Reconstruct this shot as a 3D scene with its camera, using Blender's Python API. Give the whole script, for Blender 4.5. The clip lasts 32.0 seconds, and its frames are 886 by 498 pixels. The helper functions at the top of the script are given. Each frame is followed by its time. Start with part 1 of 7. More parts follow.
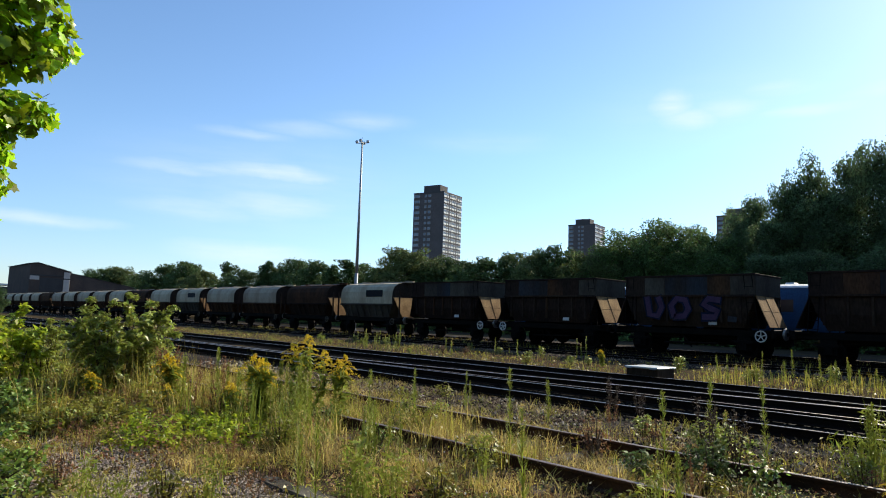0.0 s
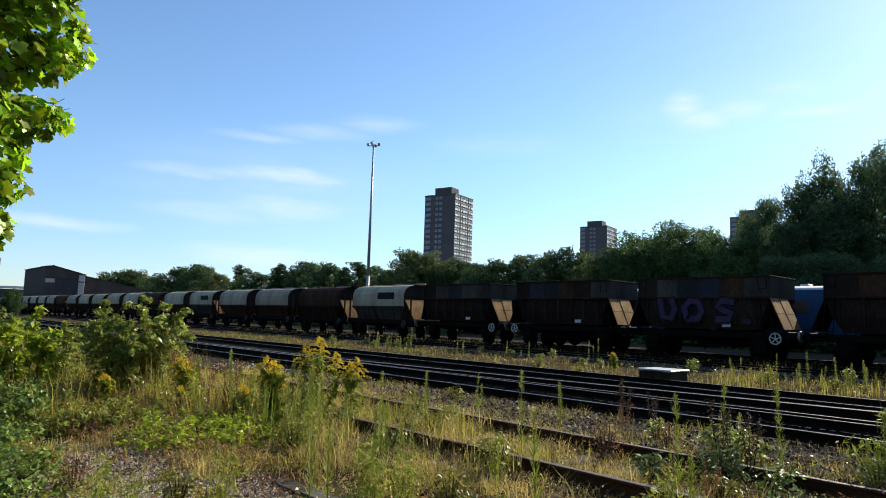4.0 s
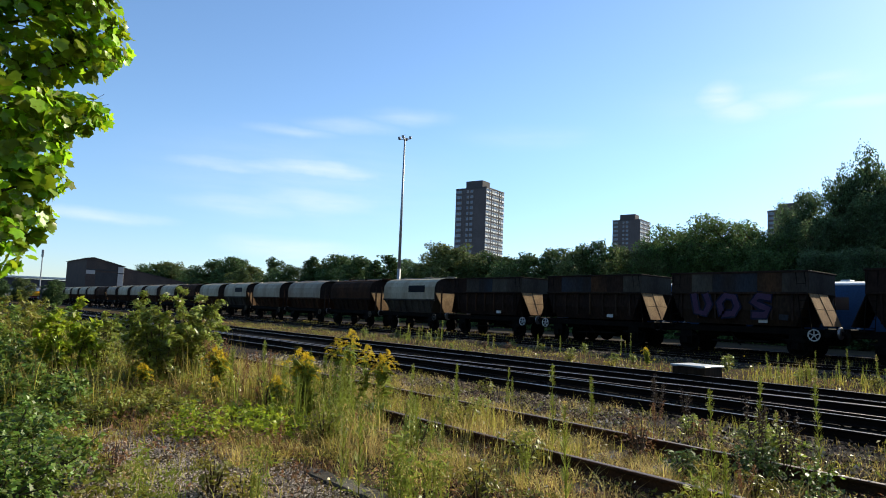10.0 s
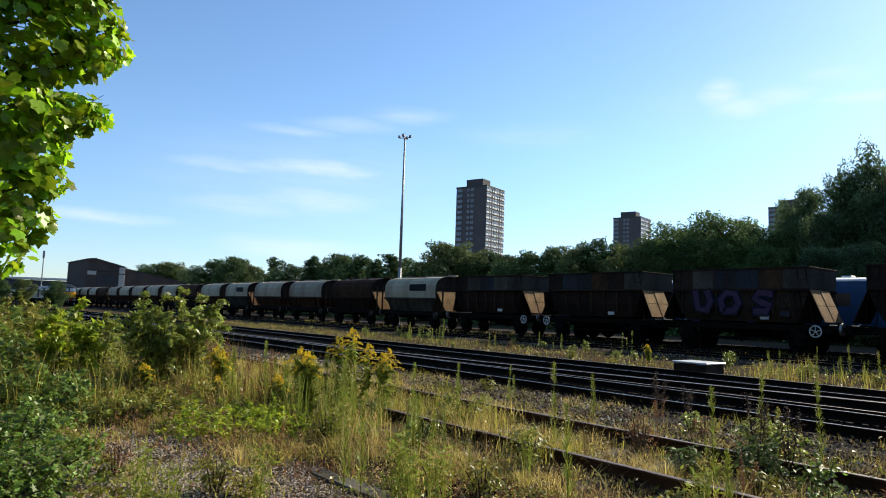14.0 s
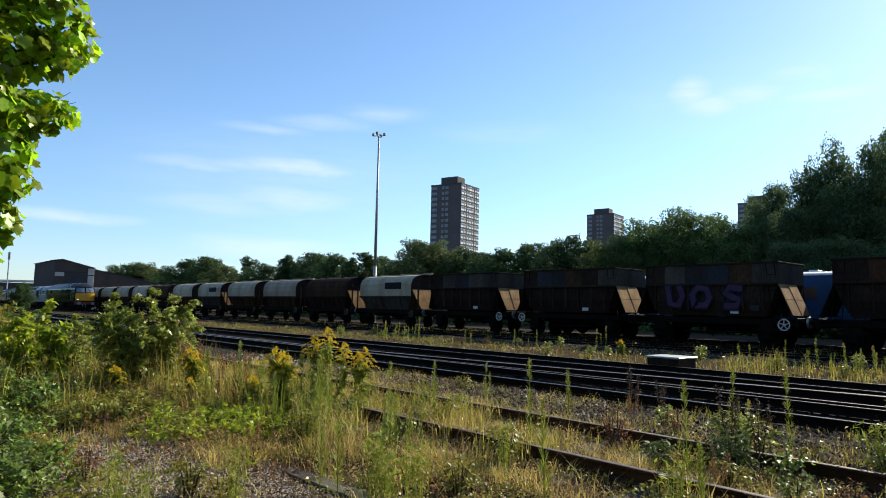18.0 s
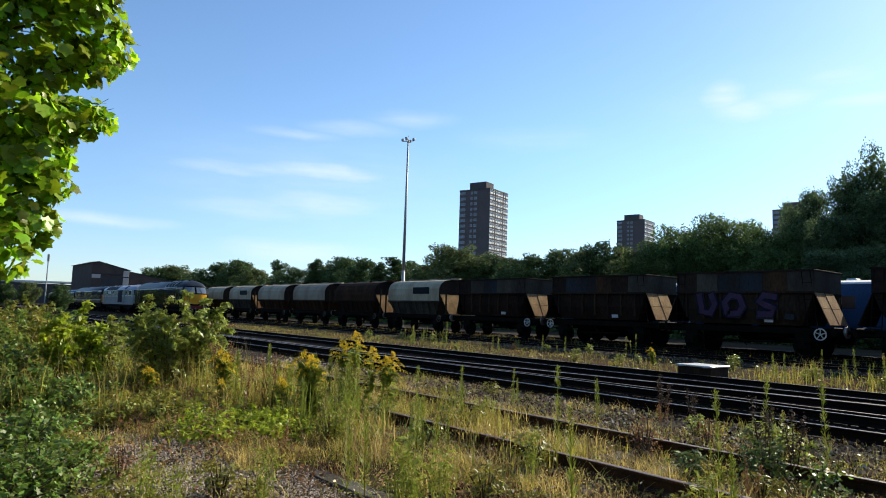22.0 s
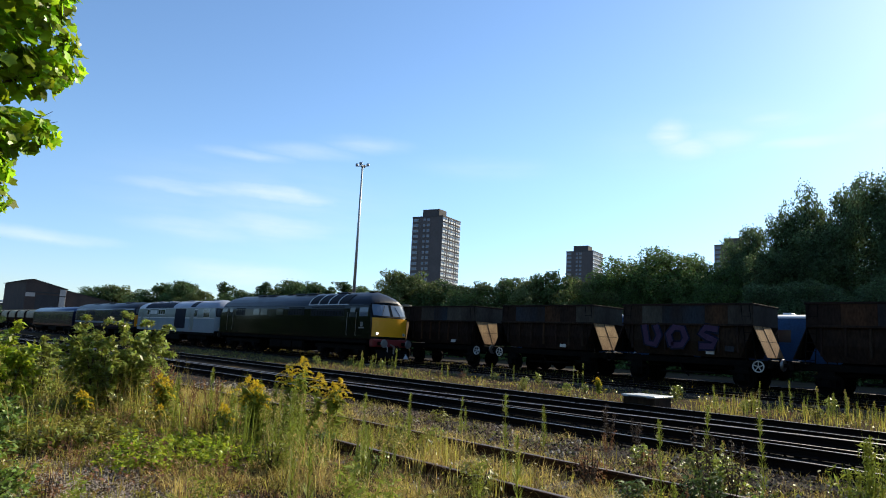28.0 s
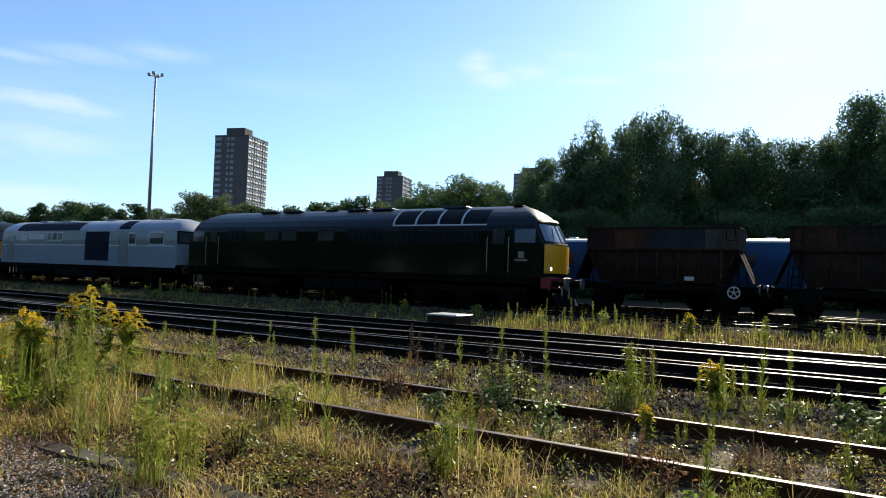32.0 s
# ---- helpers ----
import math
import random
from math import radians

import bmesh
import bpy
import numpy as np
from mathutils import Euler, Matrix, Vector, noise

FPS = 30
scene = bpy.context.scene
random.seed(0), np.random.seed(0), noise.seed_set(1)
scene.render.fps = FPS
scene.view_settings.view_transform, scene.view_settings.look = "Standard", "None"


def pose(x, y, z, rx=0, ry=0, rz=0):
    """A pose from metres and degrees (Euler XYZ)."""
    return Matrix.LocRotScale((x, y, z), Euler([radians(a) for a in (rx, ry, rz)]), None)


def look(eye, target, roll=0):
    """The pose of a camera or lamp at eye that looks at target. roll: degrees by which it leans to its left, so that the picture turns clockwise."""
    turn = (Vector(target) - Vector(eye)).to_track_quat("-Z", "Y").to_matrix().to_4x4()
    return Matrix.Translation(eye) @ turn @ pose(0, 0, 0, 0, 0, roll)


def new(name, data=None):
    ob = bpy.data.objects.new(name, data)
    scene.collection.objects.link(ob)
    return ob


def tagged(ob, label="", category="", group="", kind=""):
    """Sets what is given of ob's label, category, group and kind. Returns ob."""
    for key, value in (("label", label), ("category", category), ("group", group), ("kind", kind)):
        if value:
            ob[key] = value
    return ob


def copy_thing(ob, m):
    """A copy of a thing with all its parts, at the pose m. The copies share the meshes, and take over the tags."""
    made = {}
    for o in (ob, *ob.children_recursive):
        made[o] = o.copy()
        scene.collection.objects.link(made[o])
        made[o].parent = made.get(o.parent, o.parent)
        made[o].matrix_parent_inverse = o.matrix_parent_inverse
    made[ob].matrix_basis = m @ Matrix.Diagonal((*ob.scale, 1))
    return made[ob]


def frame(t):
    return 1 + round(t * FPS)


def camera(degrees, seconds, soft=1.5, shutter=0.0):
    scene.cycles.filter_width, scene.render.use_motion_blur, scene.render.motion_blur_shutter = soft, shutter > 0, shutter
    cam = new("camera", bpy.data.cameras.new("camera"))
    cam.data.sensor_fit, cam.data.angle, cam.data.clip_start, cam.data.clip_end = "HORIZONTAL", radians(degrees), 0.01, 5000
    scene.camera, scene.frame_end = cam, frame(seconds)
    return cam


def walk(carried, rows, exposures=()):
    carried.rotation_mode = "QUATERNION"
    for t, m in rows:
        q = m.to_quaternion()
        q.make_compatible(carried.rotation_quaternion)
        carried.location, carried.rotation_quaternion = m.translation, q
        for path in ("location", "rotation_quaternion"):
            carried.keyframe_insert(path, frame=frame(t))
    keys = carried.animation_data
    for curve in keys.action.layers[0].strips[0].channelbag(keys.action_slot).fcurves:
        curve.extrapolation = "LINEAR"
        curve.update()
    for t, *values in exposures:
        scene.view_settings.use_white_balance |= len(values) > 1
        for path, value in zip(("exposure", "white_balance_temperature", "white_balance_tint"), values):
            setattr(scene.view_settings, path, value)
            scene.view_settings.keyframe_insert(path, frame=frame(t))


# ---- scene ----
cam = camera(67.69, 32.0, soft=1.0)
EYE = 1.43
PATH = [
    (0, pose(0, 0, EYE, 95.98, -1.80, 47.24)),
    (0.5, pose(0, 0, EYE, 95.16, -0.52, 49.65)),
    (1, pose(0, 0, EYE, 95.58, -0.27, 49.28)),
    (1.5, pose(0, 0, EYE, 95.06, -1.22, 48.11)),
    (2, pose(0, 0, EYE, 93.75, -0.85, 48.93)),
    (2.5, pose(0, 0, EYE, 95.24, -1.07, 49.16)),
    (3, pose(0, 0, EYE, 94.99, 0.62, 47.88)),
    (3.5, pose(0, 0, EYE, 95.52, -0.85, 47.89)),
    (5.5, pose(0, 0, EYE, 96.62, -2.57, 48.57)),
    (6, pose(0, 0, EYE, 96.65, -2.51, 49.45)),
    (6.5, pose(0, 0, EYE, 96.97, -3.00, 49.52)),
    (7, pose(0, 0, EYE, 96.49, -2.11, 49.50)),
    (7.5, pose(0, 0, EYE, 96.51, -1.96, 49.37)),
    (8, pose(0, 0, EYE, 96.58, -2.31, 48.60)),
    (8.5, pose(0, 0, EYE, 95.71, -1.66, 50.34)),
    (9, pose(0, 0, EYE, 94.43, -0.83, 50.11)),
    (9.5, pose(0, 0, EYE, 94.67, -1.84, 51.07)),
    (10, pose(0, 0, EYE, 95.48, -2.21, 50.87)),
    (10.5, pose(0, 0, EYE, 94.36, -1.02, 49.85)),
    (11, pose(0, 0, EYE, 94.14, -1.59, 50.43)),
    (11.5, pose(0, 0, EYE, 94.85, -1.92, 49.92)),
    (12, pose(0, 0, EYE, 94.91, -1.00, 49.98)),
    (12.5, pose(0, 0, EYE, 95.08, -1.52, 50.80)),
    (13, pose(0, 0, EYE, 95.38, -1.81, 50.95)),
    (13.5, pose(0, 0, EYE, 95.32, -1.95, 51.01)),
    (15.5, pose(0, 0, EYE, 95.47, -0.84, 50.71)),
    (16, pose(0, 0, EYE, 94.97, -0.23, 50.81)),
    (16.5, pose(0, 0, EYE, 94.69, -0.09, 51.03)),
    (17, pose(0, 0, EYE, 94.61, -0.26, 51.13)),
    (17.5, pose(0, 0, EYE, 94.43, -0.43, 50.97)),
    (18, pose(0, 0, EYE, 95.22, -1.20, 48.87)),
    (18.5, pose(0, 0, EYE, 93.56, -1.37, 52.58)),
    (19, pose(0, 0, EYE, 92.82, 0.28, 53.03)),
    (19.5, pose(0, 0, EYE, 93.14, 0.29, 53.69)),
    (20, pose(0, 0, EYE, 92.71, 3.99, 54.99)),
    (20.5, pose(0, 0, EYE, 92.77, 1.35, 52.85)),
    (21, pose(0, 0, EYE, 92.89, 1.66, 53.35)),
    (21.5, pose(0, 0, EYE, 94.74, 0.61, 52.89)),
    (22, pose(0, 0, EYE, 95.60, -1.84, 51.27)),
    (22.5, pose(0, 0, EYE, 99.43, -4.80, 49.66)),
    (23, pose(0, 0, EYE, 99.02, -2.79, 49.63)),
    (23.5, pose(0, 0, EYE, 97.71, -2.08, 48.73)),
    (24, pose(0, 0, EYE, 97.13, -2.29, 48.08)),
    (24.5, pose(0, 0, EYE, 97.16, -2.47, 47.59)),
    (25, pose(0, 0, EYE, 98.44, -4.86, 48.31)),
    (25.5, pose(0, 0, EYE, 96.20, -1.45, 49.64)),
    (27.5, pose(0, 0, EYE, 98.39, -2.53, 47.25)),
    (28, pose(0, 0, EYE, 98.08, -2.81, 46.94)),
    (28.5, pose(0, 0, EYE, 97.90, -3.20, 46.97)),
    (29, pose(0, 0, EYE, 97.83, -3.44, 48.31)),
    (29.5, pose(0, 0, EYE, 97.97, -3.60, 48.30)),
    (30, pose(0, 0, EYE, 97.93, -3.65, 48.10)),
    (30.5, pose(0, 0, EYE, 97.91, -2.50, 45.71)),
    (31, pose(0, 0, EYE, 96.26, -2.33, 40.00)),
    (31.5, pose(0, 0, EYE, 93.85, -1.80, 30.15)),
    (32, pose(0, 0, EYE, 92.21, -1.91, 30.63)),
]
walk(cam, PATH)

# ---- light ----
SUN_AZ, SUN_EL = -1.0, 29.0          # degrees to the right of +Y, and above the horizon
world = bpy.data.worlds.new("world")
scene.world = world
world.use_nodes = True


def make_sky():
    nt = world.node_tree
    nt.nodes.clear()
    out = nt.nodes.new("ShaderNodeOutputWorld")
    bg = nt.nodes.new("ShaderNodeBackground")
    sky = nt.nodes.new("ShaderNodeTexSky")
    sky.sky_type = "NISHITA"
    sky.sun_disc = False
    sky.sun_elevation = radians(SUN_EL)
    sky.sun_rotation = radians(SUN_AZ)
    sky.air_density, sky.dust_density, sky.ozone_density = 1.0, 0.2, 3.4
    # thin high cloud: a few drawn-out wisps, frayed by noise: direction, half length, half height, strength
    geo = nt.nodes.new("ShaderNodeTexCoord")
    nz = nt.nodes.new("ShaderNodeTexNoise")
    nz.inputs["Scale"].default_value = 7.0
    nz.inputs["Detail"].default_value = 6
    nz.inputs["Roughness"].default_value = 0.6

    def math_node(kind, p, q, cls="ShaderNodeMath"):
        n = nt.nodes.new(cls)
        n.operation = kind
        for k, v in enumerate((p, q)):
            if isinstance(v, bpy.types.NodeSocket):
                nt.links.new(v, n.inputs[k])
            else:
                n.inputs[k].default_value = v
        return n.outputs["Value" if kind == "LENGTH" or cls == "ShaderNodeMath" else "Vector"]

    vec = lambda kind, p, q: math_node(kind, p, q, "ShaderNodeVectorMath")
    here = geo.outputs["Generated"]
    nt.links.new(here, nz.inputs["Vector"])
    warp = vec("MULTIPLY", vec("SUBTRACT", nz.outputs["Color"], (0.5, 0.5, 0.5)), (0.07, 0.07, 0.022))
    warped = vec("ADD", here, warp)
    fray = nt.nodes.new("ShaderNodeTexNoise")
    fray.inputs["Scale"].default_value = 3.0
    fray.inputs["Detail"].default_value = 7
    nt.links.new(vec("MULTIPLY", here, (4.0, 4.0, 26.0)), fray.inputs["Vector"])
    total = None
    # each wisp: azimuth, height, half length and half thickness in degrees, strength
    for az, el, wide, high, much in ((-68.5, 11.4, 4.5, 0.55, 0.5), (-62.0, 11.7, 4.5, 0.6, 0.75), (-59.0, 11.5, 2.2, 0.45, 0.6), (-68.0, 8.3, 4.5, 0.9, 0.4), (-62.0, 9.1, 4.5, 1.2, 0.5),
                                     (-64.5, 14.6, 3.2, 0.45, 0.35), (-59.5, 15.5, 3.5, 0.6, 0.35), (-54.5, 16.6, 2.8, 0.6, 0.35), (-79.0, 6.4, 4.0, 0.45, 0.55), (-64.0, 4.9, 4.5, 0.9, 0.6),
                                     (-28.1, 18.0, 1.4, 1.0, 0.7), (-26.6, 16.7, 1.9, 0.75, 0.65), (-23.5, 17.4, 2.2, 0.8, 0.45), (-20.0, 18.3, 2.4, 0.6, 0.35), (-18.3, 16.5, 2.6, 0.45, 0.5),
                                     (-12.0, 17.2, 2.8, 0.5, 0.5), (-6.0, 17.25, 4.2, 0.7, 0.75), (-5.9, 20.9, 0.9, 1.5, 0.5), (-44.0, 15.2, 5.0, 0.8, 0.15), (-63.0, 10.4, 10.0, 3.6, 0.2), (-24.0, 17.2, 8.0, 2.4, 0.14)):
        c = (math.sin(radians(az)) * math.cos(radians(el)), math.cos(radians(az)) * math.cos(radians(el)), math.sin(radians(el)))
        wide, high = radians(wide) * 1.45, radians(high) * 1.35
        away = vec("LENGTH", vec("MULTIPLY", vec("SUBTRACT", warped, c), (1 / wide, 1 / wide, 1 / high)), (0, 0, 0))
        mr = nt.nodes.new("ShaderNodeMapRange")
        mr.interpolation_type = "SMOOTHSTEP"
        mr.inputs["To Min"].default_value, mr.inputs["To Max"].default_value = much * 0.72, 0.0
        mr.inputs["From Min"].default_value, mr.inputs["From Max"].default_value = 0.0, 1.25
        nt.links.new(away, mr.inputs["Value"])
        total = mr.outputs[0] if total is None else math_node("MAXIMUM", total, mr.outputs[0])
    cloud = math_node("MULTIPLY", total, math_node("MULTIPLY", fray.outputs["Fac"], 1.9))
    mix = nt.nodes.new("ShaderNodeMixRGB")
    nt.links.new(cloud, mix.inputs[0])
    # a tint multiplied into the sky: darker and bluer towards the horizon
    sep = nt.nodes.new("ShaderNodeSeparateXYZ")
    nt.links.new(here, sep.inputs[0])
    low = nt.nodes.new("ShaderNodeValToRGB")
    low.color_ramp.elements[0].position, low.color_ramp.elements[0].color = 0.0, (0.70, 0.775, 0.92, 1)
    low.color_ramp.elements[1].position, low.color_ramp.elements[1].color = 0.24, (0.875, 0.95, 1, 1)
    nt.links.new(sep.outputs["Z"], low.inputs[0])
    sky_tint = nt.nodes.new("ShaderNodeMixRGB")
    sky_tint.blend_type = "MULTIPLY"
    sky_tint.inputs[0].default_value = 1.0
    nt.links.new(sky.outputs[0], sky_tint.inputs[1])
    nt.links.new(low.outputs[0], sky_tint.inputs[2])
    nt.links.new(sky_tint.outputs[0], mix.inputs[1])
    mix.inputs[2].default_value = (5.0, 5.5, 6.0, 1)
    nt.links.new(mix.outputs[0], bg.inputs["Color"])
    bg.inputs["Strength"].default_value = 0.122
    nt.links.new(bg.outputs[0], out.inputs[0])


make_sky()
sun_data = bpy.data.lights.new("sun", "SUN")
sun_data.energy, sun_data.angle, sun_data.color = 5.3, radians(0.55), (1.0, 0.90, 0.70)
sun = new("sun", sun_data)
_a, _e = radians(SUN_AZ), radians(SUN_EL)
sun.matrix_basis = look((math.sin(_a) * math.cos(_e) * 100, math.cos(_a) * math.cos(_e) * 100, math.sin(_e) * 100), (0, 0, 0))
scene.view_settings.exposure = 0.68


# ---- materials ----
def material(name, colour, rough=0.8, metal=0.0, vary=0.25, scale=3.0, fine=40.0, bump=0.15, second=None, cover=0.5,
             stretch=(1, 1, 1), rand=0.0, spec=0.5, coat=0.0, glowthru=0.0):
    """A surface with variation at two scales: broad patches of a second colour, fine grain, and relief."""
    m = bpy.data.materials.new(name)
    m.use_nodes = True
    nt = m.node_tree
    b = nt.nodes["Principled BSDF"]
    b.inputs["Roughness"].default_value = rough
    b.inputs["Metallic"].default_value = metal
    b.inputs["Specular IOR Level"].default_value = spec
    b.inputs["Coat Weight"].default_value = coat
    tc = nt.nodes.new("ShaderNodeTexCoord")
    mp = nt.nodes.new("ShaderNodeMapping")
    mp.inputs["Scale"].default_value = stretch
    nt.links.new(tc.outputs["Object"], mp.inputs[0])
    n1 = nt.nodes.new("ShaderNodeTexNoise")
    n1.inputs["Scale"].default_value = scale
    n1.inputs["Detail"].default_value = 5
    n2 = nt.nodes.new("ShaderNodeTexNoise")
    n2.inputs["Scale"].default_value = fine
    n2.inputs["Detail"].default_value = 3
    for n in (n1, n2):
        nt.links.new(mp.outputs[0], n.inputs["Vector"])
    second = second or tuple(c * (1 - vary) for c in colour)
    rp = nt.nodes.new("ShaderNodeValToRGB")
    rp.color_ramp.elements[0].position = max(0.0, cover - 0.18)
    rp.color_ramp.elements[1].position = min(1.0, cover + 0.18)
    rp.color_ramp.elements[0].color = (*second, 1)
    rp.color_ramp.elements[1].color = (*colour, 1)
    nt.links.new(n1.outputs["Fac"], rp.inputs[0])
    hs = nt.nodes.new("ShaderNodeHueSaturation")
    mr = nt.nodes.new("ShaderNodeMapRange")
    mr.inputs["From Min"].default_value, mr.inputs["From Max"].default_value = 0.25, 0.75
    mr.inputs["To Min"].default_value, mr.inputs["To Max"].default_value = 1 - vary, 1 + vary
    nt.links.new(n2.outputs["Fac"], mr.inputs[0])
    val = mr.outputs[0]
    if rand:
        oi = nt.nodes.new("ShaderNodeObjectInfo")
        ge = nt.nodes.new("ShaderNodeNewGeometry")
        ad = nt.nodes.new("ShaderNodeMath"); ad.operation = "ADD"
        nt.links.new(oi.outputs["Random"], ad.inputs[0])
        nt.links.new(ge.outputs["Random Per Island"], ad.inputs[1])
        fr = nt.nodes.new("ShaderNodeMath"); fr.operation = "FRACT"
        nt.links.new(ad.outputs[0], fr.inputs[0])
        m2 = nt.nodes.new("ShaderNodeMapRange")
        m2.inputs["To Min"].default_value, m2.inputs["To Max"].default_value = 1 - rand, 1 + rand
        nt.links.new(fr.outputs[0], m2.inputs[0])
        pr = nt.nodes.new("ShaderNodeMath"); pr.operation = "MULTIPLY"
        nt.links.new(val, pr.inputs[0]); nt.links.new(m2.outputs[0], pr.inputs[1])
        val = pr.outputs[0]
        m3 = nt.nodes.new("ShaderNodeMapRange")
        m3.inputs["To Min"].default_value, m3.inputs["To Max"].default_value = 0.5 - rand * 0.05, 0.5 + rand * 0.05
        nt.links.new(fr.outputs[0], m3.inputs[0])
        nt.links.new(m3.outputs[0], hs.inputs["Hue"])
    nt.links.new(val, hs.inputs["Value"])
    nt.links.new(rp.outputs[0], hs.inputs["Color"])
    nt.links.new(hs.outputs[0], b.inputs["Base Color"])
    if bump:
        bp = nt.nodes.new("ShaderNodeBump")
        bp.inputs["Strength"].default_value = bump
        bp.inputs["Distance"].default_value = 0.02
        nt.links.new(n2.outputs["Fac"], bp.inputs["Height"])
        nt.links.new(bp.outputs[0], b.inputs["Normal"])
    if glowthru:
        tr = nt.nodes.new("ShaderNodeBsdfTranslucent")
        nt.links.new(hs.outputs[0], tr.inputs["Color"])
        mx = nt.nodes.new("ShaderNodeMixShader")
        mx.inputs[0].default_value = glowthru
        nt.links.new(b.outputs[0], mx.inputs[1])
        nt.links.new(tr.outputs[0], mx.inputs[2])
        nt.links.new(mx.outputs[0], nt.nodes["Material Output"].inputs["Surface"])
    return m


def glass(name, tint=(0.6, 0.7, 0.75), rough=0.03):
    m = bpy.data.materials.new(name)
    m.use_nodes = True
    b = m.node_tree.nodes["Principled BSDF"]
    b.inputs["Base Color"].default_value = (*[c * 0.06 for c in tint], 1)
    b.inputs["Roughness"].default_value = rough
    b.inputs["Specular IOR Level"].default_value = 0.5
    return m


def glow(name, colour, strength):
    m = bpy.data.materials.new(name)
    m.use_nodes = True
    b = m.node_tree.nodes["Principled BSDF"]
    b.inputs["Base Color"].default_value = (*colour, 1)
    b.inputs["Emission Color"].default_value = (*colour, 1)
    b.inputs["Emission Strength"].default_value = strength
    return m


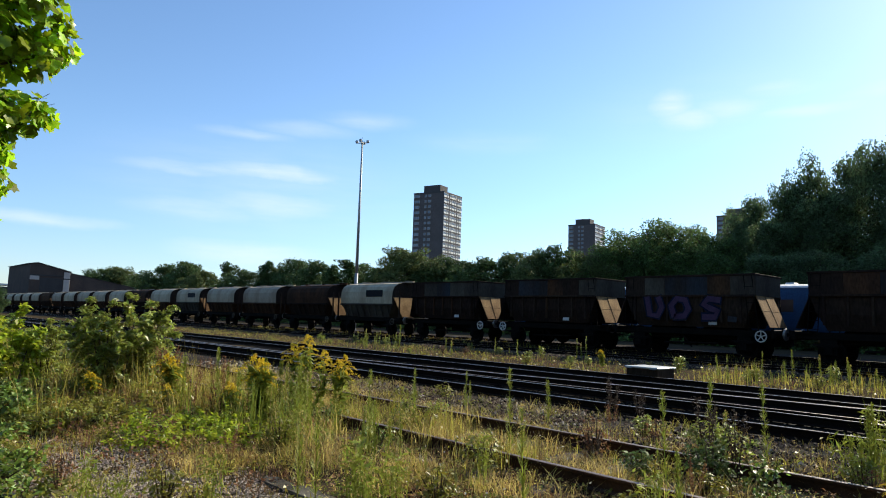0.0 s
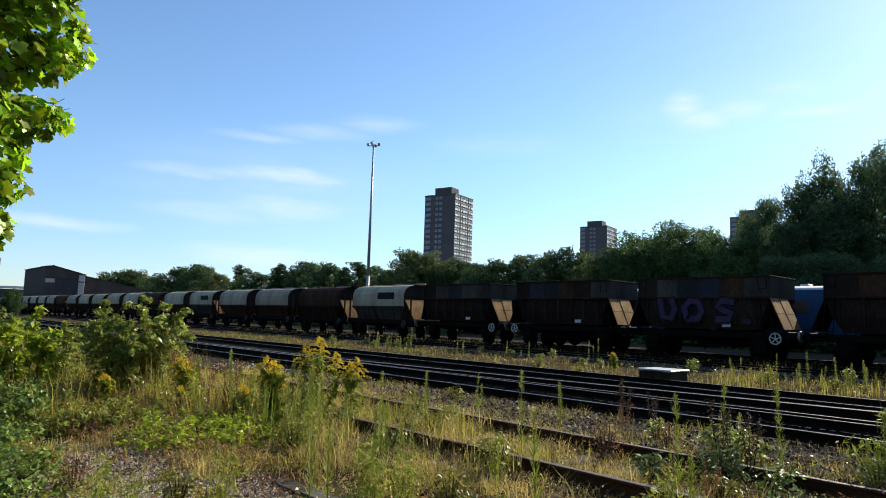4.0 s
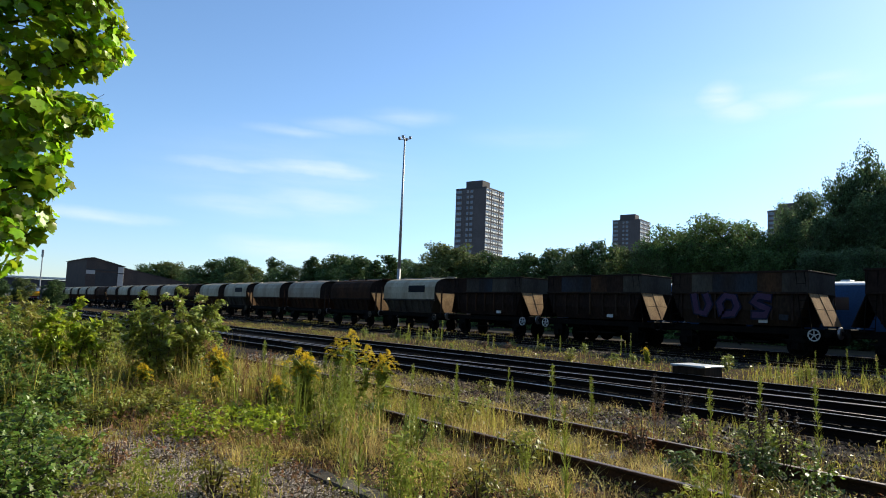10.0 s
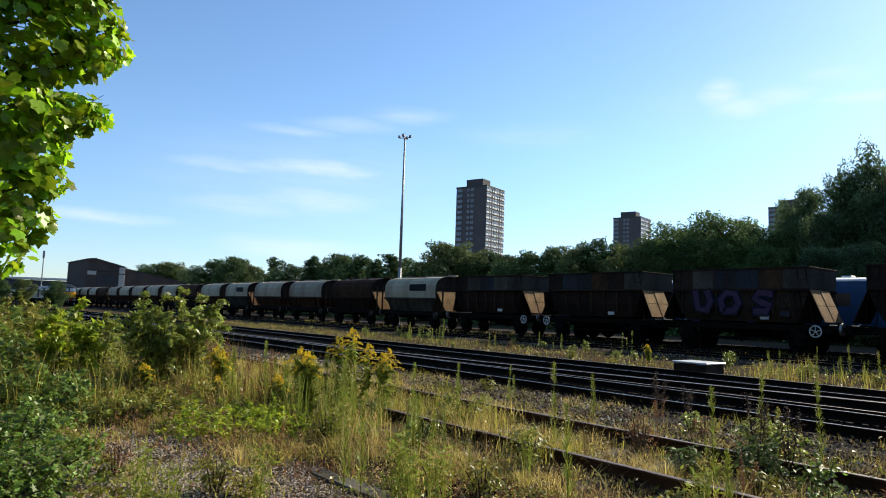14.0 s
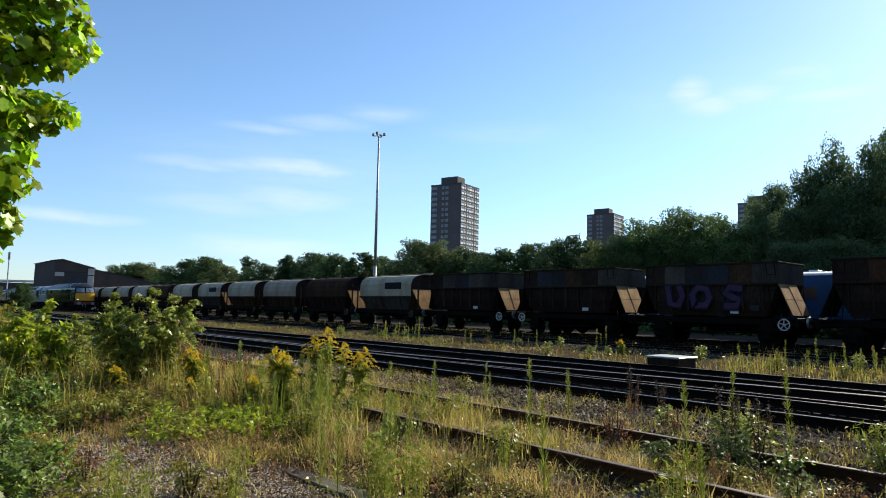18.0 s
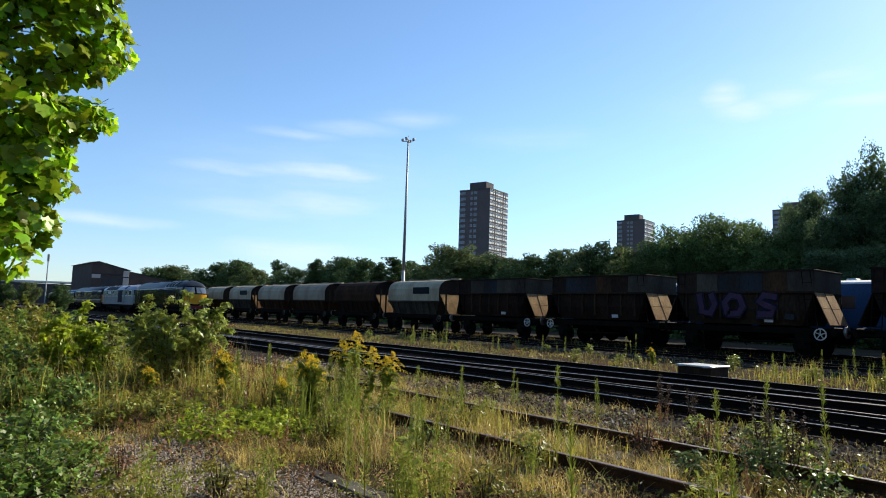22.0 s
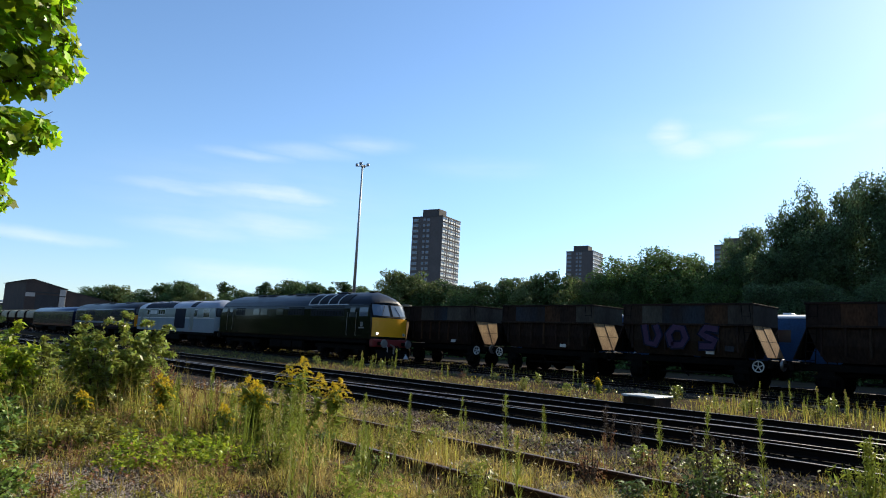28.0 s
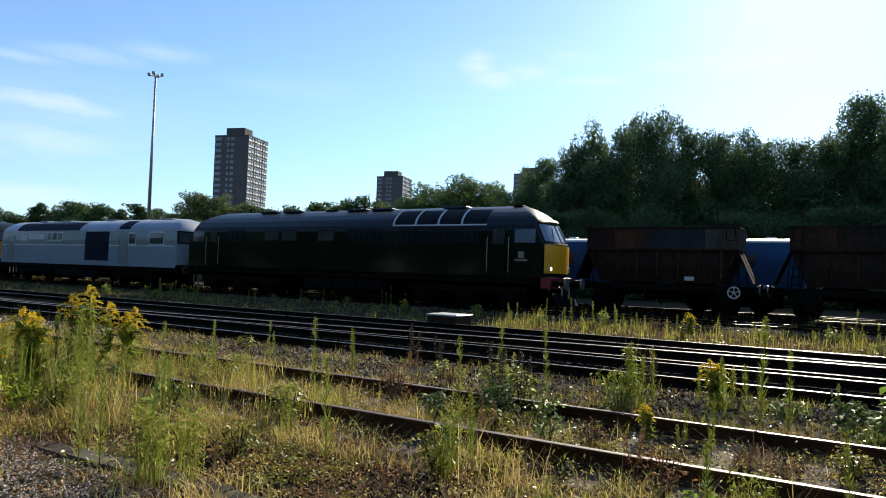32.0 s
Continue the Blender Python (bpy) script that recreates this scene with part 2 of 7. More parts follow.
M = {
    "earth": material("dry_earth", (0.05, 0.038, 0.027), 0.95, vary=0.3, scale=0.35, fine=9, bump=0.5, second=(0.065, 0.053, 0.03), spec=0.0),
    # oil-dark, and blackened further to hold the shade between the rails
    "ballast": material("oily_shaded_ballast", (0.008, 0.0072, 0.0066), 0.9, vary=0.45, scale=0.8, fine=22, bump=0.9, second=(0.006, 0.0055, 0.005), spec=0.05),
    "ballast_light": material("dusty_ballast", (0.045, 0.036, 0.028), 0.95, vary=0.6, scale=0.6, fine=34, bump=0.9, second=(0.022, 0.018, 0.014), spec=0.03),
    "gravel": material("gravel", (0.2, 0.165, 0.13), 0.95, vary=0.45, scale=1.2, fine=30, bump=0.8, second=(0.15, 0.12, 0.09), spec=0.05),
    "stone": material("ballast_stone", (0.21, 0.15, 0.105), 0.9, vary=0.3, scale=6, fine=60, bump=0.3, rand=0.6, spec=0.03),
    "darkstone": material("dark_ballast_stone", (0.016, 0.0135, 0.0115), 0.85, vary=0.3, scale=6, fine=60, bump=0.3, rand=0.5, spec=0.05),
    "rust": material("rail_rust", (0.085, 0.045, 0.03), 0.85, vary=0.3, scale=2, fine=50, bump=0.3, second=(0.045, 0.026, 0.019), spec=0.1),
    "rail_oily": material("oily_dark_rail", (0.022, 0.015, 0.012), 0.85, vary=0.3, scale=2, fine=50, bump=0.3, second=(0.013, 0.01, 0.009), spec=0.04),
    "dark_seed": material("dark_seed_heads", (0.06, 0.042, 0.03), 0.8, vary=0.2, scale=6, fine=40, bump=0, rand=0.4, glowthru=0.25),
    "leaf_blue": material("blue_green_weed_leaves", (0.15, 0.2, 0.06), 0.55, vary=0.2, scale=1.5, fine=25, bump=0.1, second=(0.08, 0.12, 0.04), rand=0.5, glowthru=0.3, spec=0.15),
    "railhead": material("worn_rail_head", (0.2, 0.185, 0.175), 0.36, metal=0.85, vary=0.2, scale=1.5, fine=60, bump=0.08, second=(0.13, 0.105, 0.085)),
    "railhead_dull": material("dull_rail_head", (0.17, 0.125, 0.095), 0.5, metal=0.2, vary=0.25, scale=1.5, fine=60, bump=0.1, second=(0.085, 0.058, 0.045), rand=0.05),
    "sleeper": material("old_sleeper", (0.045, 0.038, 0.033), 0.9, vary=0.35, scale=2, fine=35, bump=0.4, stretch=(3, 0.6, 1), rand=0.25, spec=0.05),
    # near-black: oil plus painted-in shade
    "sleeper_black": material("oily_shaded_sleeper", (0.008, 0.007, 0.0065), 0.9, vary=0.3, scale=2, fine=35, bump=0.3, stretch=(3, 0.6, 1), rand=0.25, spec=0.03),
    "sleeper_grey": material("grey_concrete_sleeper", (0.17, 0.155, 0.135), 0.9, vary=0.25, scale=2.5, fine=35, bump=0.3, second=(0.09, 0.08, 0.065), rand=0.2, spec=0.05),
    "gravel_stone": material("fine_gravel_stone", (0.4, 0.325, 0.27), 0.9, vary=0.3, scale=6, fine=60, bump=0.3, rand=0.45, spec=0.05),
    "gravel_pale": material("pale_gravel_stone", (0.42, 0.36, 0.31), 0.9, vary=0.25, scale=6, fine=60, bump=0.3, rand=0.4, spec=0.1),
    "leaf_wood": material("wood_edge_leaves", (0.125, 0.19, 0.055), 0.6, vary=0.25, scale=0.3, fine=3, bump=0, second=(0.06, 0.1, 0.034), rand=0.55, glowthru=0.48, spec=0.15),
    "leaf_deep": material("nettle_leaves", (0.175, 0.25, 0.038), 0.45, vary=0.2, scale=1.5, fine=25, bump=0.1, second=(0.115, 0.17, 0.032), rand=0.5, glowthru=0.38, spec=0.35),
    "concrete": material("weathered_concrete", (0.11, 0.10, 0.082), 0.9, vary=0.25, scale=2.5, fine=45, bump=0.4, second=(0.05, 0.046, 0.034), rand=0.15, spec=0.1),
    "pale": material("pale_lid", (0.62, 0.61, 0.57), 0.35, vary=0.12, scale=3, fine=40, bump=0.1),
    "green": material("dark_green_paint", (0.004, 0.0085, 0.0065), 0.1, vary=0.2, scale=0.7, fine=15, bump=0.0, spec=0.2),
    "loco_roof": material("blue_grey_roof_paint", (0.018, 0.025, 0.038), 0.4, vary=0.2, scale=1.0, fine=20, bump=0.04, second=(0.015, 0.018, 0.024), spec=0.22),
    "yellow": material("warning_yellow_paint", (0.82, 0.35, 0.01), 0.35, vary=0.08, scale=1.5, fine=25, bump=0.03),
    "red": material("buffer_beam_red", (0.2, 0.015, 0.012), 0.5, vary=0.2, scale=3, fine=30, bump=0.06),
    "black": material("black_underframe", (0.006, 0.0056, 0.0052), 0.75, vary=0.3, scale=3, fine=30, bump=0.15, second=(0.01, 0.0085, 0.007), spec=0.04),
    "steel": material("bare_steel", (0.30, 0.29, 0.28), 0.45, metal=0.8, vary=0.2, scale=4, fine=40, bump=0.08),
    "silver": material("pale_metal_trim", (0.55, 0.56, 0.57), 0.4, vary=0.1, scale=4, fine=40, bump=0.05),
    "grille": material("dark_grille", (0.012, 0.013, 0.017), 0.6, vary=0.25, scale=2, fine=40, bump=0.2, spec=0.1),
    "white": material("off_white_paint", (0.62, 0.63, 0.62), 0.5, vary=0.1, scale=1.2, fine=20, bump=0.04, second=(0.48, 0.48, 0.46)),
    "grey_up": material("pale_grey_green_paint", (0.24, 0.28, 0.27), 0.22, vary=0.1, scale=0.8, fine=18, bump=0.03),
    "grey_low": material("blue_grey_paint", (0.25, 0.33, 0.39), 0.25, vary=0.12, scale=0.8, fine=18, bump=0.03),
    "roof_pale": material("pale_roof_paint", (0.34, 0.36, 0.41), 0.4, vary=0.15, scale=0.8, fine=18, bump=0.03),
    "navy": material("dark_blue_paint", (0.012, 0.018, 0.042), 0.18, vary=0.2, scale=0.7, fine=18, bump=0.0, spec=0.22),
    "navy_dull": material("navy_louvre_paint", (0.012, 0.016, 0.032), 0.6, vary=0.2, scale=2, fine=30, bump=0.1, spec=0.06),
    "roof_blue": material("blue_roof_paint", (0.05, 0.085, 0.16), 0.3, vary=0.2, scale=0.7, fine=18, bump=0.02),
    "blue": material("faded_blue_paint", (0.022, 0.085, 0.2), 0.6, vary=0.25, scale=0.7, fine=18, bump=0.05, second=(0.02, 0.06, 0.13), spec=0.2),
    "wagon": material("rusty_brown_wagon", (0.042, 0.026, 0.0175), 0.85, vary=0.35, scale=0.9, fine=14, bump=0.25, second=(0.022, 0.016, 0.0135), stretch=(1, 1, 0.35), rand=0.2, spec=0.04),
    "wagon_rust": material("orange_rust", (0.075, 0.038, 0.02), 0.88, vary=0.35, scale=1.2, fine=16, bump=0.25, second=(0.036, 0.023, 0.016), stretch=(1, 1, 0.4), rand=0.15, spec=0.05),
    "wagon_cream": material("dirty_cream_wagon", (0.44, 0.37, 0.26), 0.7, vary=0.15, scale=0.9, fine=12, bump=0.12, second=(0.23, 0.16, 0.10), cover=0.44, stretch=(1, 1, 0.3), rand=0.15, spec=0.1),
    "wagon_grey": material("dusty_grey_wagon", (0.082, 0.071, 0.055), 0.8, vary=0.25, scale=0.9, fine=14, bump=0.15, second=(0.04, 0.031, 0.024), stretch=(1, 1, 0.4), rand=0.2, spec=0.05),
    "wagon_blue": material("faded_blue_wagon", (0.036, 0.043, 0.053), 0.8, vary=0.25, scale=0.9, fine=14, bump=0.15, second=(0.04, 0.03, 0.023), stretch=(1, 1, 0.4), rand=0.2, spec=0.05),
    # plate colour with the low sun's brightness painted in
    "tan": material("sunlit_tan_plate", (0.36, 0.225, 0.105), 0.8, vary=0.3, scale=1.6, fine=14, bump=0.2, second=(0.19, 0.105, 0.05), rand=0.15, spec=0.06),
    "lilac": material("lilac_spray_paint", (0.075, 0.042, 0.082), 0.6, vary=0.25, scale=4, fine=30, bump=0.05, spec=0.1),
    "tower": material("tower_brown_brick", (0.105, 0.094, 0.094), 0.9, vary=0.15, scale=0.15, fine=1.5, bump=0.1, second=(0.09, 0.08, 0.08), spec=0.2),
    # window frames of the towers' shaded face, dimmed in colour
    "frame_shaded": material("shaded_window_frame", (0.3, 0.27, 0.24), 0.85, vary=0.12, scale=0.3, fine=2, bump=0.1),
    "tower_cap": material("tower_dark_cladding", (0.075, 0.07, 0.072), 0.8, vary=0.15, scale=0.3, fine=2, bump=0.1, spec=0.2),
    # the same frames on the sunlit face, brightened in colour
    "frame": material("sunlit_window_frame", (0.76, 0.75, 0.7), 0.5, vary=0.1, scale=2, fine=20, bump=0.02),
    "brick": material("shed_brown_brick", (0.085, 0.06, 0.05), 0.9, vary=0.2, scale=0.4, fine=4, bump=0.2, second=(0.06, 0.045, 0.04), spec=0.2),
    "shed_roof": material("shed_dark_roofing", (0.055, 0.05, 0.05), 0.8, vary=0.2, scale=0.5, fine=6, bump=0.2, spec=0.2),
    "shed_band": material("shed_pale_band", (0.46, 0.40, 0.36), 0.8, vary=0.15, scale=0.8, fine=8, bump=0.1),
    "mast": material("galvanised_mast", (0.3, 0.31, 0.32), 0.5, metal=0.4, vary=0.15, scale=1, fine=20, bump=0.05),
    "bark": material("bark", (0.10, 0.075, 0.055), 0.95, vary=0.35, scale=4, fine=30, bump=0.6, stretch=(1, 1, 0.3), spec=0.2),
    "leaf_far": material("distant_leaves", (0.085, 0.135, 0.045), 0.6, vary=0.25, scale=0.3, fine=3, bump=0, second=(0.05, 0.085, 0.03), rand=0.5, glowthru=0.3, spec=0.15),
    "leaf_mid": material("pale_tree_leaves", (0.14, 0.17, 0.055), 0.6, vary=0.25, scale=0.3, fine=3, bump=0, second=(0.09, 0.115, 0.04), rand=0.5, spec=0.15, glowthru=0.35),
    "leaf_dark": material("dark_tree_leaves", (0.115, 0.165, 0.07), 0.6, vary=0.25, scale=0.3, fine=3, bump=0, second=(0.06, 0.095, 0.042), rand=0.55, glowthru=0.48, spec=0.15),
    "leaf_near": material("bright_lobed_leaves", (0.40, 0.52, 0.02), 0.36, vary=0.2, scale=2.5, fine=30, bump=0.1, second=(0.2, 0.33, 0.014), rand=0.6, glowthru=0.58, spec=0.45),
    "leaf_bush": material("bush_leaves", (0.32, 0.355, 0.06), 0.4, vary=0.22, scale=2, fine=25, bump=0.1, second=(0.19, 0.225, 0.042), rand=0.5, glowthru=0.46, spec=0.5),
    "leaf_lime": material("lime_leaves", (0.38, 0.44, 0.03), 0.42, vary=0.2, scale=2, fine=25, bump=0.1, second=(0.27, 0.34, 0.024), rand=0.35, glowthru=0.55),
    "leaf_low": material("low_weed_leaves", (0.19, 0.23, 0.035), 0.45, vary=0.2, scale=1.5, fine=25, bump=0.1, second=(0.26, 0.215, 0.035), rand=0.45, glowthru=0.36, spec=0.35),
    "weed": material("tall_weed_green", (0.28, 0.31, 0.05), 0.6, vary=0.2, scale=2, fine=25, bump=0.05, second=(0.19, 0.225, 0.035), rand=0.4, glowthru=0.36, spec=0.15),
    "straw": material("dry_grass", (0.62, 0.45, 0.17), 0.7, vary=0.2, scale=0.6, fine=20, bump=0, second=(0.4, 0.31, 0.1), rand=0.5, glowthru=0.4, spec=0.2),
    "grass": material("green_grass", (0.28, 0.28, 0.042), 0.65, vary=0.2, scale=0.6, fine=20, bump=0, second=(0.38, 0.29, 0.075), rand=0.5, glowthru=0.4, spec=0.2),
    "flower": material("golden_flowers", (0.75, 0.58, 0.03), 0.7, vary=0.2, scale=6, fine=40, bump=0, second=(0.6, 0.42, 0.02), rand=0.3, glowthru=0.35),
    "seed": material("rusty_seed_heads", (0.26, 0.13, 0.06), 0.8, vary=0.2, scale=6, fine=40, bump=0, rand=0.35, glowthru=0.3),
    "daisy": material("small_white_flowers", (0.72, 0.70, 0.66), 0.7, vary=0.1, scale=6, fine=40, bump=0, rand=0.1, glowthru=0.3),
    "litter": material("black_litter_bag", (0.02, 0.02, 0.022), 0.3, vary=0.2, scale=6, fine=30, bump=0.3),
    "glass": glass("dark_glass"),
    # panes with the sky's reflection painted in as pale blue
    "glass_sky": glass("sky_tinted_glass", (2.0, 2.6, 3.4), 0.06),
    "lamp": glow("lit_headlamp", (1.0, 0.95, 0.85), 3.0),
    "lens": glass("lamp_lens", (4, 4, 4), 0.1),
}

# ---- building helpers ----
def mesh_of(name, bm, mat, smooth=False):
    me = bpy.data.meshes.new(name)
    bm.to_mesh(me)
    bm.free()
    if smooth:
        me.polygons.foreach_set("use_smooth", [True] * len(me.polygons))
    for m in (mat if isinstance(mat, (list, tuple)) else [mat]):
        me.materials.append(m)
    return me


def part(name, bm, mat, parent=None, label="", smooth=False, at=None):
    """One mesh object under a thing or a part."""
    ob = new(name, bm if isinstance(bm, bpy.types.Mesh) else mesh_of(name, bm, mat, smooth))
    if parent is not None:
        ob.parent = parent
    if at is not None:
        ob.matrix_basis = at
    if label:
        ob["label"] = label
    return ob


def thing(name, label, category, at=None, group="", kind=""):
    ob = new(name)
    ob.empty_display_size = 0.2
    if at is not None:
        ob.matrix_basis = at
    return tagged(ob, label, category, group, kind)


def box(bm, x0, x1, y0, y1, z0, z1, bevel=0.0):
    r = bmesh.ops.create_cube(bm, size=1)["verts"]
    for v in r:
        v.co = Vector((x0 + (v.co.x + 0.5) * (x1 - x0), y0 + (v.co.y + 0.5) * (y1 - y0), z0 + (v.co.z + 0.5) * (z1 - z0)))
    if bevel:
        es = list({e for v in r for e in v.link_edges})
        bmesh.ops.bevel(bm, geom=es, offset=bevel, segments=1, affect="EDGES")
    return bm


def boxes(*rows, bevel=0.0):
    bm = bmesh.new()
    for r in rows:
        box(bm, *r, bevel=bevel)
    return bm


def rod(bm, p, q, r0, r1=None, n=8):
    """A round bar from p to q, tapering from r0 to r1."""
    r1 = r0 if r1 is None else r1
    p, q = Vector(p), Vector(q)
    d = (q - p)
    u = d.normalized().orthogonal().normalized()
    w = d.normalized().cross(u)
    a = [bm.verts.new(p + (u * math.cos(k * 2 * math.pi / n) + w * math.sin(k * 2 * math.pi / n)) * r0) for k in range(n)]
    b = [bm.verts.new(q + (u * math.cos(k * 2 * math.pi / n) + w * math.sin(k * 2 * math.pi / n)) * r1) for k in range(n)]
    for k in range(n):
        bm.faces.new((a[k], a[(k + 1) % n], b[(k + 1) % n], b[k]))
    bm.faces.new(a[::-1])
    bm.faces.new(b)
    return bm


def rods(*rows, n=8):
    bm = bmesh.new()
    for r in rows:
        rod(bm, *r, n=n)
    return bm


def prism(pts, x0, x1, bm=None):
    """A section of (y, z) points drawn out along x."""
    bm = bm or bmesh.new()
    a = [bm.verts.new((x0, y, z)) for y, z in pts]
    b = [bm.verts.new((x1, y, z)) for y, z in pts]
    n = len(pts)
    for k in range(n):
        bm.faces.new((a[k], a[(k + 1) % n], b[(k + 1) % n], b[k]))
    bm.faces.new(a[::-1])
    bm.faces.new(b)
    bmesh.ops.recalc_face_normals(bm, faces=bm.faces)
    return bm


def slab(pts, t, bm=None):
    """A flat plate through the given corners, t thick along its normal."""
    bm = bm or bmesh.new()
    pts = [Vector(p) for p in pts]
    n = (pts[1] - pts[0]).cross(pts[2] - pts[0]).normalized() * t
    a = [bm.verts.new(p) for p in pts]
    b = [bm.verts.new(p + n) for p in pts]
    k = len(pts)
    for i in range(k):
        bm.faces.new((a[i], a[(i + 1) % k], b[(i + 1) % k], b[i]))
    bm.faces.new(a[::-1])
    bm.faces.new(b)
    bmesh.ops.recalc_face_normals(bm, faces=bm.faces)
    return bm


def from_faces(name, co, faces, mat, smooth=False):
    me = bpy.data.meshes.new(name)
    me.from_pydata(co, [], faces)
    me.materials.append(mat)
    if smooth:
        me.polygons.foreach_set("use_smooth", [True] * len(me.polygons))
    return me


def scatter_quads(name, centres, normals, size, mat, rng, aspect=1.6, leafy=True):
    """Many small leaves as pointed, slightly folded shapes: one mesh."""
    n = len(centres)
    c = np.asarray(centres, float)
    nn = np.asarray(normals, float)
    nn /= np.linalg.norm(nn, axis=1, keepdims=True) + 1e-9
    t = rng.normal(size=(n, 3))
    t -= nn * (t * nn).sum(1, keepdims=True)
    t /= np.linalg.norm(t, axis=1, keepdims=True) + 1e-9
    s = np.cross(nn, t)
    sz = (np.asarray(size) * rng.uniform(0.65, 1.3, n))[:, None]
    L, Wd = t * sz * 0.5 * aspect ** 0.5, s * sz * 0.5 / aspect ** 0.5
    fold = nn * sz * 0.12
    co = np.empty((n, 4, 3))
    co[:, 0] = c - L
    co[:, 1] = c + Wd + fold - L * 0.15
    co[:, 2] = c + L
    co[:, 3] = c - Wd + fold - L * 0.15
    co = co.reshape(-1, 3)
    me = bpy.data.meshes.new(name)
    me.vertices.add(4 * n)
    me.vertices.foreach_set("co", co.ravel())
    me.loops.add(4 * n)
    me.loops.foreach_set("vertex_index", np.arange(4 * n))
    me.polygons.add(n)
    me.polygons.foreach_set("loop_start", np.arange(n) * 4)
    me.polygons.foreach_set("loop_total", np.full(n, 4))
    me.update()
    me.validate()
    me.materials.append(mat)
    return me


def blades(name, base, height, lean, width, mat, rng):
    """Grass: narrow two-segment blades standing on the given points; one mesh."""
    n = len(base)
    b = np.asarray(base, float)
    h = np.asarray(height)[:, None] * rng.uniform(0.6, 1.25, (n, 1))
    a = rng.uniform(0, 2 * np.pi, n)
    d = np.stack([np.cos(a), np.sin(a), np.zeros(n)], 1)
    s = np.stack([-np.sin(a), np.cos(a), np.zeros(n)], 1)
    up = np.array([0, 0, 1.0])
    k = (np.asarray(lean) * rng.uniform(0.1, 1.2, n))[:, None]
    w = (np.asarray(width) * rng.uniform(0.7, 1.3, n))[:, None]
    mid = b + up * h * 0.55 + d * h * k * 0.25
    tip = b + up * h + d * h * k * 0.9
    co = np.stack([b - s * w, b + s * w, mid + s * w * 0.75, mid - s * w * 0.75, tip], 1).reshape(-1, 3)
    i = np.arange(n)[:, None] * 5
    me = bpy.data.meshes.new(name)
    me.vertices.add(5 * n)
    me.vertices.foreach_set("co", co.ravel())
    me.loops.add(7 * n)
    me.loops.foreach_set("vertex_index", np.concatenate([i + [0, 1, 2, 3], i + [3, 2, 4]], 1).ravel())
    me.polygons.add(2 * n)
    st = np.stack([np.arange(n) * 7, np.arange(n) * 7 + 4], 1).ravel()
    me.polygons.foreach_set("loop_start", st)
    me.polygons.foreach_set("loop_total", np.tile([4, 3], n))
    me.update()
    me.validate()
    me.materials.append(mat)
    return me


# ---- ground, tracks ----
GAUGE = 1.435
RAIL_TOP = 0.16
NEAR_Y, SECOND_Y, THIRD_Y, LOCO_Y, WAGON_Y, COACH_Y = 5.66, 10.05, 14.2, 23.85, 27.9, 32.2


def bump_at(x, y):
    """Gentle unevenness of the yard."""
    k = 0.035 if -45 < x < 12 and -4 < y < 24 else 0.0
    return k * (noise.noise(Vector((x * 0.9, y * 0.9, 0))) + 0.6 * noise.noise(Vector((x * 2.6, y * 2.6, 3))))


def make_ground():
    xs = [-3000, -1200, -600, -300, -180, -110, -70, -50] + list(np.arange(-44, 11.9, 0.4)) + [16, 25, 50, 120, 300, 900, 3000]
    ys = [-3000, -800, -200, -60, -20, -8] + list(np.arange(-4, 24, 0.4)) + [26, 30, 36, 45, 70, 150, 400, 1200, 3000]
    co = [(x, y, bump_at(x, y) - 0.01) for y in ys for x in xs]
    nx = len(xs)
    fs = [(j * nx + i, j * nx + i + 1, (j + 1) * nx + i + 1, (j + 1) * nx + i) for j in range(len(ys) - 1) for i in range(nx - 1)]
    g = new("ground", from_faces("ground", co, fs, M["earth"], True))
    tagged(g, "dry earth and gravel ground of an overgrown railway yard", "ground", kind="structure")


make_ground()


def bed(name, label, y0, y1, mat, z=0.05, x0=-420, x1=160, seed=0):
    """A ballast bed with sloping shoulders and an uneven top."""
    xs = [x0, -200, -110, -70] + list(np.arange(-50, 14, 0.5)) + [20, 40, 90, x1]
    ws = np.linspace(0, 1, 14)
    co, nx = [], len(xs)
    for w in ws:
        edge = min(1.0, min(w, 1 - w) / 0.1)
        for x in xs:
            wob = 0.18 * noise.noise(Vector((x * 0.7, w * 3, seed)))
            y = y0 + (y1 - y0) * w + (wob if w in (0.0, 1.0) else 0)
            zz = -0.03 + (z + 0.03) * edge + 0.025 * noise.noise(Vector((x * 1.8, y * 1.8, seed + 5)))
            co.append((x, y, zz))
    fs = [(j * nx + i, j * nx + i + 1, (j + 1) * nx + i + 1, (j + 1) * nx + i) for j in range(len(ws) - 1) for i in range(nx - 1)]
    tagged(new(name, from_faces(name, co, fs, mat, True)), label, "ballast", kind="structure")


bed("ballast_bed_1", "dusty grey ballast between the siding and the running lines", 7.0, 8.9, M["ballast_light"], 0.045, seed=1)
# bed 2 is oily, with shade painted into its near-black colour
bed("ballast_bed_2", "oily ballast under the running lines, shade darkened into its colour", 8.55, 15.35, M["ballast"], 0.0, seed=2)
bed("ballast_bed_3", "weedy brown ballast under the departure line", 21.6, 25.6, M["ballast_light"], 0.06, seed=3)
bed("ballast_bed_4", "weedy brown ballast under the stabled wagons", 25.7, 40.5, M["ballast_light"], 0.05, seed=4)

RAIL_PROFILE = [(-0.055, 0), (0.055, 0), (0.055, 0.012), (0.01, 0.03), (0.01, 0.10), (0.034, 0.118), (0.034, 0.138), (-0.034, 0.138), (-0.034, 0.118), (-0.01, 0.10), (-0.01, 0.03), (-0.055, 0.012)]


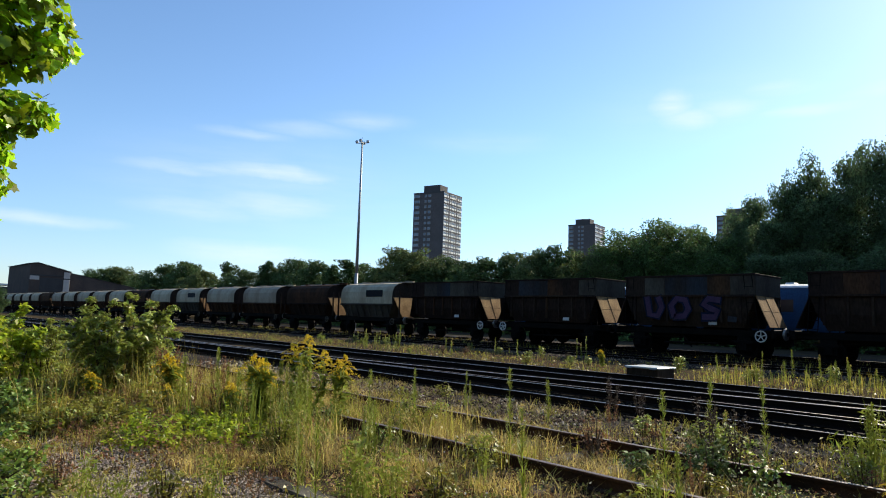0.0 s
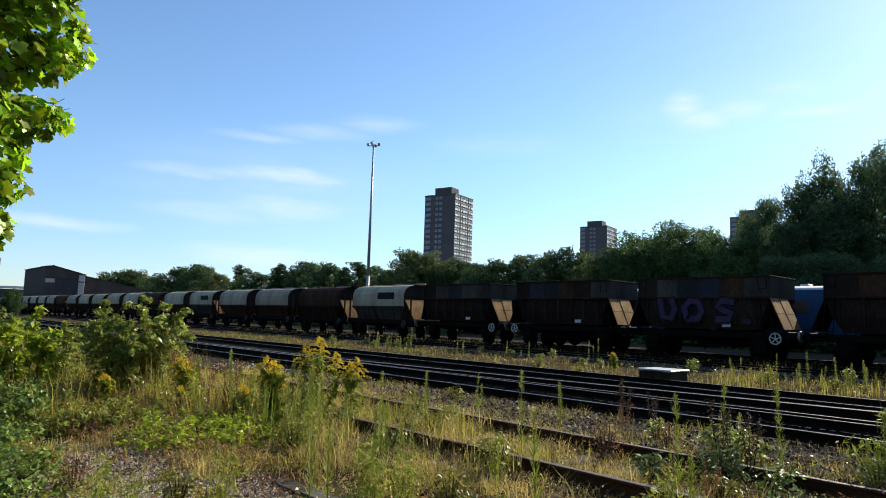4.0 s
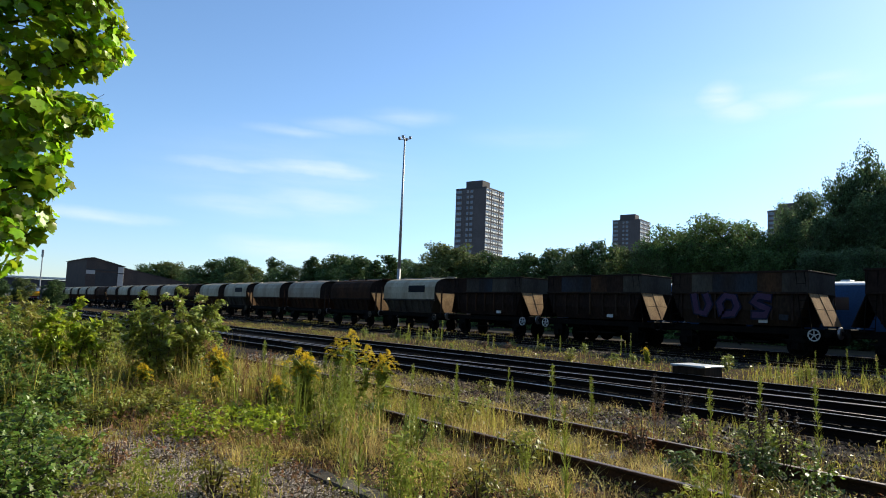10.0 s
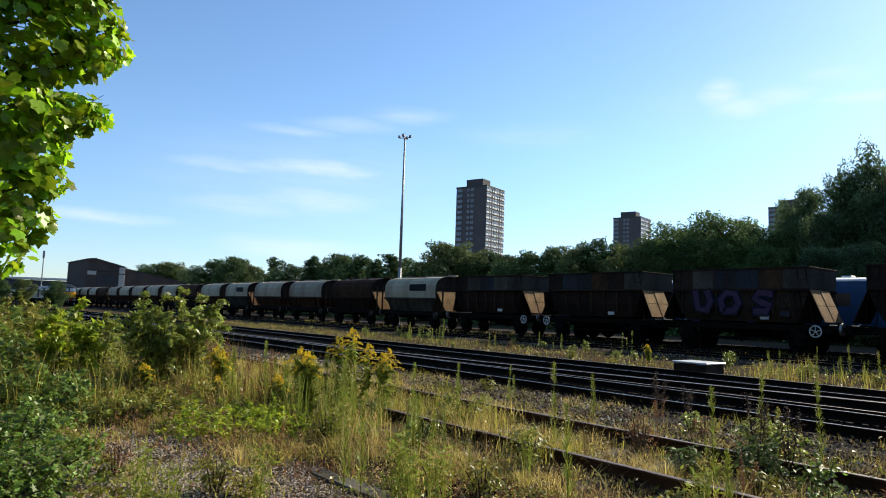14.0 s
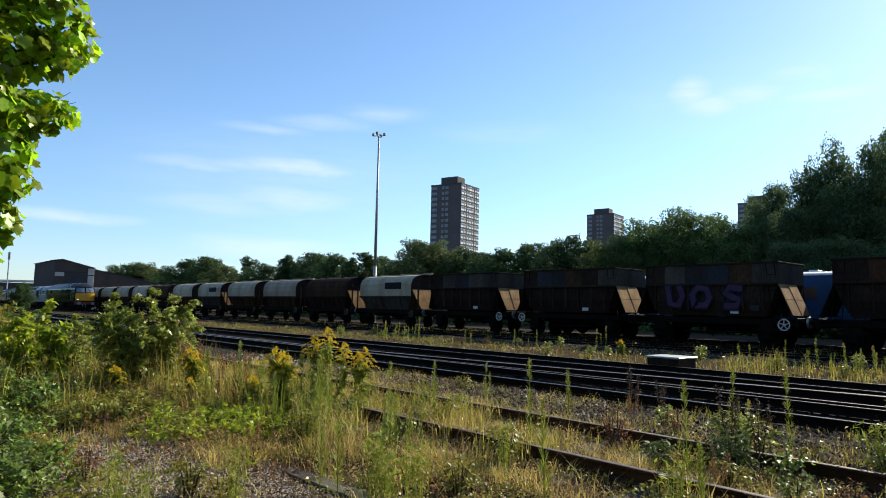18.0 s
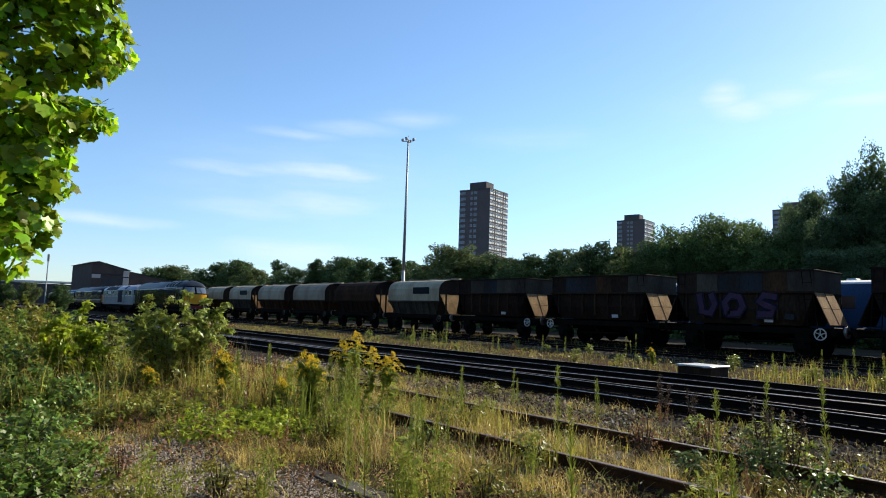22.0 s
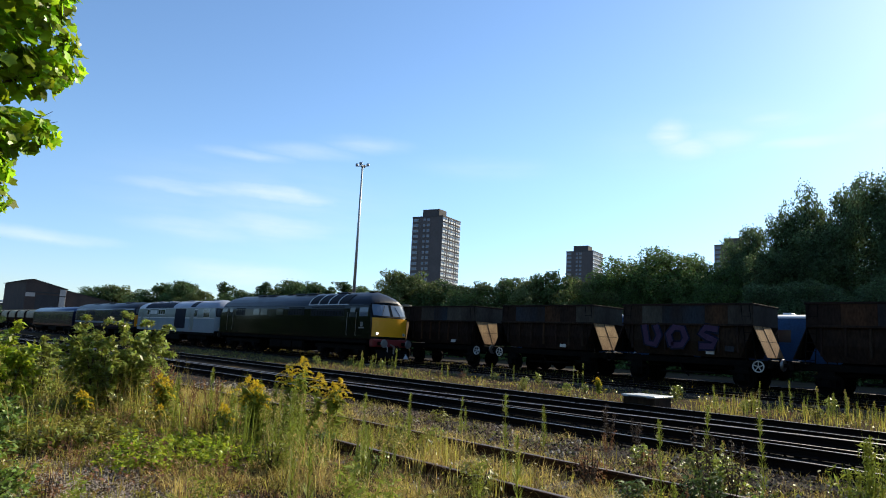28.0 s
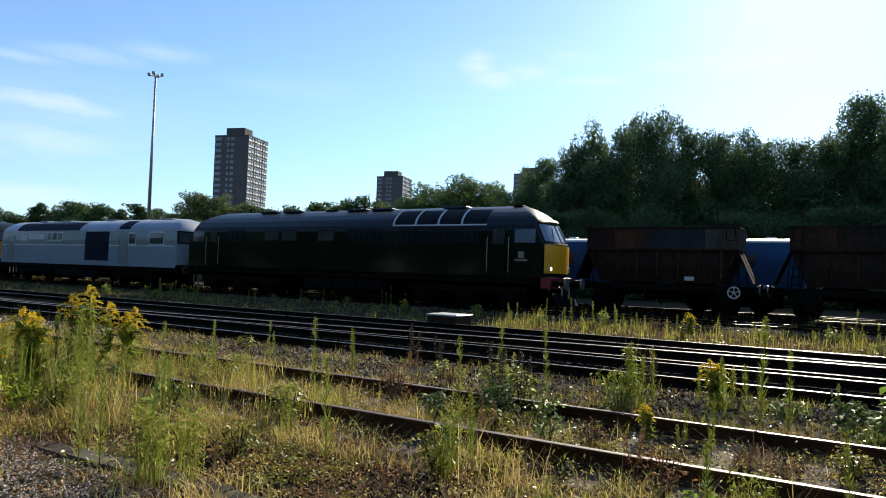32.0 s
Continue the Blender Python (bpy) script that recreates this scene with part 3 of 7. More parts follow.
def rail(parent, pts, head, z=0.0, web="rail_oily"):
    """One rail along a line of (x, y) points: foot, web and head, with the worn running surface on top."""
    co, fs, hs = [], [], []
    n = len(RAIL_PROFILE)
    for x, y in pts:
        co += [(x, y + a, z + RAIL_TOP - 0.14 + b) for a, b in RAIL_PROFILE]
    for i in range(len(pts) - 1):
        for k in range(n):
            fs.append((i * n + k, i * n + (k + 1) % n, (i + 1) * n + (k + 1) % n, (i + 1) * n + k))
    fs.append(tuple(range(n)))
    r = new("rail", from_faces("rail", co, fs, M[web]))
    r.parent = parent
    hc, hf = [], []
    for x, y in pts:
        hc += [(x, y - 0.026, z + RAIL_TOP - 0.0012), (x, y - 0.014, z + RAIL_TOP + 0.0015), (x, y + 0.014, z + RAIL_TOP + 0.0015), (x, y + 0.026, z + RAIL_TOP - 0.0012)]
    for i in range(len(pts) - 1):
        for k in range(3):
            hf.append((i * 4 + k, i * 4 + k + 1, i * 4 + k + 5, i * 4 + k + 4))
    h = new("running_surface", from_faces("running_surface", hc, hf, head, True))
    h.parent = r
    h["label"] = "worn bright running surface"
    return r


def straight(y, x0=-400, x1=150):
    return [(x0, y), (-60, y), (-30, y), (-10, y), (10, y), (x1, y)]


SLEEPERS = {}


def track(label, y, head, sleepers=(-40, 14), z=0.0, group="railway tracks", sunk=0.0, tie="sleeper_black", web="rail_oily"):
    t = thing("railway_track", label, "railway track", group=group, kind="structure")
    for s in (-1, 1):
        rail(t, straight(y + s * (GAUGE + 0.07) / 2), head, z, web)
    if tie not in SLEEPERS:
        SLEEPERS[tie] = mesh_of("sleeper", boxes((-0.125, 0.125, -1.28, 1.28, -0.11, 0.0), bevel=0.02), M[tie])
    rng = random.Random(int(y * 10))
    x = sleepers[0]
    while x < sleepers[1]:
        part("sleeper", SLEEPERS[tie], None, t, at=pose(x + rng.uniform(-0.03, 0.03), y + rng.uniform(-0.03, 0.03), z + RAIL_TOP - 0.137 - sunk, 0, rng.uniform(-0.6, 0.6), rng.uniform(-1, 1)))
        x += 0.72
    return t


track("rusty disused siding sunk in grass and weeds", NEAR_Y, M["railhead_dull"], (-26, 10), tie="sleeper_grey", sunk=0.01, web="rust")
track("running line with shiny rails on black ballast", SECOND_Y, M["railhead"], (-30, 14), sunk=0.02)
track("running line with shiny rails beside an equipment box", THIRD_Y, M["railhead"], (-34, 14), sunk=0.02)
track("departure line carrying the moving locomotives", LOCO_Y, M["railhead"], (-30, 14), sunk=0.02)
track("siding holding the stabled hopper wagons", WAGON_Y, M["railhead_dull"], (-12, 12), sunk=0.02)
track("siding holding a blue coach behind the wagons", COACH_Y, M["railhead_dull"], (-6, 10), sunk=0.02)


def turnout():
    """The extra rails of the crossover between the two running lines."""
    t = thing("crossover_track", "curving crossover rails between the running lines", "railway track", group="railway tracks", kind="structure")
    def curve(x, a, b):
        f = min(1.0, max(0.0, (x + 22) / 26))
        return a + (b - a) * f * f * (3 - 2 * f)
    xs = [-60, -40, -30] + list(range(-22, 8, 2)) + [12, 30]
    rail(t, [(x, curve(x, 11.15, 13.05)) for x in xs], M["railhead"])
    rail(t, [(x, curve(x, 10.98, 11.45)) for x in xs], M["railhead_dull"], -0.015)
    rail(t, [(x, curve(x, 11.35, 13.3)) for x in xs], M["railhead_dull"], -0.015)


turnout()

# ---- rolling stock ----
def interp(z, table):
    for (z0, a), (z1, b) in zip(table, table[1:]):
        if z <= z1:
            return a + (b - a) * max(0.0, (z - z0) / (z1 - z0))
    return table[-1][1]


class Hull:
    """The shape of a vehicle body: half width and end rake by height; x runs forward, the front stands at 0, the rear at -length."""

    def __init__(self, length, width, rake, bulge=0.12):
        self.length, self.width, self.rake, self.bulge = length, width, rake, bulge

    def front(self, u, z, off=0.0):
        w = interp(z, self.width)
        return Vector((-interp(z, self.rake) - self.bulge * abs(u) ** 3 + off, u * w, z))

    def shell(self, zs, cols=9, grow=0.0, cap=False):
        bm = bmesh.new()
        us = [-1 + 2 * k / (cols - 1) for k in range(cols)]
        rows_f, rows_r = [], []
        for z in zs:
            f = [self.front(u, z) for u in us]
            rows_f.append([bm.verts.new((p.x + grow, p.y * (1 + grow), p.z)) for p in f])
            rows_r.append([bm.verts.new((-self.length - p.x - grow, p.y * (1 + grow), p.z)) for p in f])
        for i in range(len(zs) - 1):
            for k in range(cols - 1):
                bm.faces.new((rows_f[i][k], rows_f[i][k + 1], rows_f[i + 1][k + 1], rows_f[i + 1][k]))
                bm.faces.new((rows_r[i][k + 1], rows_r[i][k], rows_r[i + 1][k], rows_r[i + 1][k + 1]))
            bm.faces.new((rows_r[i][0], rows_f[i][0], rows_f[i + 1][0], rows_r[i + 1][0]))
            bm.faces.new((rows_f[i][-1], rows_r[i][-1], rows_r[i + 1][-1], rows_f[i + 1][-1]))
        for i in ((0, -1) if cap else (-1,)):
            for k in range(cols - 1):
                bm.faces.new((rows_f[i][k], rows_f[i][k + 1], rows_r[i][k + 1], rows_r[i][k]))
        bmesh.ops.recalc_face_normals(bm, faces=bm.faces)
        return bm

    def plate(self, u0, u1, z0, z1, off=0.012, n=5, end=1, bm=None):
        """A panel that lies on the front (end 1) or the rear (end -1)."""
        bm = bm or bmesh.new()
        grid = []
        for layer in (off, off - 0.03):
            g = []
            for i in range(n):
                z = z0 + (z1 - z0) * i / (n - 1)
                row = []
                for k in range(n):
                    p = self.front(u0 + (u1 - u0) * k / (n - 1), z, layer)
                    row.append(bm.verts.new(p if end == 1 else (-self.length - p.x, p.y, p.z)))
                g.append(row)
            grid.append(g)
        a, b = grid
        for i in range(n - 1):
            for k in range(n - 1):
                bm.faces.new((a[i][k], a[i][k + 1], a[i + 1][k + 1], a[i + 1][k]))
        for k in range(n - 1):
            bm.faces.new((a[0][k + 1], a[0][k], b[0][k], b[0][k + 1]))
            bm.faces.new((a[n - 1][k], a[n - 1][k + 1], b[n - 1][k + 1], b[n - 1][k]))
            bm.faces.new((a[k][0], a[k + 1][0], b[k + 1][0], b[k][0]))
            bm.faces.new((a[k + 1][n - 1], a[k][n - 1], b[k][n - 1], b[k + 1][n - 1]))
        bmesh.ops.recalc_face_normals(bm, faces=bm.faces)
        return bm

    def side(self, x0, x1, z0, z1, off=0.01, s=-1, n=3, bm=None, thick=0.03):
        """A panel that follows the side or the roof's curve (s -1: the side towards -y)."""
        bm = bm or bmesh.new()
        rows = []
        for i in range(n):
            z = z0 + (z1 - z0) * i / (n - 1)
            w = interp(z, self.width)
            dz = 0.02
            slope = (interp(z + dz, self.width) - interp(z - dz, self.width)) / (2 * dz)
            nl = Vector((0, 1, -slope)).normalized()
            p = Vector((0, w, z))
            rows.append([bm.verts.new((x, s * (p + nl * o).y, (p + nl * o).z)) for x, o in ((x0, off), (x1, off), (x1, off - thick), (x0, off - thick))])
        for i in range(n - 1):
            for k in range(4):
                bm.faces.new((rows[i][k], rows[i][(k + 1) % 4], rows[i + 1][(k + 1) % 4], rows[i + 1][k]))
        bm.faces.new(rows[0])
        bm.faces.new(rows[-1])
        bmesh.ops.recalc_face_normals(bm, faces=bm.faces)
        return bm


def disc_wheel(r=0.5, t=0.13, spokes=0):
    bm = bmesh.new()
    n = 24
    prof = [(0.0, 0.05), (r * 0.25, 0.06), (r * 0.3, 0.02), (r * 0.78, 0.02), (r * 0.84, t / 2), (r, t / 2), (r + 0.03, -t / 2 + 0.03), (r + 0.03, -t / 2), (0.0, -t / 2)]
    rings = []
    for rr, y in prof:
        rings.append([bm.verts.new((rr * math.cos(k * 2 * math.pi / n), -y, rr * math.sin(k * 2 * math.pi / n))) for k in range(n)] if rr > 0 else [bm.verts.new((0, -y, 0))])
    for a, b in zip(rings, rings[1:]):
        for k in range(n):
            if len(a) == 1:
                bm.faces.new((a[0], b[k], b[(k + 1) % n]))
            elif len(b) == 1:
                bm.faces.new((a[k], a[(k + 1) % n], b[0]))
            else:
                bm.faces.new((a[k], b[k], b[(k + 1) % n], a[(k + 1) % n]))
    bmesh.ops.recalc_face_normals(bm, faces=bm.faces)
    return mesh_of("wheel", bm, M["black"])


WHEEL = disc_wheel()
WHEEL_SMALL = disc_wheel(0.45, 0.12)


def bogie(parent, x, axles=3, base=1.95):
    """A bogie: side frame with axle boxes and springs, wheels on axles."""
    half = base * (axles - 1) / 2
    bm = bmesh.new()
    for s in (-1, 1):
        box(bm, x - half - 0.7, x + half + 0.7, s * 1.02 - 0.06, s * 1.02 + 0.06, 0.62, 0.9, bevel=0.03)
        for k in range(axles):
            ax = x - half + k * base
            box(bm, ax - 0.2, ax + 0.2, s * 1.08 - 0.1, s * 1.08 + 0.1, 0.36, 0.66, bevel=0.03)
            for d in (-0.32, 0.32):
                rod(bm, (ax + d, s * 1.06, 0.42), (ax + d, s * 1.06, 0.64), 0.075)
    b = part("bogie", bm, M["black"], parent)
    # plain blocks added to stop sunlight passing through under the vehicle
    part("brake_rigging", boxes((x - half - 0.6, x + half + 0.6, -0.55, 0.55, 0.34, 0.98), bevel=0.05), M["black"], b)
    part("brake_rigging", boxes((x - half - 0.75, x + half + 0.75, 0.9, 0.96, 0.24, 0.95), bevel=0.02), M["black"], b)
    for k in range(axles):
        ax = x - half + k * base
        part("axle", rods(((ax, -0.7, 0.53), (ax, 0.7, 0.53), 0.08)), M["black"], b)
        for s in (-1, 1):
            part("wheel", WHEEL, None, b, at=pose(ax, s * 0.75, 0.53, 0, 0, 0 if s < 0 else 180))
    return b


def buffer(parent, x, y, z=1.05, out=1, mat="black"):
    bm = rods(((x, y, z), (x + out * 0.34, y, z), 0.10), ((x + out * 0.34, y, z), (x + out * 0.52, y, z), 0.07), n=12)
    b = part("buffer", bm, M["black"], parent)
    part("buffer_head", rods(((x + out * 0.52, y, z), (x + out * 0.57, y, z), 0.235, 0.22), n=18), M["steel"], b, "round steel buffer head")


def handrail(parent, x, z0, z1, hull, s=-1):
    w = interp(1.6, hull.width) + 0.05
    part("handrail", rods(((x, s * w, z0), (x, s * w, z1), 0.016), ((x, s * (w - 0.06), z0), (x, s * w, z0), 0.016), ((x, s * (w - 0.06), z1), (x, s * w, z1), 0.016), n=6), M["steel"], parent)


def cab_front(t, h, end, z_y0, z_y1, z_w1, nose, glassmat="glass_sky", lights=True, beam="red"):
    """Warning panel, windscreens, lamps and coupling gear on one end of a locomotive."""
    e = "front" if end == 1 else "rear"
    part("nose_panel", h.plate(-0.93, 0.93, z_y0, z_y1, 0.022, n=15, end=end), M[nose], t, "yellow warning panel" if nose == "yellow" else "")
    for s in (-1, 1):
        fr = part("windscreen_frame", h.plate(s * 0.04, s * 0.93, z_y1 + 0.06, z_w1, 0.008, end=end), M["black"], t)
        part("windscreen", h.plate(s * 0.08, s * 0.88, z_y1 + 0.12, z_w1 - 0.07, 0.018, end=end), M[glassmat], fr)
        p = h.front(s * 0.5, z_y1 + 0.15, 0.035)
        q = h.front(s * 0.3, z_w1 - 0.15, 0.035)
        if end == 1:
            part("wiper", rods((p, q, 0.011), n=5), M["black"], t)
            c = h.front(s * 0.72, z_y0 + 0.16, 0.0)
            lamp = part("headlight", rods(((c.x - 0.02, c.y, c.z), (c.x + 0.06, c.y, c.z), 0.09), n=14), M["silver"], t)
            part("lamp_lens", rods(((c.x + 0.055, c.y, c.z), (c.x + 0.068, c.y, c.z), 0.065), n=14), M["lamp"] if (lights and s < 0) else M["lens"], lamp, "lit lamp lens" if (lights and s < 0) else "")
    xx = 0.0 if end == 1 else -h.length
    part("buffer_beam", boxes((min(xx - end * 0.35, xx), max(xx - end * 0.35, xx), -1.27, 1.27, 0.86, 1.30), bevel=0.03), M[beam], t, "red buffer beam" if beam == "red" else "")
    for s in (-1, 1):
        buffer(t, xx - 0.02 * end, s * 0.87, 1.06, end)
    part("coupling", rods(((xx, 0, 1.0), (xx + end * 0.32, 0, 0.9), 0.05), ((xx + end * 0.3, 0, 0.95), (xx + end * 0.3, 0, 0.5), 0.045)), M["steel"], t)
    for k, y in enumerate((-0.5, -0.34, 0.34, 0.5)):
        part("brake_hose", rods(((xx, y, 0.95), (xx + end * 0.16, y, 0.85), 0.028), ((xx + end * 0.16, y, 0.85), (xx + end * 0.14, y, 0.42), 0.028), n=6), M["silver"] if k == 1 else M["black"], t)


LOCO_LENGTH = 19.9


def green_locomotive():
    t = thing("diesel_locomotive", "dark green diesel locomotive with yellow nose panel and blue-grey roof", "locomotive")
    w = [(0.9, 1.30), (1.3, 1.33), (2.4, 1.335), (3.0, 1.31), (3.22, 1.25), (3.5, 1.12), (3.72, 0.88), (3.91, 0.54), (4.03, 0.16), (4.06, 0.02)]
    rk = [(0.9, 0.02), (2.52, 0.0), (2.58, 0.04), (3.34, 0.40), (3.54, 0.55), (3.76, 0.85), (3.94, 1.2), (4.06, 1.6)]
    h = Hull(LOCO_LENGTH, w, rk, 0.26)
    part("body", h.shell([1.26, 1.3, 1.8, 2.3, 2.52, 2.58, 2.8, 3.0, 3.12, 3.22], cols=13, cap=True), M["green"], t, "dark green bodyside", smooth=False)
    part("roof", h.shell([3.22, 3.34, 3.5, 3.6, 3.72, 3.82, 3.91, 3.98, 4.03, 4.06], cols=13), M["loco_roof"], t, "blue-grey curved roof", smooth=True)
    part("roof_visor", h.plate(-0.8, 0.8, 3.40, 3.50, 0.10, 7), M["loco_roof"], t, "projecting lip over the windscreens")
    for s in (-1, 1):
        part("hatch_rim", h.side(-6.98, -2.6, 3.205, 3.255, 0.035, s), M["silver"], t, "bright strip under the roof shutters")
    part("skirt", boxes((-19.4, -0.5, -1.27, 1.27, 1.0, 1.27), bevel=0.04), M["black"], t)
    for s in (-1, 1):
        part("gutter", h.side(-19.2, -1.1, 3.19, 3.24, 0.02, s), M["loco_roof"], t)
        # cab doors, side windows and handrails at both ends
        for x0, d in ((0.0, -1), (-LOCO_LENGTH, 1)):
            xa = lambda a, b: sorted((x0 + d * a, x0 + d * b))
            a, b = xa(1.68, 2.42)
            door = part("cab_door", h.side(a, b, 1.34, 3.14, 0.008, s, 4), M["green"], t)
            part("door_window", h.side(a + 0.12, b - 0.12, 2.5, 3.05, 0.016, s), M["glass"], door)
            a, b = xa(0.55, 1.38)
            f = part("side_window_frame", h.side(a - 0.05, b + 0.05, 2.5, 3.1, 0.006, s), M["green"], t)
            part("side_window", h.side(a, b, 2.55, 3.05, 0.014, s), M["glass_sky"] if d < 0 else M["glass"], f)
            for k in (1.60, 2.50):
                handrail(t, x0 + d * k, 1.45, 2.75, h, s)
        # bodyside grilles and windows
        for x0, x1, z0, z1 in ((-6.6, -2.9, 2.55, 3.12), (-9.4, -7.4, 2.6, 3.1), (-17.0, -15.6, 2.55, 3.08)):
            g = part("side_grille", h.side(x0, x1, z0, z1, 0.01, s), M["grille"], t, "dark louvred grille")
            n = int((x1 - x0) / 0.3)
            for k in range(n):
                xx = x0 + (k + 0.5) * (x1 - x0) / n
                part("louvre", h.side(xx - 0.02, xx + 0.02, z0 + 0.04, z1 - 0.04, 0.022, s), M["green"], g)
        for x0 in (-11.0, -13.2, -14.3):
            f = part("engine_window_frame", h.side(x0 - 0.04, x0 + 0.94, 2.56, 3.06, 0.008, s), M["green"], t)
            part("engine_window", h.side(x0, x0 + 0.9, 2.6, 3.02, 0.016, s), M["glass"], f)
        # raised radiator shutters on the roof shoulder
        for k in range(4):
            x1 = -2.66 - k * 1.08
            p = part("roof_shutter", h.side(x1 - 1.0, x1, 3.27, 3.86, 0.03, s, 7), M["grille"], t, "dark radiator shutter")
            part("shutter_rib", h.side(x1 - 1.08, x1 - 1.0, 3.25, 3.9, 0.05, s, 7), M["silver"], p)
        part("emblem", h.side(-1.22, -0.98, 1.98, 2.22, 0.008, s), M["steel"], t, "small pale badge shape")
        part("number_bar", h.side(-1.35, -0.85, 1.86, 1.94, 0.008, s), M["steel"], t, "pale bar")
    for x in (-4.5, -8.2, -9.6, -13.5, -15.0):
        part("roof_panel", boxes((x - 0.55, x + 0.55, -0.45, 0.45, 3.98, 4.08), bevel=0.03), M["loco_roof"], t)
    part("exhaust", boxes((-11.6, -10.9, -0.2, 0.2, 3.98, 4.1), bevel=0.03), M["black"], t)
    part("horn_grille", boxes((-1.95, -1.55, -0.3, 0.3, 3.92, 4.08), bevel=0.04), M["black"], t)
    cab_front(t, h, 1, 1.44, 2.5, 3.33, "yellow")
    cab_front(t, h, -1, 1.44, 2.5, 3.33, "yellow", lights=False, beam="black")
    part("destination_panel", h.plate(-0.35, 0.35, 2.53, 2.58, 0.022), M["black"], t)
    part("snowplough", slab([(0.25, -1.15, 0.25), (0.30, 0, 0.2), (0.12, 0, 0.72), (0.05, -1.15, 0.7)], 0.02), M["black"], t)
    part("snowplough", slab([(0.30, 0, 0.2), (0.25, 1.15, 0.25), (0.05, 1.15, 0.7), (0.12, 0, 0.72)], 0.02), M["black"], t)
    part("plough_tip", slab([(0.30, 0.75, 0.22), (0.27, 1.15, 0.22), (0.17, 1.0, 0.5)], 0.02), M["silver"], t, "worn bright plough corner")
    bogie(t, -3.6)
    bogie(t, -16.2)
    part("fuel_tank", boxes((-11.9, -7.5, -1.2, 1.2, 0.38, 1.02), bevel=0.1), M["black"], t)
    for k in range(3):
        part("battery_box", boxes((-11.4 + k * 1.35, -10.2 + k * 1.35, -1.26, -1.2, 0.5, 0.95), bevel=0.02), M["black"], t)
    return t


def grey_locomotive():
    t = thing("electro_diesel_locomotive", "pale grey two-tone locomotive with dark grille coupled behind the green one", "locomotive")
    w = [(0.9, 1.28), (1.3, 1.30), (2.6, 1.31), (3.12, 1.27), (3.3, 1.2), (3.5, 1.0), (3.68, 0.7), (3.78, 0.4), (3.82, 0.05)]
    rk = [(0.9, 0.0), (2.4, 0.0), (3.2, 0.12), (3.5, 0.28), (3.7, 0.55), (3.82, 0.9)]
    h = Hull(17.9, w, rk, 0.2)
    part("lower_body", h.shell([1.14, 1.2, 1.7, 2.3], cap=True), M["grey_low"], t, "blue-grey lower bodyside")
    part("upper_body", h.shell([2.3, 2.6, 2.9, 3.12]), M["grey_up"], t, "pale grey upper bodyside")
    part("roof", h.shell([3.12, 3.22, 3.3, 3.4, 3.5, 3.6, 3.68, 3.75, 3.82]), M["roof_pale"], t, "pale grey roof", smooth=True)
    part("skirt", boxes((-17.4, -0.5, -1.22, 1.22, 0.9, 1.15), bevel=0.04), M["black"], t)
    for s in (-1, 1):
        part("roof_blackout", h.side(-15.9, -9.0, 3.16, 3.74, 0.012, s, 6), M["navy_dull"], t, "dark painted roof section")
        part("roof_hatch", h.side(-5.2, -4.2, 3.2, 3.7, 0.016, s, 6), M["navy_dull"], t)
        g = part("side_grille", h.side(-8.3, -6.0, 1.42, 3.08, 0.014, s, 4), M["navy_dull"], t, "large dark louvred grille")
        for k in range(11):
            z = 1.5 + k * 0.145
            part("slat", h.side(-8.25, -6.05, z, z + 0.05, 0.028, s), M["navy_dull"], g)
        for x0, x1, z0, z1 in ((-15.2, -14.65, 2.55, 3.02), (-12.3, -11.85, 2.6, 3.0), (-11.75, -11.3, 2.6, 3.0), (-11.2, -10.75, 2.6, 3.0), (-4.15, -3.6, 2.4, 2.95), (-2.35, -1.2, 2.4, 3.0)):
            f = part("window_frame", h.side(x0 - 0.06, x1 + 0.06, z0 - 0.06, z1 + 0.06, 0.01, s), M["white"], t)
            part("window", h.side(x0, x1, z0, z1, 0.018, s), M["glass"], f)
        for x0 in (-4.9, -16.8):
            part("cab_door", h.side(x0, x0 + 0.62, 1.25, 3.06, 0.008, s, 4), M["grey_up"], t)
            part("door_step", boxes((x0 + 0.05, x0 + 0.57, s * 1.30 - 0.08, s * 1.30 + 0.08, 0.86, 0.9)), M["black"], t)
            handrail(t, x0 - 0.07, 1.4, 2.8, h, s)
            handrail(t, x0 + 0.69, 1.4, 2.8, h, s)
        part("lettering_bar", h.side(-14.4, -12.7, 2.62, 2.95, 0.008, s), M["white"], t, "faded white bar")
        part("waist_line", h.side(-17.6, -0.3, 2.26, 2.33, 0.006, s), M["white"], t, "thin white line")
    cab_front(t, h, 1, 1.3, 2.36, 3.1, "grey_low", "glass", lights=False, beam="black")
    cab_front(t, h, -1, 1.3, 2.36, 3.1, "yellow", "glass", lights=False, beam="black")
    for x in (-2.2, -7.4, -12.0, -14.6):
        part("roof_vent", boxes((x - 0.4, x + 0.4, -0.35, 0.35, 3.78, 3.86), bevel=0.03), M["roof_pale"], t)
    bogie(t, -3.9, 2, 2.6)
    bogie(t, -14.1, 2, 2.6)
    part("equipment_case", boxes((-11.6, -7.2, -1.18, 1.18, 0.42, 0.92), bevel=0.06), M["black"], t)
    return t


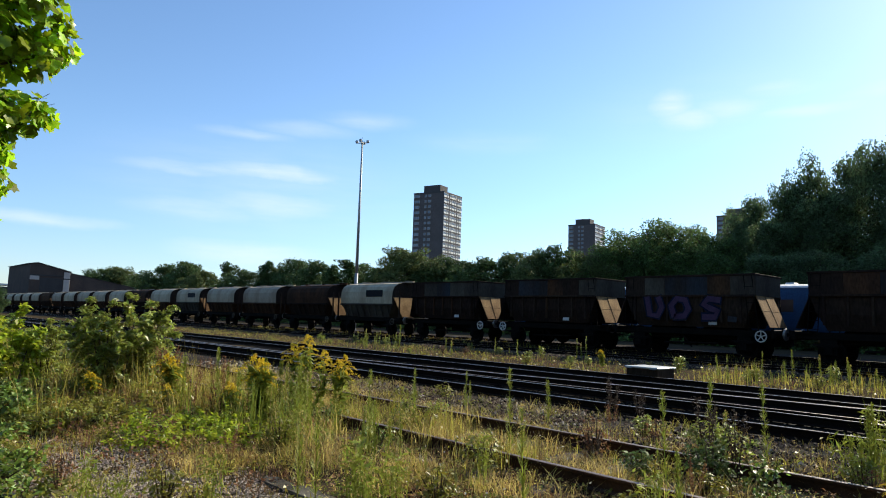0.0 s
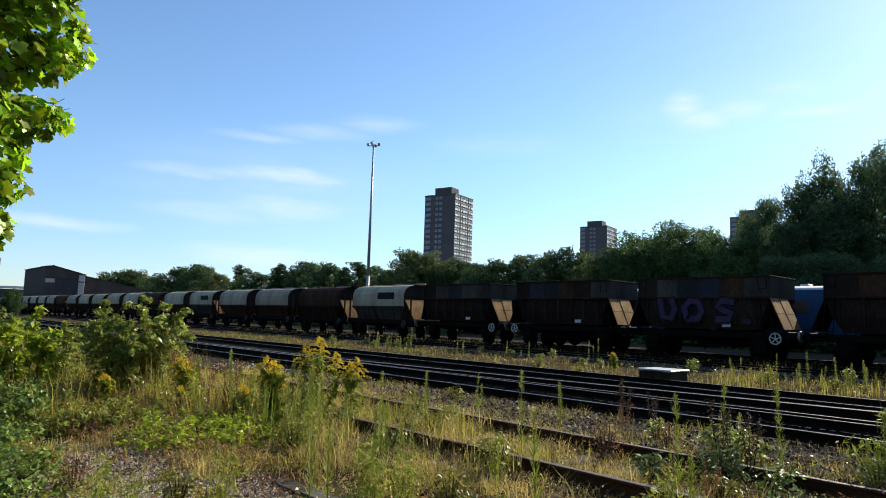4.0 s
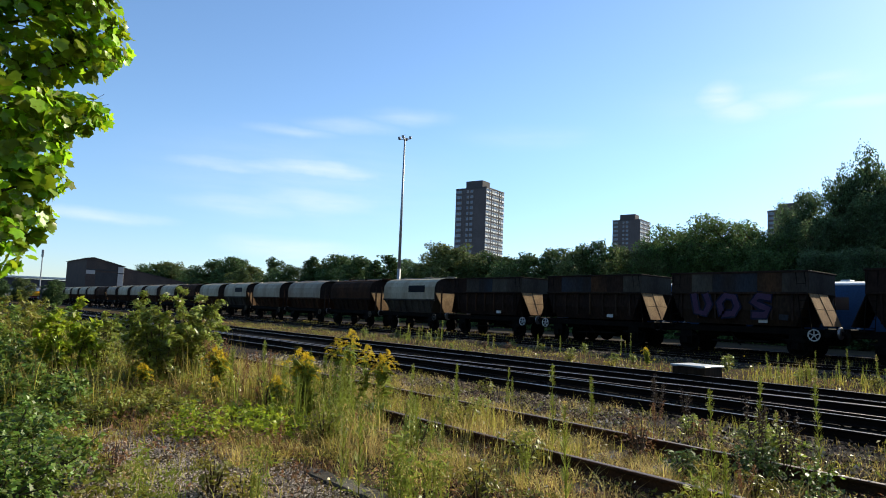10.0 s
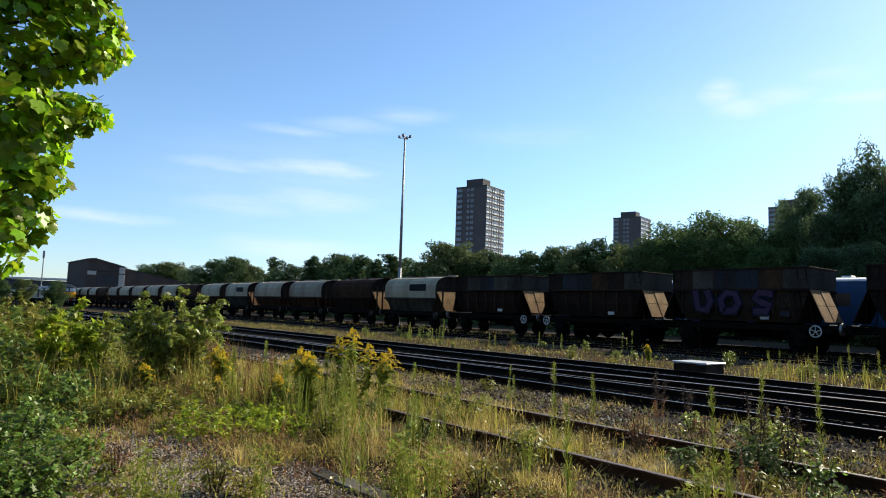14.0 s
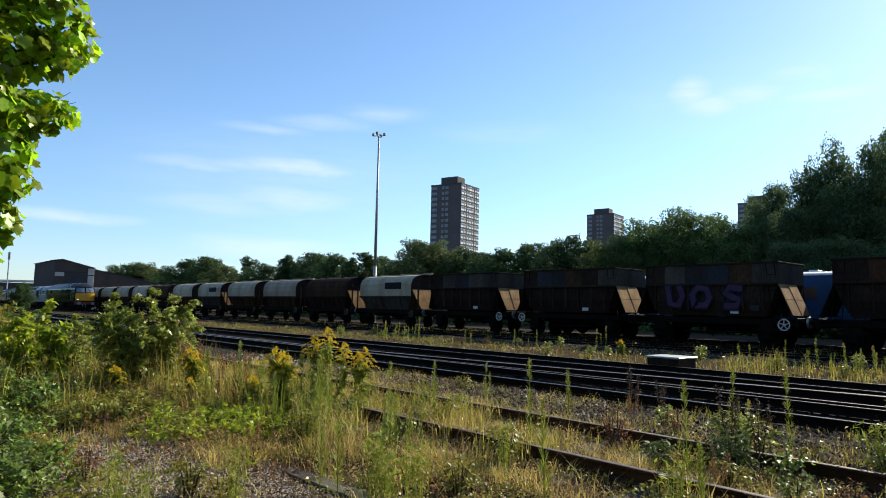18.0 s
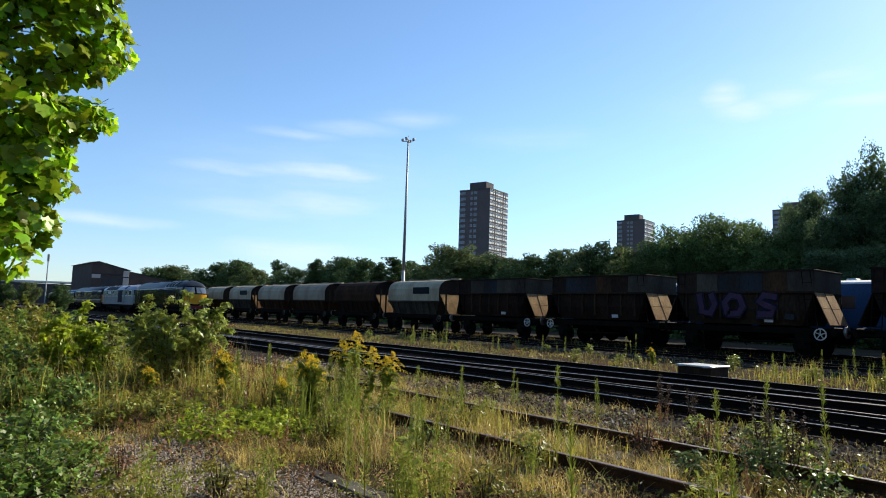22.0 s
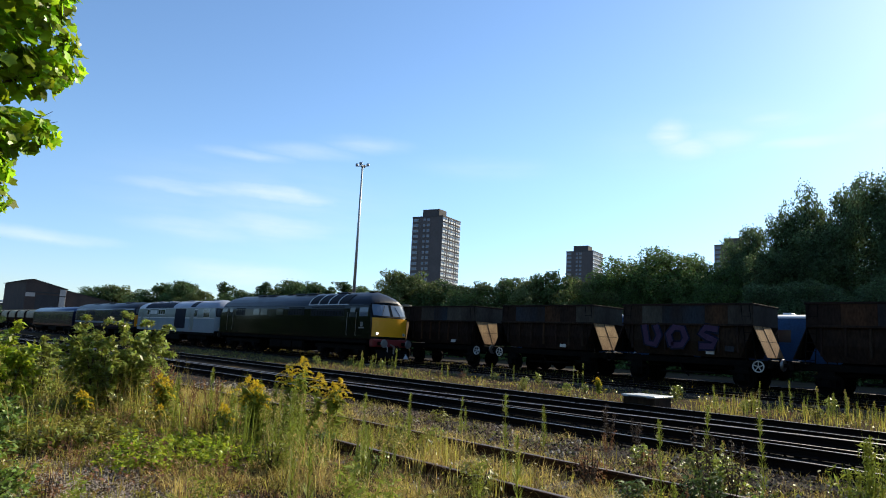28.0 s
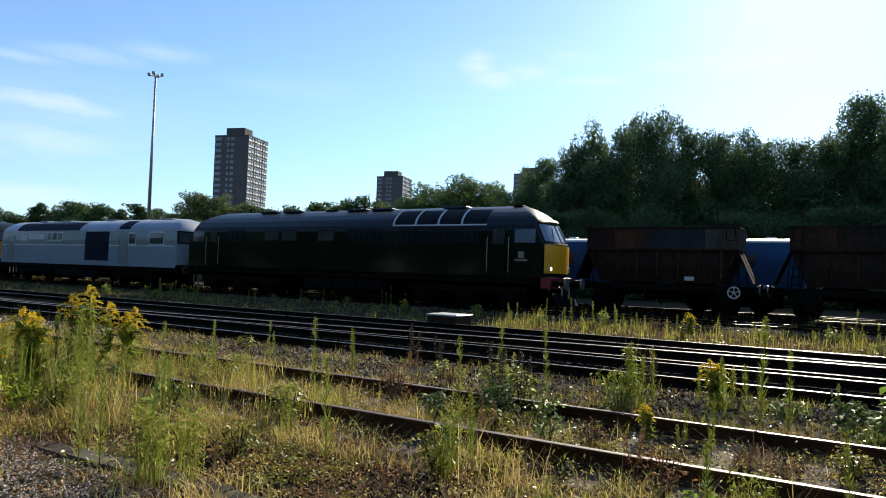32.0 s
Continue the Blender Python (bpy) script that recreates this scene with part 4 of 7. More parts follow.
def blue_locomotive():
    t = thing("diesel_locomotive", "dark blue diesel locomotive with yellow nose near the train's rear", "locomotive")
    w = [(0.9, 1.30), (1.3, 1.33), (2.4, 1.335), (3.0, 1.30), (3.22, 1.22), (3.45, 1.02), (3.65, 0.72), (3.80, 0.38), (3.86, 0.05)]
    rk = [(0.9, 0.0), (2.5, 0.0), (3.25, 0.3), (3.5, 0.5), (3.7, 0.8), (3.86, 1.3)]
    h = Hull(21.3, w, rk, 0.14)
    part("body", h.shell([1.22, 1.3, 1.8, 2.4, 2.7, 3.0, 3.15], cap=True), M["navy"], t, "dark blue bodyside")
    part("roof", h.shell([3.15, 3.25, 3.35, 3.45, 3.55, 3.65, 3.75, 3.80, 3.86]), M["loco_roof"], t, smooth=True)
    part("skirt", boxes((-20.8, -0.5, -1.25, 1.25, 0.95, 1.23), bevel=0.04), M["black"], t)
    for s in (-1, 1):
        part("stripe", h.side(-20.9, -0.4, 1.62, 1.8, 0.008, s), M["grey_low"], t, "pale waist stripe")
        for x0, x1 in ((-2.2, -1.55), (-1.3, -0.75), (-20.3, -19.7), (-19.5, -18.9), (-9.0, -8.2), (-12.0, -11.2)):
            part("window", h.side(x0, x1, 2.5, 3.0, 0.014, s), M["glass"], t)
        for x0, x1 in ((-7.2, -3.0), (-16.8, -13.4)):
            g = part("side_grille", h.side(x0, x1, 2.4, 3.08, 0.012, s), M["grille"], t)
            for k in range(10):
                xx = x0 + (k + 0.5) * (x1 - x0) / 10
                part("louvre", h.side(xx - 0.03, xx + 0.03, 2.44, 3.04, 0.026, s), M["navy"], g)
    cab_front(t, h, 1, 1.38, 2.5, 3.24, "yellow", "glass", lights=False, beam="black")
    for x in (-5.0, -10.5, -16.0):
        part("roof_panel", boxes((x - 0.9, x + 0.9, -0.5, 0.5, 3.80, 3.90), bevel=0.03), M["loco_roof"], t)
    bogie(t, -4.0)
    bogie(t, -17.2)
    part("fuel_tank", boxes((-12.9, -8.3, -1.2, 1.2, 0.38, 1.0), bevel=0.1), M["black"], t)
    return t


def blue_coach(name, label, length, body="navy", roof="blue", mid=2.9, group="", top=3.5):
    t = thing(name, label, "coach", group=group)
    w = [(0.9, 1.28), (1.3, 1.33), (2.2, 1.34), (mid, 1.28), (mid + (top - mid) * 0.33, 1.15), (mid + (top - mid) * 0.67, 0.9), (mid + (top - mid) * 0.92, 0.5), (top, 0.05)]
    rk = [(0.9, 0.0), (mid, 0.0), (mid + (top - mid) * 0.5, 0.08), (top, 0.35)]
    h = Hull(length, w, rk, 0.05)
    part("body", h.shell([1.05, 1.3, 1.8, 2.3, 2.6, mid], cap=True), M[body], t)
    part("roof", h.shell([mid + (top - mid) * k / 7 for k in range(8)]), M[roof], t, smooth=True)
    for s in (-1, 1):
        part("gutter", h.side(-length + 0.1, -0.1, mid - 0.03, mid + 0.04, 0.03, s), M["silver"], t)
        x = -1.8
        while x > -length + 2.6:
            f = part("window_frame", h.side(x - 1.3, x, 1.95, 2.62, 0.008, s), M[body], t)
            part("window", h.side(x - 1.22, x - 0.08, 2.02, 2.56, 0.014, s), M["glass"], f)
            x -= 2.0
        for x in (-0.9, -length + 0.2):
            part("door", h.side(x, x + 0.7, 1.12, 2.7, 0.01, s, 4), M[body], t)
    for k in range(int(length / 3)):
        part("roof_vent", boxes((-1.6 - k * 3.0, -1.2 - k * 3.0, -0.25, 0.25, top - 0.05, top + 0.08), bevel=0.03), M[roof], t)
    part("underframe", boxes((-length + 0.2, -0.2, -1.15, 1.15, 0.85, 1.06), (-length * 0.5 - 2, -length * 0.5 + 2, -1.1, 1.1, 0.45, 0.86)), M["black"], t)
    for e, x in ((1, 0.0), (-1, -length)):
        part("gangway", boxes((min(x, x + e * 0.3), max(x, x + e * 0.3), -0.45, 0.45, 1.1, 2.95), bevel=0.05), M["black"], t)
        for s in (-1, 1):
            buffer(t, x, s * 0.87, 1.05, e)
    bogie(t, -3.0, 2, 2.6)
    bogie(t, -length + 3.0, 2, 2.6)
    return t


LOCO = green_locomotive()
FOLLOWERS = [(grey_locomotive(), 20.55), (blue_locomotive(), 39.2),
             (blue_coach("passenger_coach", "dark blue passenger coach at the tail of the moving train", 21.0, "navy", "roof_blue", group="moving train coaches"), 61.4)]
# where the green locomotive's nose stands, by time
RUN = [(0, -276), (3, -248), (6, -221), (9, -194), (11, -174), (13, -152), (16, -123.5), (17, -114.3), (18, -105.4), (19, -96.9), (20, -88.7), (21, -80.7),
       (22, -72.4), (23, -64.2), (24, -57.0), (25, -49.9), (26, -43.0), (27.5, -33.0), (28, -29.9), (29, -24.1), (30, -18.6), (31, -13.7), (32, -8.9)]


# ---- hopper wagons ----
def wagon_gear(t, L):
    """Underframe, wheels, buffers, brake wheel and couplings shared by both kinds of wagon."""
    for s in (-1, 1):
        part("solebar", boxes((-L / 2 + 0.35, L / 2 - 0.35, s * 1.0 - 0.06, s * 1.0 + 0.06, 0.92, 1.18), bevel=0.02), M["black"], t)
        for x in (-L / 2 + 1.5, L / 2 - 1.5):
            part("wheel", WHEEL_SMALL, None, t, at=pose(x, s * 0.75, 0.48, 0, 0, 0 if s < 0 else 180))
            part("axle_guard", boxes((x - 0.28, x + 0.28, s * 1.0 - 0.05, s * 1.0 + 0.05, 0.34, 0.94), (x - 0.13, x + 0.13, s * 1.08 - 0.09, s * 1.08 + 0.09, 0.36, 0.62), bevel=0.02), M["black"], t)
            part("leaf_spring", boxes((x - 0.5, x + 0.5, s * 1.12 - 0.04, s * 1.12 + 0.04, 0.70, 0.76), (x - 0.36, x + 0.36, s * 1.12 - 0.04, s * 1.12 + 0.04, 0.64, 0.70)), M["black"], t)
    for e in (-1, 1):
        part("headstock", boxes((e * (L / 2 - 0.35) - 0.07, e * (L / 2 - 0.35) + 0.07, -1.2, 1.2, 0.88, 1.22), bevel=0.02), M["black"], t)
        for s in (-1, 1):
            buffer(t, e * (L / 2 - 0.5), s * 0.87, 1.05, e)
    part("brake_gear", rods(((-1.2, -0.9, 0.55), (1.2, -0.9, 0.6), 0.04), ((-0.3, -0.95, 0.9), (0.1, -0.95, 0.4), 0.03)), M["black"], t)
    part("air_tank", rods(((-0.9, 0.5, 0.7), (0.5, 0.5, 0.7), 0.2), n=12), M["black"], t)


def hand_wheel(t, x, z=0.95, r=0.21, y=-1.22, mat="pale"):
    bm = bmesh.new()
    n = 20
    ring = []
    for k in range(n):
        a = k * 2 * math.pi / n
        b = (k + 1) * 2 * math.pi / n
        rod(bm, (x + r * math.cos(a), y, z + r * math.sin(a)), (x + r * math.cos(b), y, z + r * math.sin(b)), 0.026, n=5)
    for k in range(5):
        a = k * 2 * math.pi / 5 + 0.3
        rod(bm, (x, y, z), (x + r * math.cos(a), y, z + r * math.sin(a)), 0.02, n=5)
    rod(bm, (x, y, z), (x, y + 0.3, z), 0.03, n=6)
    part("brake_wheel", bm, M[mat], t, "pale spoked brake wheel" if mat == "pale" else "dull spoked brake wheel")


def rusty_hopper(label, colours, plate, length=7.65, taper=0.0, graffiti=False, wheels=(3.0,), seed=0):
    """An open hopper wagon: upright top band, sloping belly with ribs, sloping end plates, the +x one coloured as if
    sunlit.
    """
    rng = random.Random(seed)
    L = length
    t = thing("hopper_wagon", label, "goods wagon", group="stabled hopper wagons")
    e = 2.87                  # end of the hopper
    zt, zm, zb = 3.36, 2.54, 1.25
    # top band in several panels of different faded colours
    n = len(colours)
    for k, c in enumerate(colours):
        x0, x1 = -e + 2 * e * k / n, -e + 2 * e * (k + 1) / n
        for s in (-1, 1):
            part("side_panel", boxes((x0 + 0.004, x1 - 0.004, s * 1.27 - 0.025, s * 1.27 + 0.025, zm, zt + rng.uniform(-0.015, 0.01)), bevel=0.006), M[c], t)
    for q in (-1, 1):
        part("end_panel", boxes((q * e - 0.03, q * e + 0.03, -1.24, 1.24, zm, zt - 0.01), bevel=0.008), M[colours[-1] if q > 0 else colours[0]], t)
    # rim
    part("rim", boxes((-e - 0.05, e + 0.05, -1.33, -1.22, zt - 0.02, zt + 0.06), (-e - 0.05, e + 0.05, 1.22, 1.33, zt - 0.02, zt + 0.06), (-e - 0.05, -e + 0.06, -1.22, 1.22, zt - 0.02, zt + 0.06), (e - 0.06, e + 0.05, -1.22, 1.22, zt - 0.02, zt + 0.06), bevel=0.012), M["wagon"], t)
    # belly: sides lean in to the doors
    w1, w0, xb = 1.25, 1.08, e - 0.55
    bm = bmesh.new()
    top = [bm.verts.new((a * e, b * w1, zm)) for a, b in ((-1, -1), (1, -1), (1, 1), (-1, 1))]
    mid = [bm.verts.new((a * (e - 0.25), b * w1, 1.85)) for a, b in ((-1, -1), (1, -1), (1, 1), (-1, 1))]
    bot = [bm.verts.new((a * xb, b * w0, zb)) for a, b in ((-1, -1), (1, -1), (1, 1), (-1, 1))]
    for u, v in ((top, mid), (mid, bot)):
        for k in range(4):
            bm.faces.new((u[k], v[k], v[(k + 1) % 4], u[(k + 1) % 4]))
    bm.faces.new(bot)
    bm.faces.new(top)
    bmesh.ops.recalc_face_normals(bm, faces=bm.faces)
    part("hopper_body", bm, M["wagon"], t, "rust-brown hopper belly")
    for s in (-1, 1):
        k = 0
        x = -e + 0.5
        while x < e - 0.4:
            part("rib", boxes((x - 0.04, x + 0.04, s * 1.30 - 0.05, s * 1.30 + 0.05, 1.45, zm + 0.02), bevel=0.012), M["wagon_rust"] if rng.random() < 0.4 else M["wagon"], t)
            x += 0.78
        part("waist_rail", boxes((-e, e, s * 1.33 - 0.04, s * 1.33 + 0.04, zm - 0.05, zm + 0.04), bevel=0.01), M["wagon"], t)
    # sloping end plates: sunlight is put into the tan +x one, the other stays dark
    for q in (-1, 1):
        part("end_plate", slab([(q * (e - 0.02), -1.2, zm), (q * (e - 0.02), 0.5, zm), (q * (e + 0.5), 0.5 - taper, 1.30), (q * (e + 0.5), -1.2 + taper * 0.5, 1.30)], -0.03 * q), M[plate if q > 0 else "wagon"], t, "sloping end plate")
        part("plate_seam", slab([(q * e, -0.365, zm - 0.02), (q * e, -0.345, zm - 0.02), (q * (e + 0.505), -0.345, 1.30), (q * (e + 0.505), -0.365, 1.30)], -0.036 * q), M["wagon_rust"], t)
        part("plate_seam", slab([(q * (e + 0.235), -1.15 + taper * 0.2, 1.925), (q * (e + 0.235), 0.45 - taper * 0.5, 1.925), (q * (e + 0.243), 0.45 - taper * 0.5, 1.905), (q * (e + 0.243), -1.15 + taper * 0.2, 1.905)], -0.036 * q), M["wagon_rust"], t)
        part("end_platform", boxes((q * e if q > 0 else q * (L / 2 - 0.35), q * (L / 2 - 0.35) if q > 0 else q * e, -1.2, 1.2, 1.12, 1.17)), M["black"], t)
        for s in (-1, 1):
            part("ladder", rods(((q * (e + 0.1), s * 1.22, 1.15), (q * (e - 0.1), s * 1.30, zt), 0.02), ((q * (e - 0.25), s * 1.22, 1.15), (q * (e - 0.42), s * 1.30, zt), 0.02),
                                *[((q * (e + 0.1 - 0.2 * k / 6), s * (1.22 + 0.08 * k / 6), 1.3 + k * 0.32), (q * (e - 0.25 - 0.2 * k / 6), s * (1.22 + 0.08 * k / 6), 1.3 + k * 0.32), 0.014) for k in range(6)], n=5), M["black"], t)
    for x in (-1.2, 1.2):
        part("discharge_door", boxes((x - 0.7, x + 0.7, -0.8, 0.8, 0.75, zb), bevel=0.05), M["black"], t)
    part("data_panel", boxes((e * 0.35, e * 0.35 + 0.35, -1.31, -1.285, 1.35, 1.5)), M["pale"], t, "small pale data panel")
    wagon_gear(t, L)
    for x in wheels:
        hand_wheel(t, x)
    if graffiti:
        # sprayed shapes: each a broken loop of thick strokes, a lilac fill on a dark, wider outline
        def stroke(pts, wide, deep, mat, label):
            bm = bmesh.new()
            ps = [Vector((a, -1.35, b)) for a, b in pts]
            ps[0] += (ps[0] - ps[1]).normalized() * wide * 0.35
            ps[-1] += (ps[-1] - ps[-2]).normalized() * wide * 0.35
            rows = []
            for k, p in enumerate(ps):
                d = (ps[min(k + 1, len(ps) - 1)] - ps[max(k - 1, 0)]).normalized()
                side = Vector((-d.z, 0, d.x)) * wide / 2
                rows.append([bm.verts.new(p + side * q + Vector((0, -deep * o, 0))) for q, o in ((-1, 0), (1, 0), (1, 1), (-1, 1))])
            for a, b in zip(rows, rows[1:]):
                for k in range(4):
                    bm.faces.new((a[k], a[(k + 1) % 4], b[(k + 1) % 4], b[k]))
            bm.faces.new(rows[0])
            bm.faces.new(rows[-1])
            bmesh.ops.recalc_face_normals(bm, faces=bm.faces)
            part("spray_stroke", bm, M[mat], t, label)
        loops = (((-1.75, 2.42), (-1.62, 1.72), (-1.25, 1.66), (-1.05, 2.05), (-1.2, 2.42)),
                 ((-0.5, 1.72), (-0.62, 2.12), (-0.35, 2.42), (0.02, 2.36), (0.16, 1.98), (-0.02, 1.68), (-0.4, 1.66)),
                 ((1.45, 2.36), (1.02, 2.42), (0.82, 2.18), (1.1, 2.02), (1.42, 1.9), (1.3, 1.66), (0.85, 1.66)))
        for pts in loops:
            stroke(pts, 0.40, 0.012, "navy", "dark spray outline")
            stroke(pts, 0.24, 0.022, "lilac", "faded lilac spray fill")
        stroke(((1.9, 1.6), (2.1, 1.58)), 0.22, 0.012, "wagon_blue", "blue spray spot")
    return t


def covered_hopper(label, top, belly, plates=True, dark_panel=False, length=7.65, seed=0):
    """A covered hopper wagon: rounded pale top, rusty ribbed belly."""
    L = length
    t = thing("covered_hopper_wagon", label, "goods wagon", group="stabled hopper wagons")
    e = L / 2 - 0.92
    sec = [(1.26, 2.0), (1.30, 2.5), (1.27, 2.9), (1.12, 3.22), (0.8, 3.42), (0.4, 3.5), (0.0, 3.52)]
    pts = [(-y, z) for y, z in sec] + [(y, z) for y, z in sec[::-1][1:]]
    part("rounded_top", prism(pts, -e, e), M[top], t, smooth=False)
    bm = bmesh.new()
    a = [bm.verts.new((p * e, q * 1.25, 2.02)) for p, q in ((-1, -1), (1, -1), (1, 1), (-1, 1))]
    b = [bm.verts.new((p * (e - 0.7), q * 0.95, 1.2)) for p, q in ((-1, -1), (1, -1), (1, 1), (-1, 1))]
    for k in range(4):
        bm.faces.new((a[k], b[k], b[(k + 1) % 4], a[(k + 1) % 4]))
    bm.faces.new(b)
    bm.faces.new(a)
    bmesh.ops.recalc_face_normals(bm, faces=bm.faces)
    part("hopper_body", bm, M[belly], t, "rust-streaked belly")
    for s in (-1, 1):
        part("waist_rail", boxes((-e, e, s * 1.3 - 0.04, s * 1.3 + 0.04, 1.98, 2.1), bevel=0.01), M[belly], t)
        for k in range(8):
            x = -e + 0.45 + k * (2 * e - 0.9) / 7
            part("rib", slab([(x - 0.05, s * 1.29, 2.0), (x + 0.05, s * 1.29, 2.0), (x + 0.05 - 0.08 * (k - 3.5) / 3.5, s * 1.0, 1.25), (x - 0.05 - 0.08 * (k - 3.5) / 3.5, s * 1.0, 1.25)], 0.07 * s), M[belly], t)
    for q in (-1, 1):
        for y in (-1.1, 1.1):
            part("end_frame", boxes((q * (L / 2 - 0.36) - 0.04, q * (L / 2 - 0.36) + 0.04, y - 0.05, y + 0.05, 1.15, 2.9), bevel=0.01), M["wagon"], t)
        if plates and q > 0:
            # the tan carries painted sunlight, so only the +x end has it
            part("end_plate", slab([(e + 0.01, -1.2, 2.52), (e + 0.01, 0.5, 2.52), (e + 0.45, 0.1, 1.25), (e + 0.45, -0.75, 1.25)], -0.03), M["tan"], t, "tapering end plate coloured as sunlit tan")
        part("end_panel", prism([(y * 0.985, z - 0.01) for y, z in pts], q * e - 0.005, q * (e + 0.03)), M["wagon"], t, "dark rusty end wall")
    if dark_panel:
        part("patch_panel", boxes((0.1, 1.9, -1.33, -1.29, 2.55, 3.0), bevel=0.01), M["grille"], t, "dark rectangular patch")
    part("roof_walk", boxes((-e + 0.3, e - 0.3, -0.25, 0.25, 3.53, 3.57)), M["steel"], t)
    for k in range(3):
        part("hatch", rods(((-e + 1.2 + k * 2.4, 0, 3.50), (-e + 1.2 + k * 2.4, 0, 3.62), 0.32), n=14), M[top], t)
    for x in (-1.4, 1.4):
        part("discharge_door", boxes((x - 0.6, x + 0.6, -0.7, 0.7, 0.75, 1.22), bevel=0.05), M["black"], t)
    wagon_gear(t, L)
    hand_wheel(t, 2.9, r=0.2, mat="concrete")
    return t


def place_wagons():
    mix = ["wagon", "wagon_blue", "wagon_grey", "wagon", "wagon_grey"]
    at = lambda x: pose(x, WAGON_Y, RAIL_TOP)
    rusty = [
        (rusty_hopper("dark rusty hopper wagon with blue and grey faded panels", ["wagon", "wagon_rust", "wagon_blue", "wagon_blue", "wagon_grey"], "wagon", wheels=(2.75,), seed=1), -5.97),
        (rusty_hopper("rusty hopper wagon sprayed with lilac graffiti", ["wagon", "wagon_grey", "wagon_blue", "wagon_blue", "wagon_rust", "wagon_grey"], "tan", graffiti=True, wheels=(3.05,), seed=2), -13.67),
        (rusty_hopper("dark brown rusty hopper wagon with grey end panel", ["wagon", "wagon_blue", "wagon_blue", "wagon_rust", "wagon", "wagon_grey"], "tan", wheels=(-3.05,), seed=3), -21.05),
        (rusty_hopper("brown hopper wagon with faded blue and grey panels", ["wagon", "wagon_grey", "wagon_blue", "wagon_grey", "wagon_grey"], "tan", taper=0.4, wheels=(3.0,), seed=4), -28.8),
        (rusty_hopper("rust-brown hopper wagon at the end of the dark rake", ["wagon_rust", "wagon", "wagon_blue", "wagon"], "tan", wheels=(3.1,), seed=5), 1.5),
        (rusty_hopper("dark hopper wagon with one grey panel", ["wagon", "wagon_grey", "wagon", "wagon_rust"], "tan", wheels=(3.1,), seed=6), 9.2),
    ]
    for w, x in rusty:
        w.matrix_basis = at(x)
    c = covered_hopper("pale cream covered hopper wagon with a dark patch", "wagon_cream", "wagon_grey", True, True)
    c.matrix_basis = at(-36.6)
    d = covered_hopper("rusty brown covered hopper wagon", "wagon_rust", "wagon", True, False)
    d.matrix_basis = at(-44.25)
    a = covered_hopper("pale cream covered hopper wagon with rusty belly", "wagon_cream", "wagon_rust", False, False)
    a.matrix_basis = at(-51.85)
    x = -59.5
    k = 0
    while x > -190:
        w = copy_thing(c if k == 1 else (d if k % 6 == 3 else a), at(x))
        x -= 7.65
        k += 1


place_wagons()
coach = blue_coach("blue_coach", "bright blue coach with white roof stabled behind the wagons", 25.5, "blue", "white", 3.1, top=3.3)
coach.matrix_basis = pose(-1.0, COACH_Y, RAIL_TOP)


# ---- buildings, mast ----
def tower(name, label, az, dist, size, turn, floors, storey=2.72, cols=(3, 7), cap=(0.3, 0.84)):
    """A tower block: brick slab, projecting window bays in rows, plant room on the roof."""
    a = radians(az)
    t = thing(name, label, "tower block", pose(math.sin(a) * dist, math.cos(a) * dist, 0, 0, 0, turn), group="tower blocks")
    s = size / 2
    H = floors * storey
    part("wall", boxes((-s, s, -s, s, 0, H)), M["tower"], t, "brown brick wall")
    part("parapet", boxes((-s - 0.12, s + 0.12, -s - 0.12, s + 0.12, H, H + 0.7)), M["tower_cap"], t)
    part("plant_room", boxes((-s + size * cap[0], -s + size * cap[1], -s + 0.8, -s + 8.0, H + 0.7, H + 4.2), bevel=0.1), M["tower_cap"], t, "dark plant room")
    def win(wd, ht, mat="frame", sill=0.1):
        return (mesh_of("window", boxes((-wd / 2, wd / 2, -0.16, 0.05, -ht / 2, ht / 2)), M[mat]),
                mesh_of("pane", boxes((-wd / 2 + 0.1, -0.05, -0.18, -0.15, -ht / 2 + sill, ht / 2 - 0.1), (0.05, wd / 2 - 0.1, -0.18, -0.15, -ht / 2 + sill, ht / 2 - 0.1)), M["glass_sky"]))
    # light painted by face: dim frames at -y, bright deep-silled ones at +x
    big, small, tall, slot, thin = win(3.0, 1.35, "frame_shaded"), win(1.6, 1.3, "frame_shaded"), win(2.4, 1.95, sill=0.85), win(1.2, 1.8, sill=0.8), win(1.15, 1.3, "frame_shaded")
    for f in range(floors):
        z = f * storey + 1.6
        if z < 12:
            continue
        for x, m in ((-s + 2.0, big), (-s + size * 0.40, thin), (-s + size * 0.53, small))[:cols[0]]:
            w = part("window", m[0], None, t, at=pose(x, -s, z))
            part("pane", m[1], None, w)
        for k in range(cols[1]):
            y = -s + size * (k + 0.5) / cols[1]
            m = slot if k % 3 else tall
            w = part("window", m[0], None, t, at=pose(s, y, z, 0, 0, 90))
            part("pane", m[1], None, w)
    return t


tower("tower_block", "tall brown brick tower block with rows of windows", -48.0, 330, 17.6, 16.5, 23)
tower("tower_block", "distant brown tower block with a stepped roof", -35.1, 450, 18.5, 14.0, 24, cap=(0.25, 0.8))
tower("tower_block", "distant tower block partly hidden by trees", -23.2, 420, 18.5, 8.0, 24, cap=(0.3, 0.8))


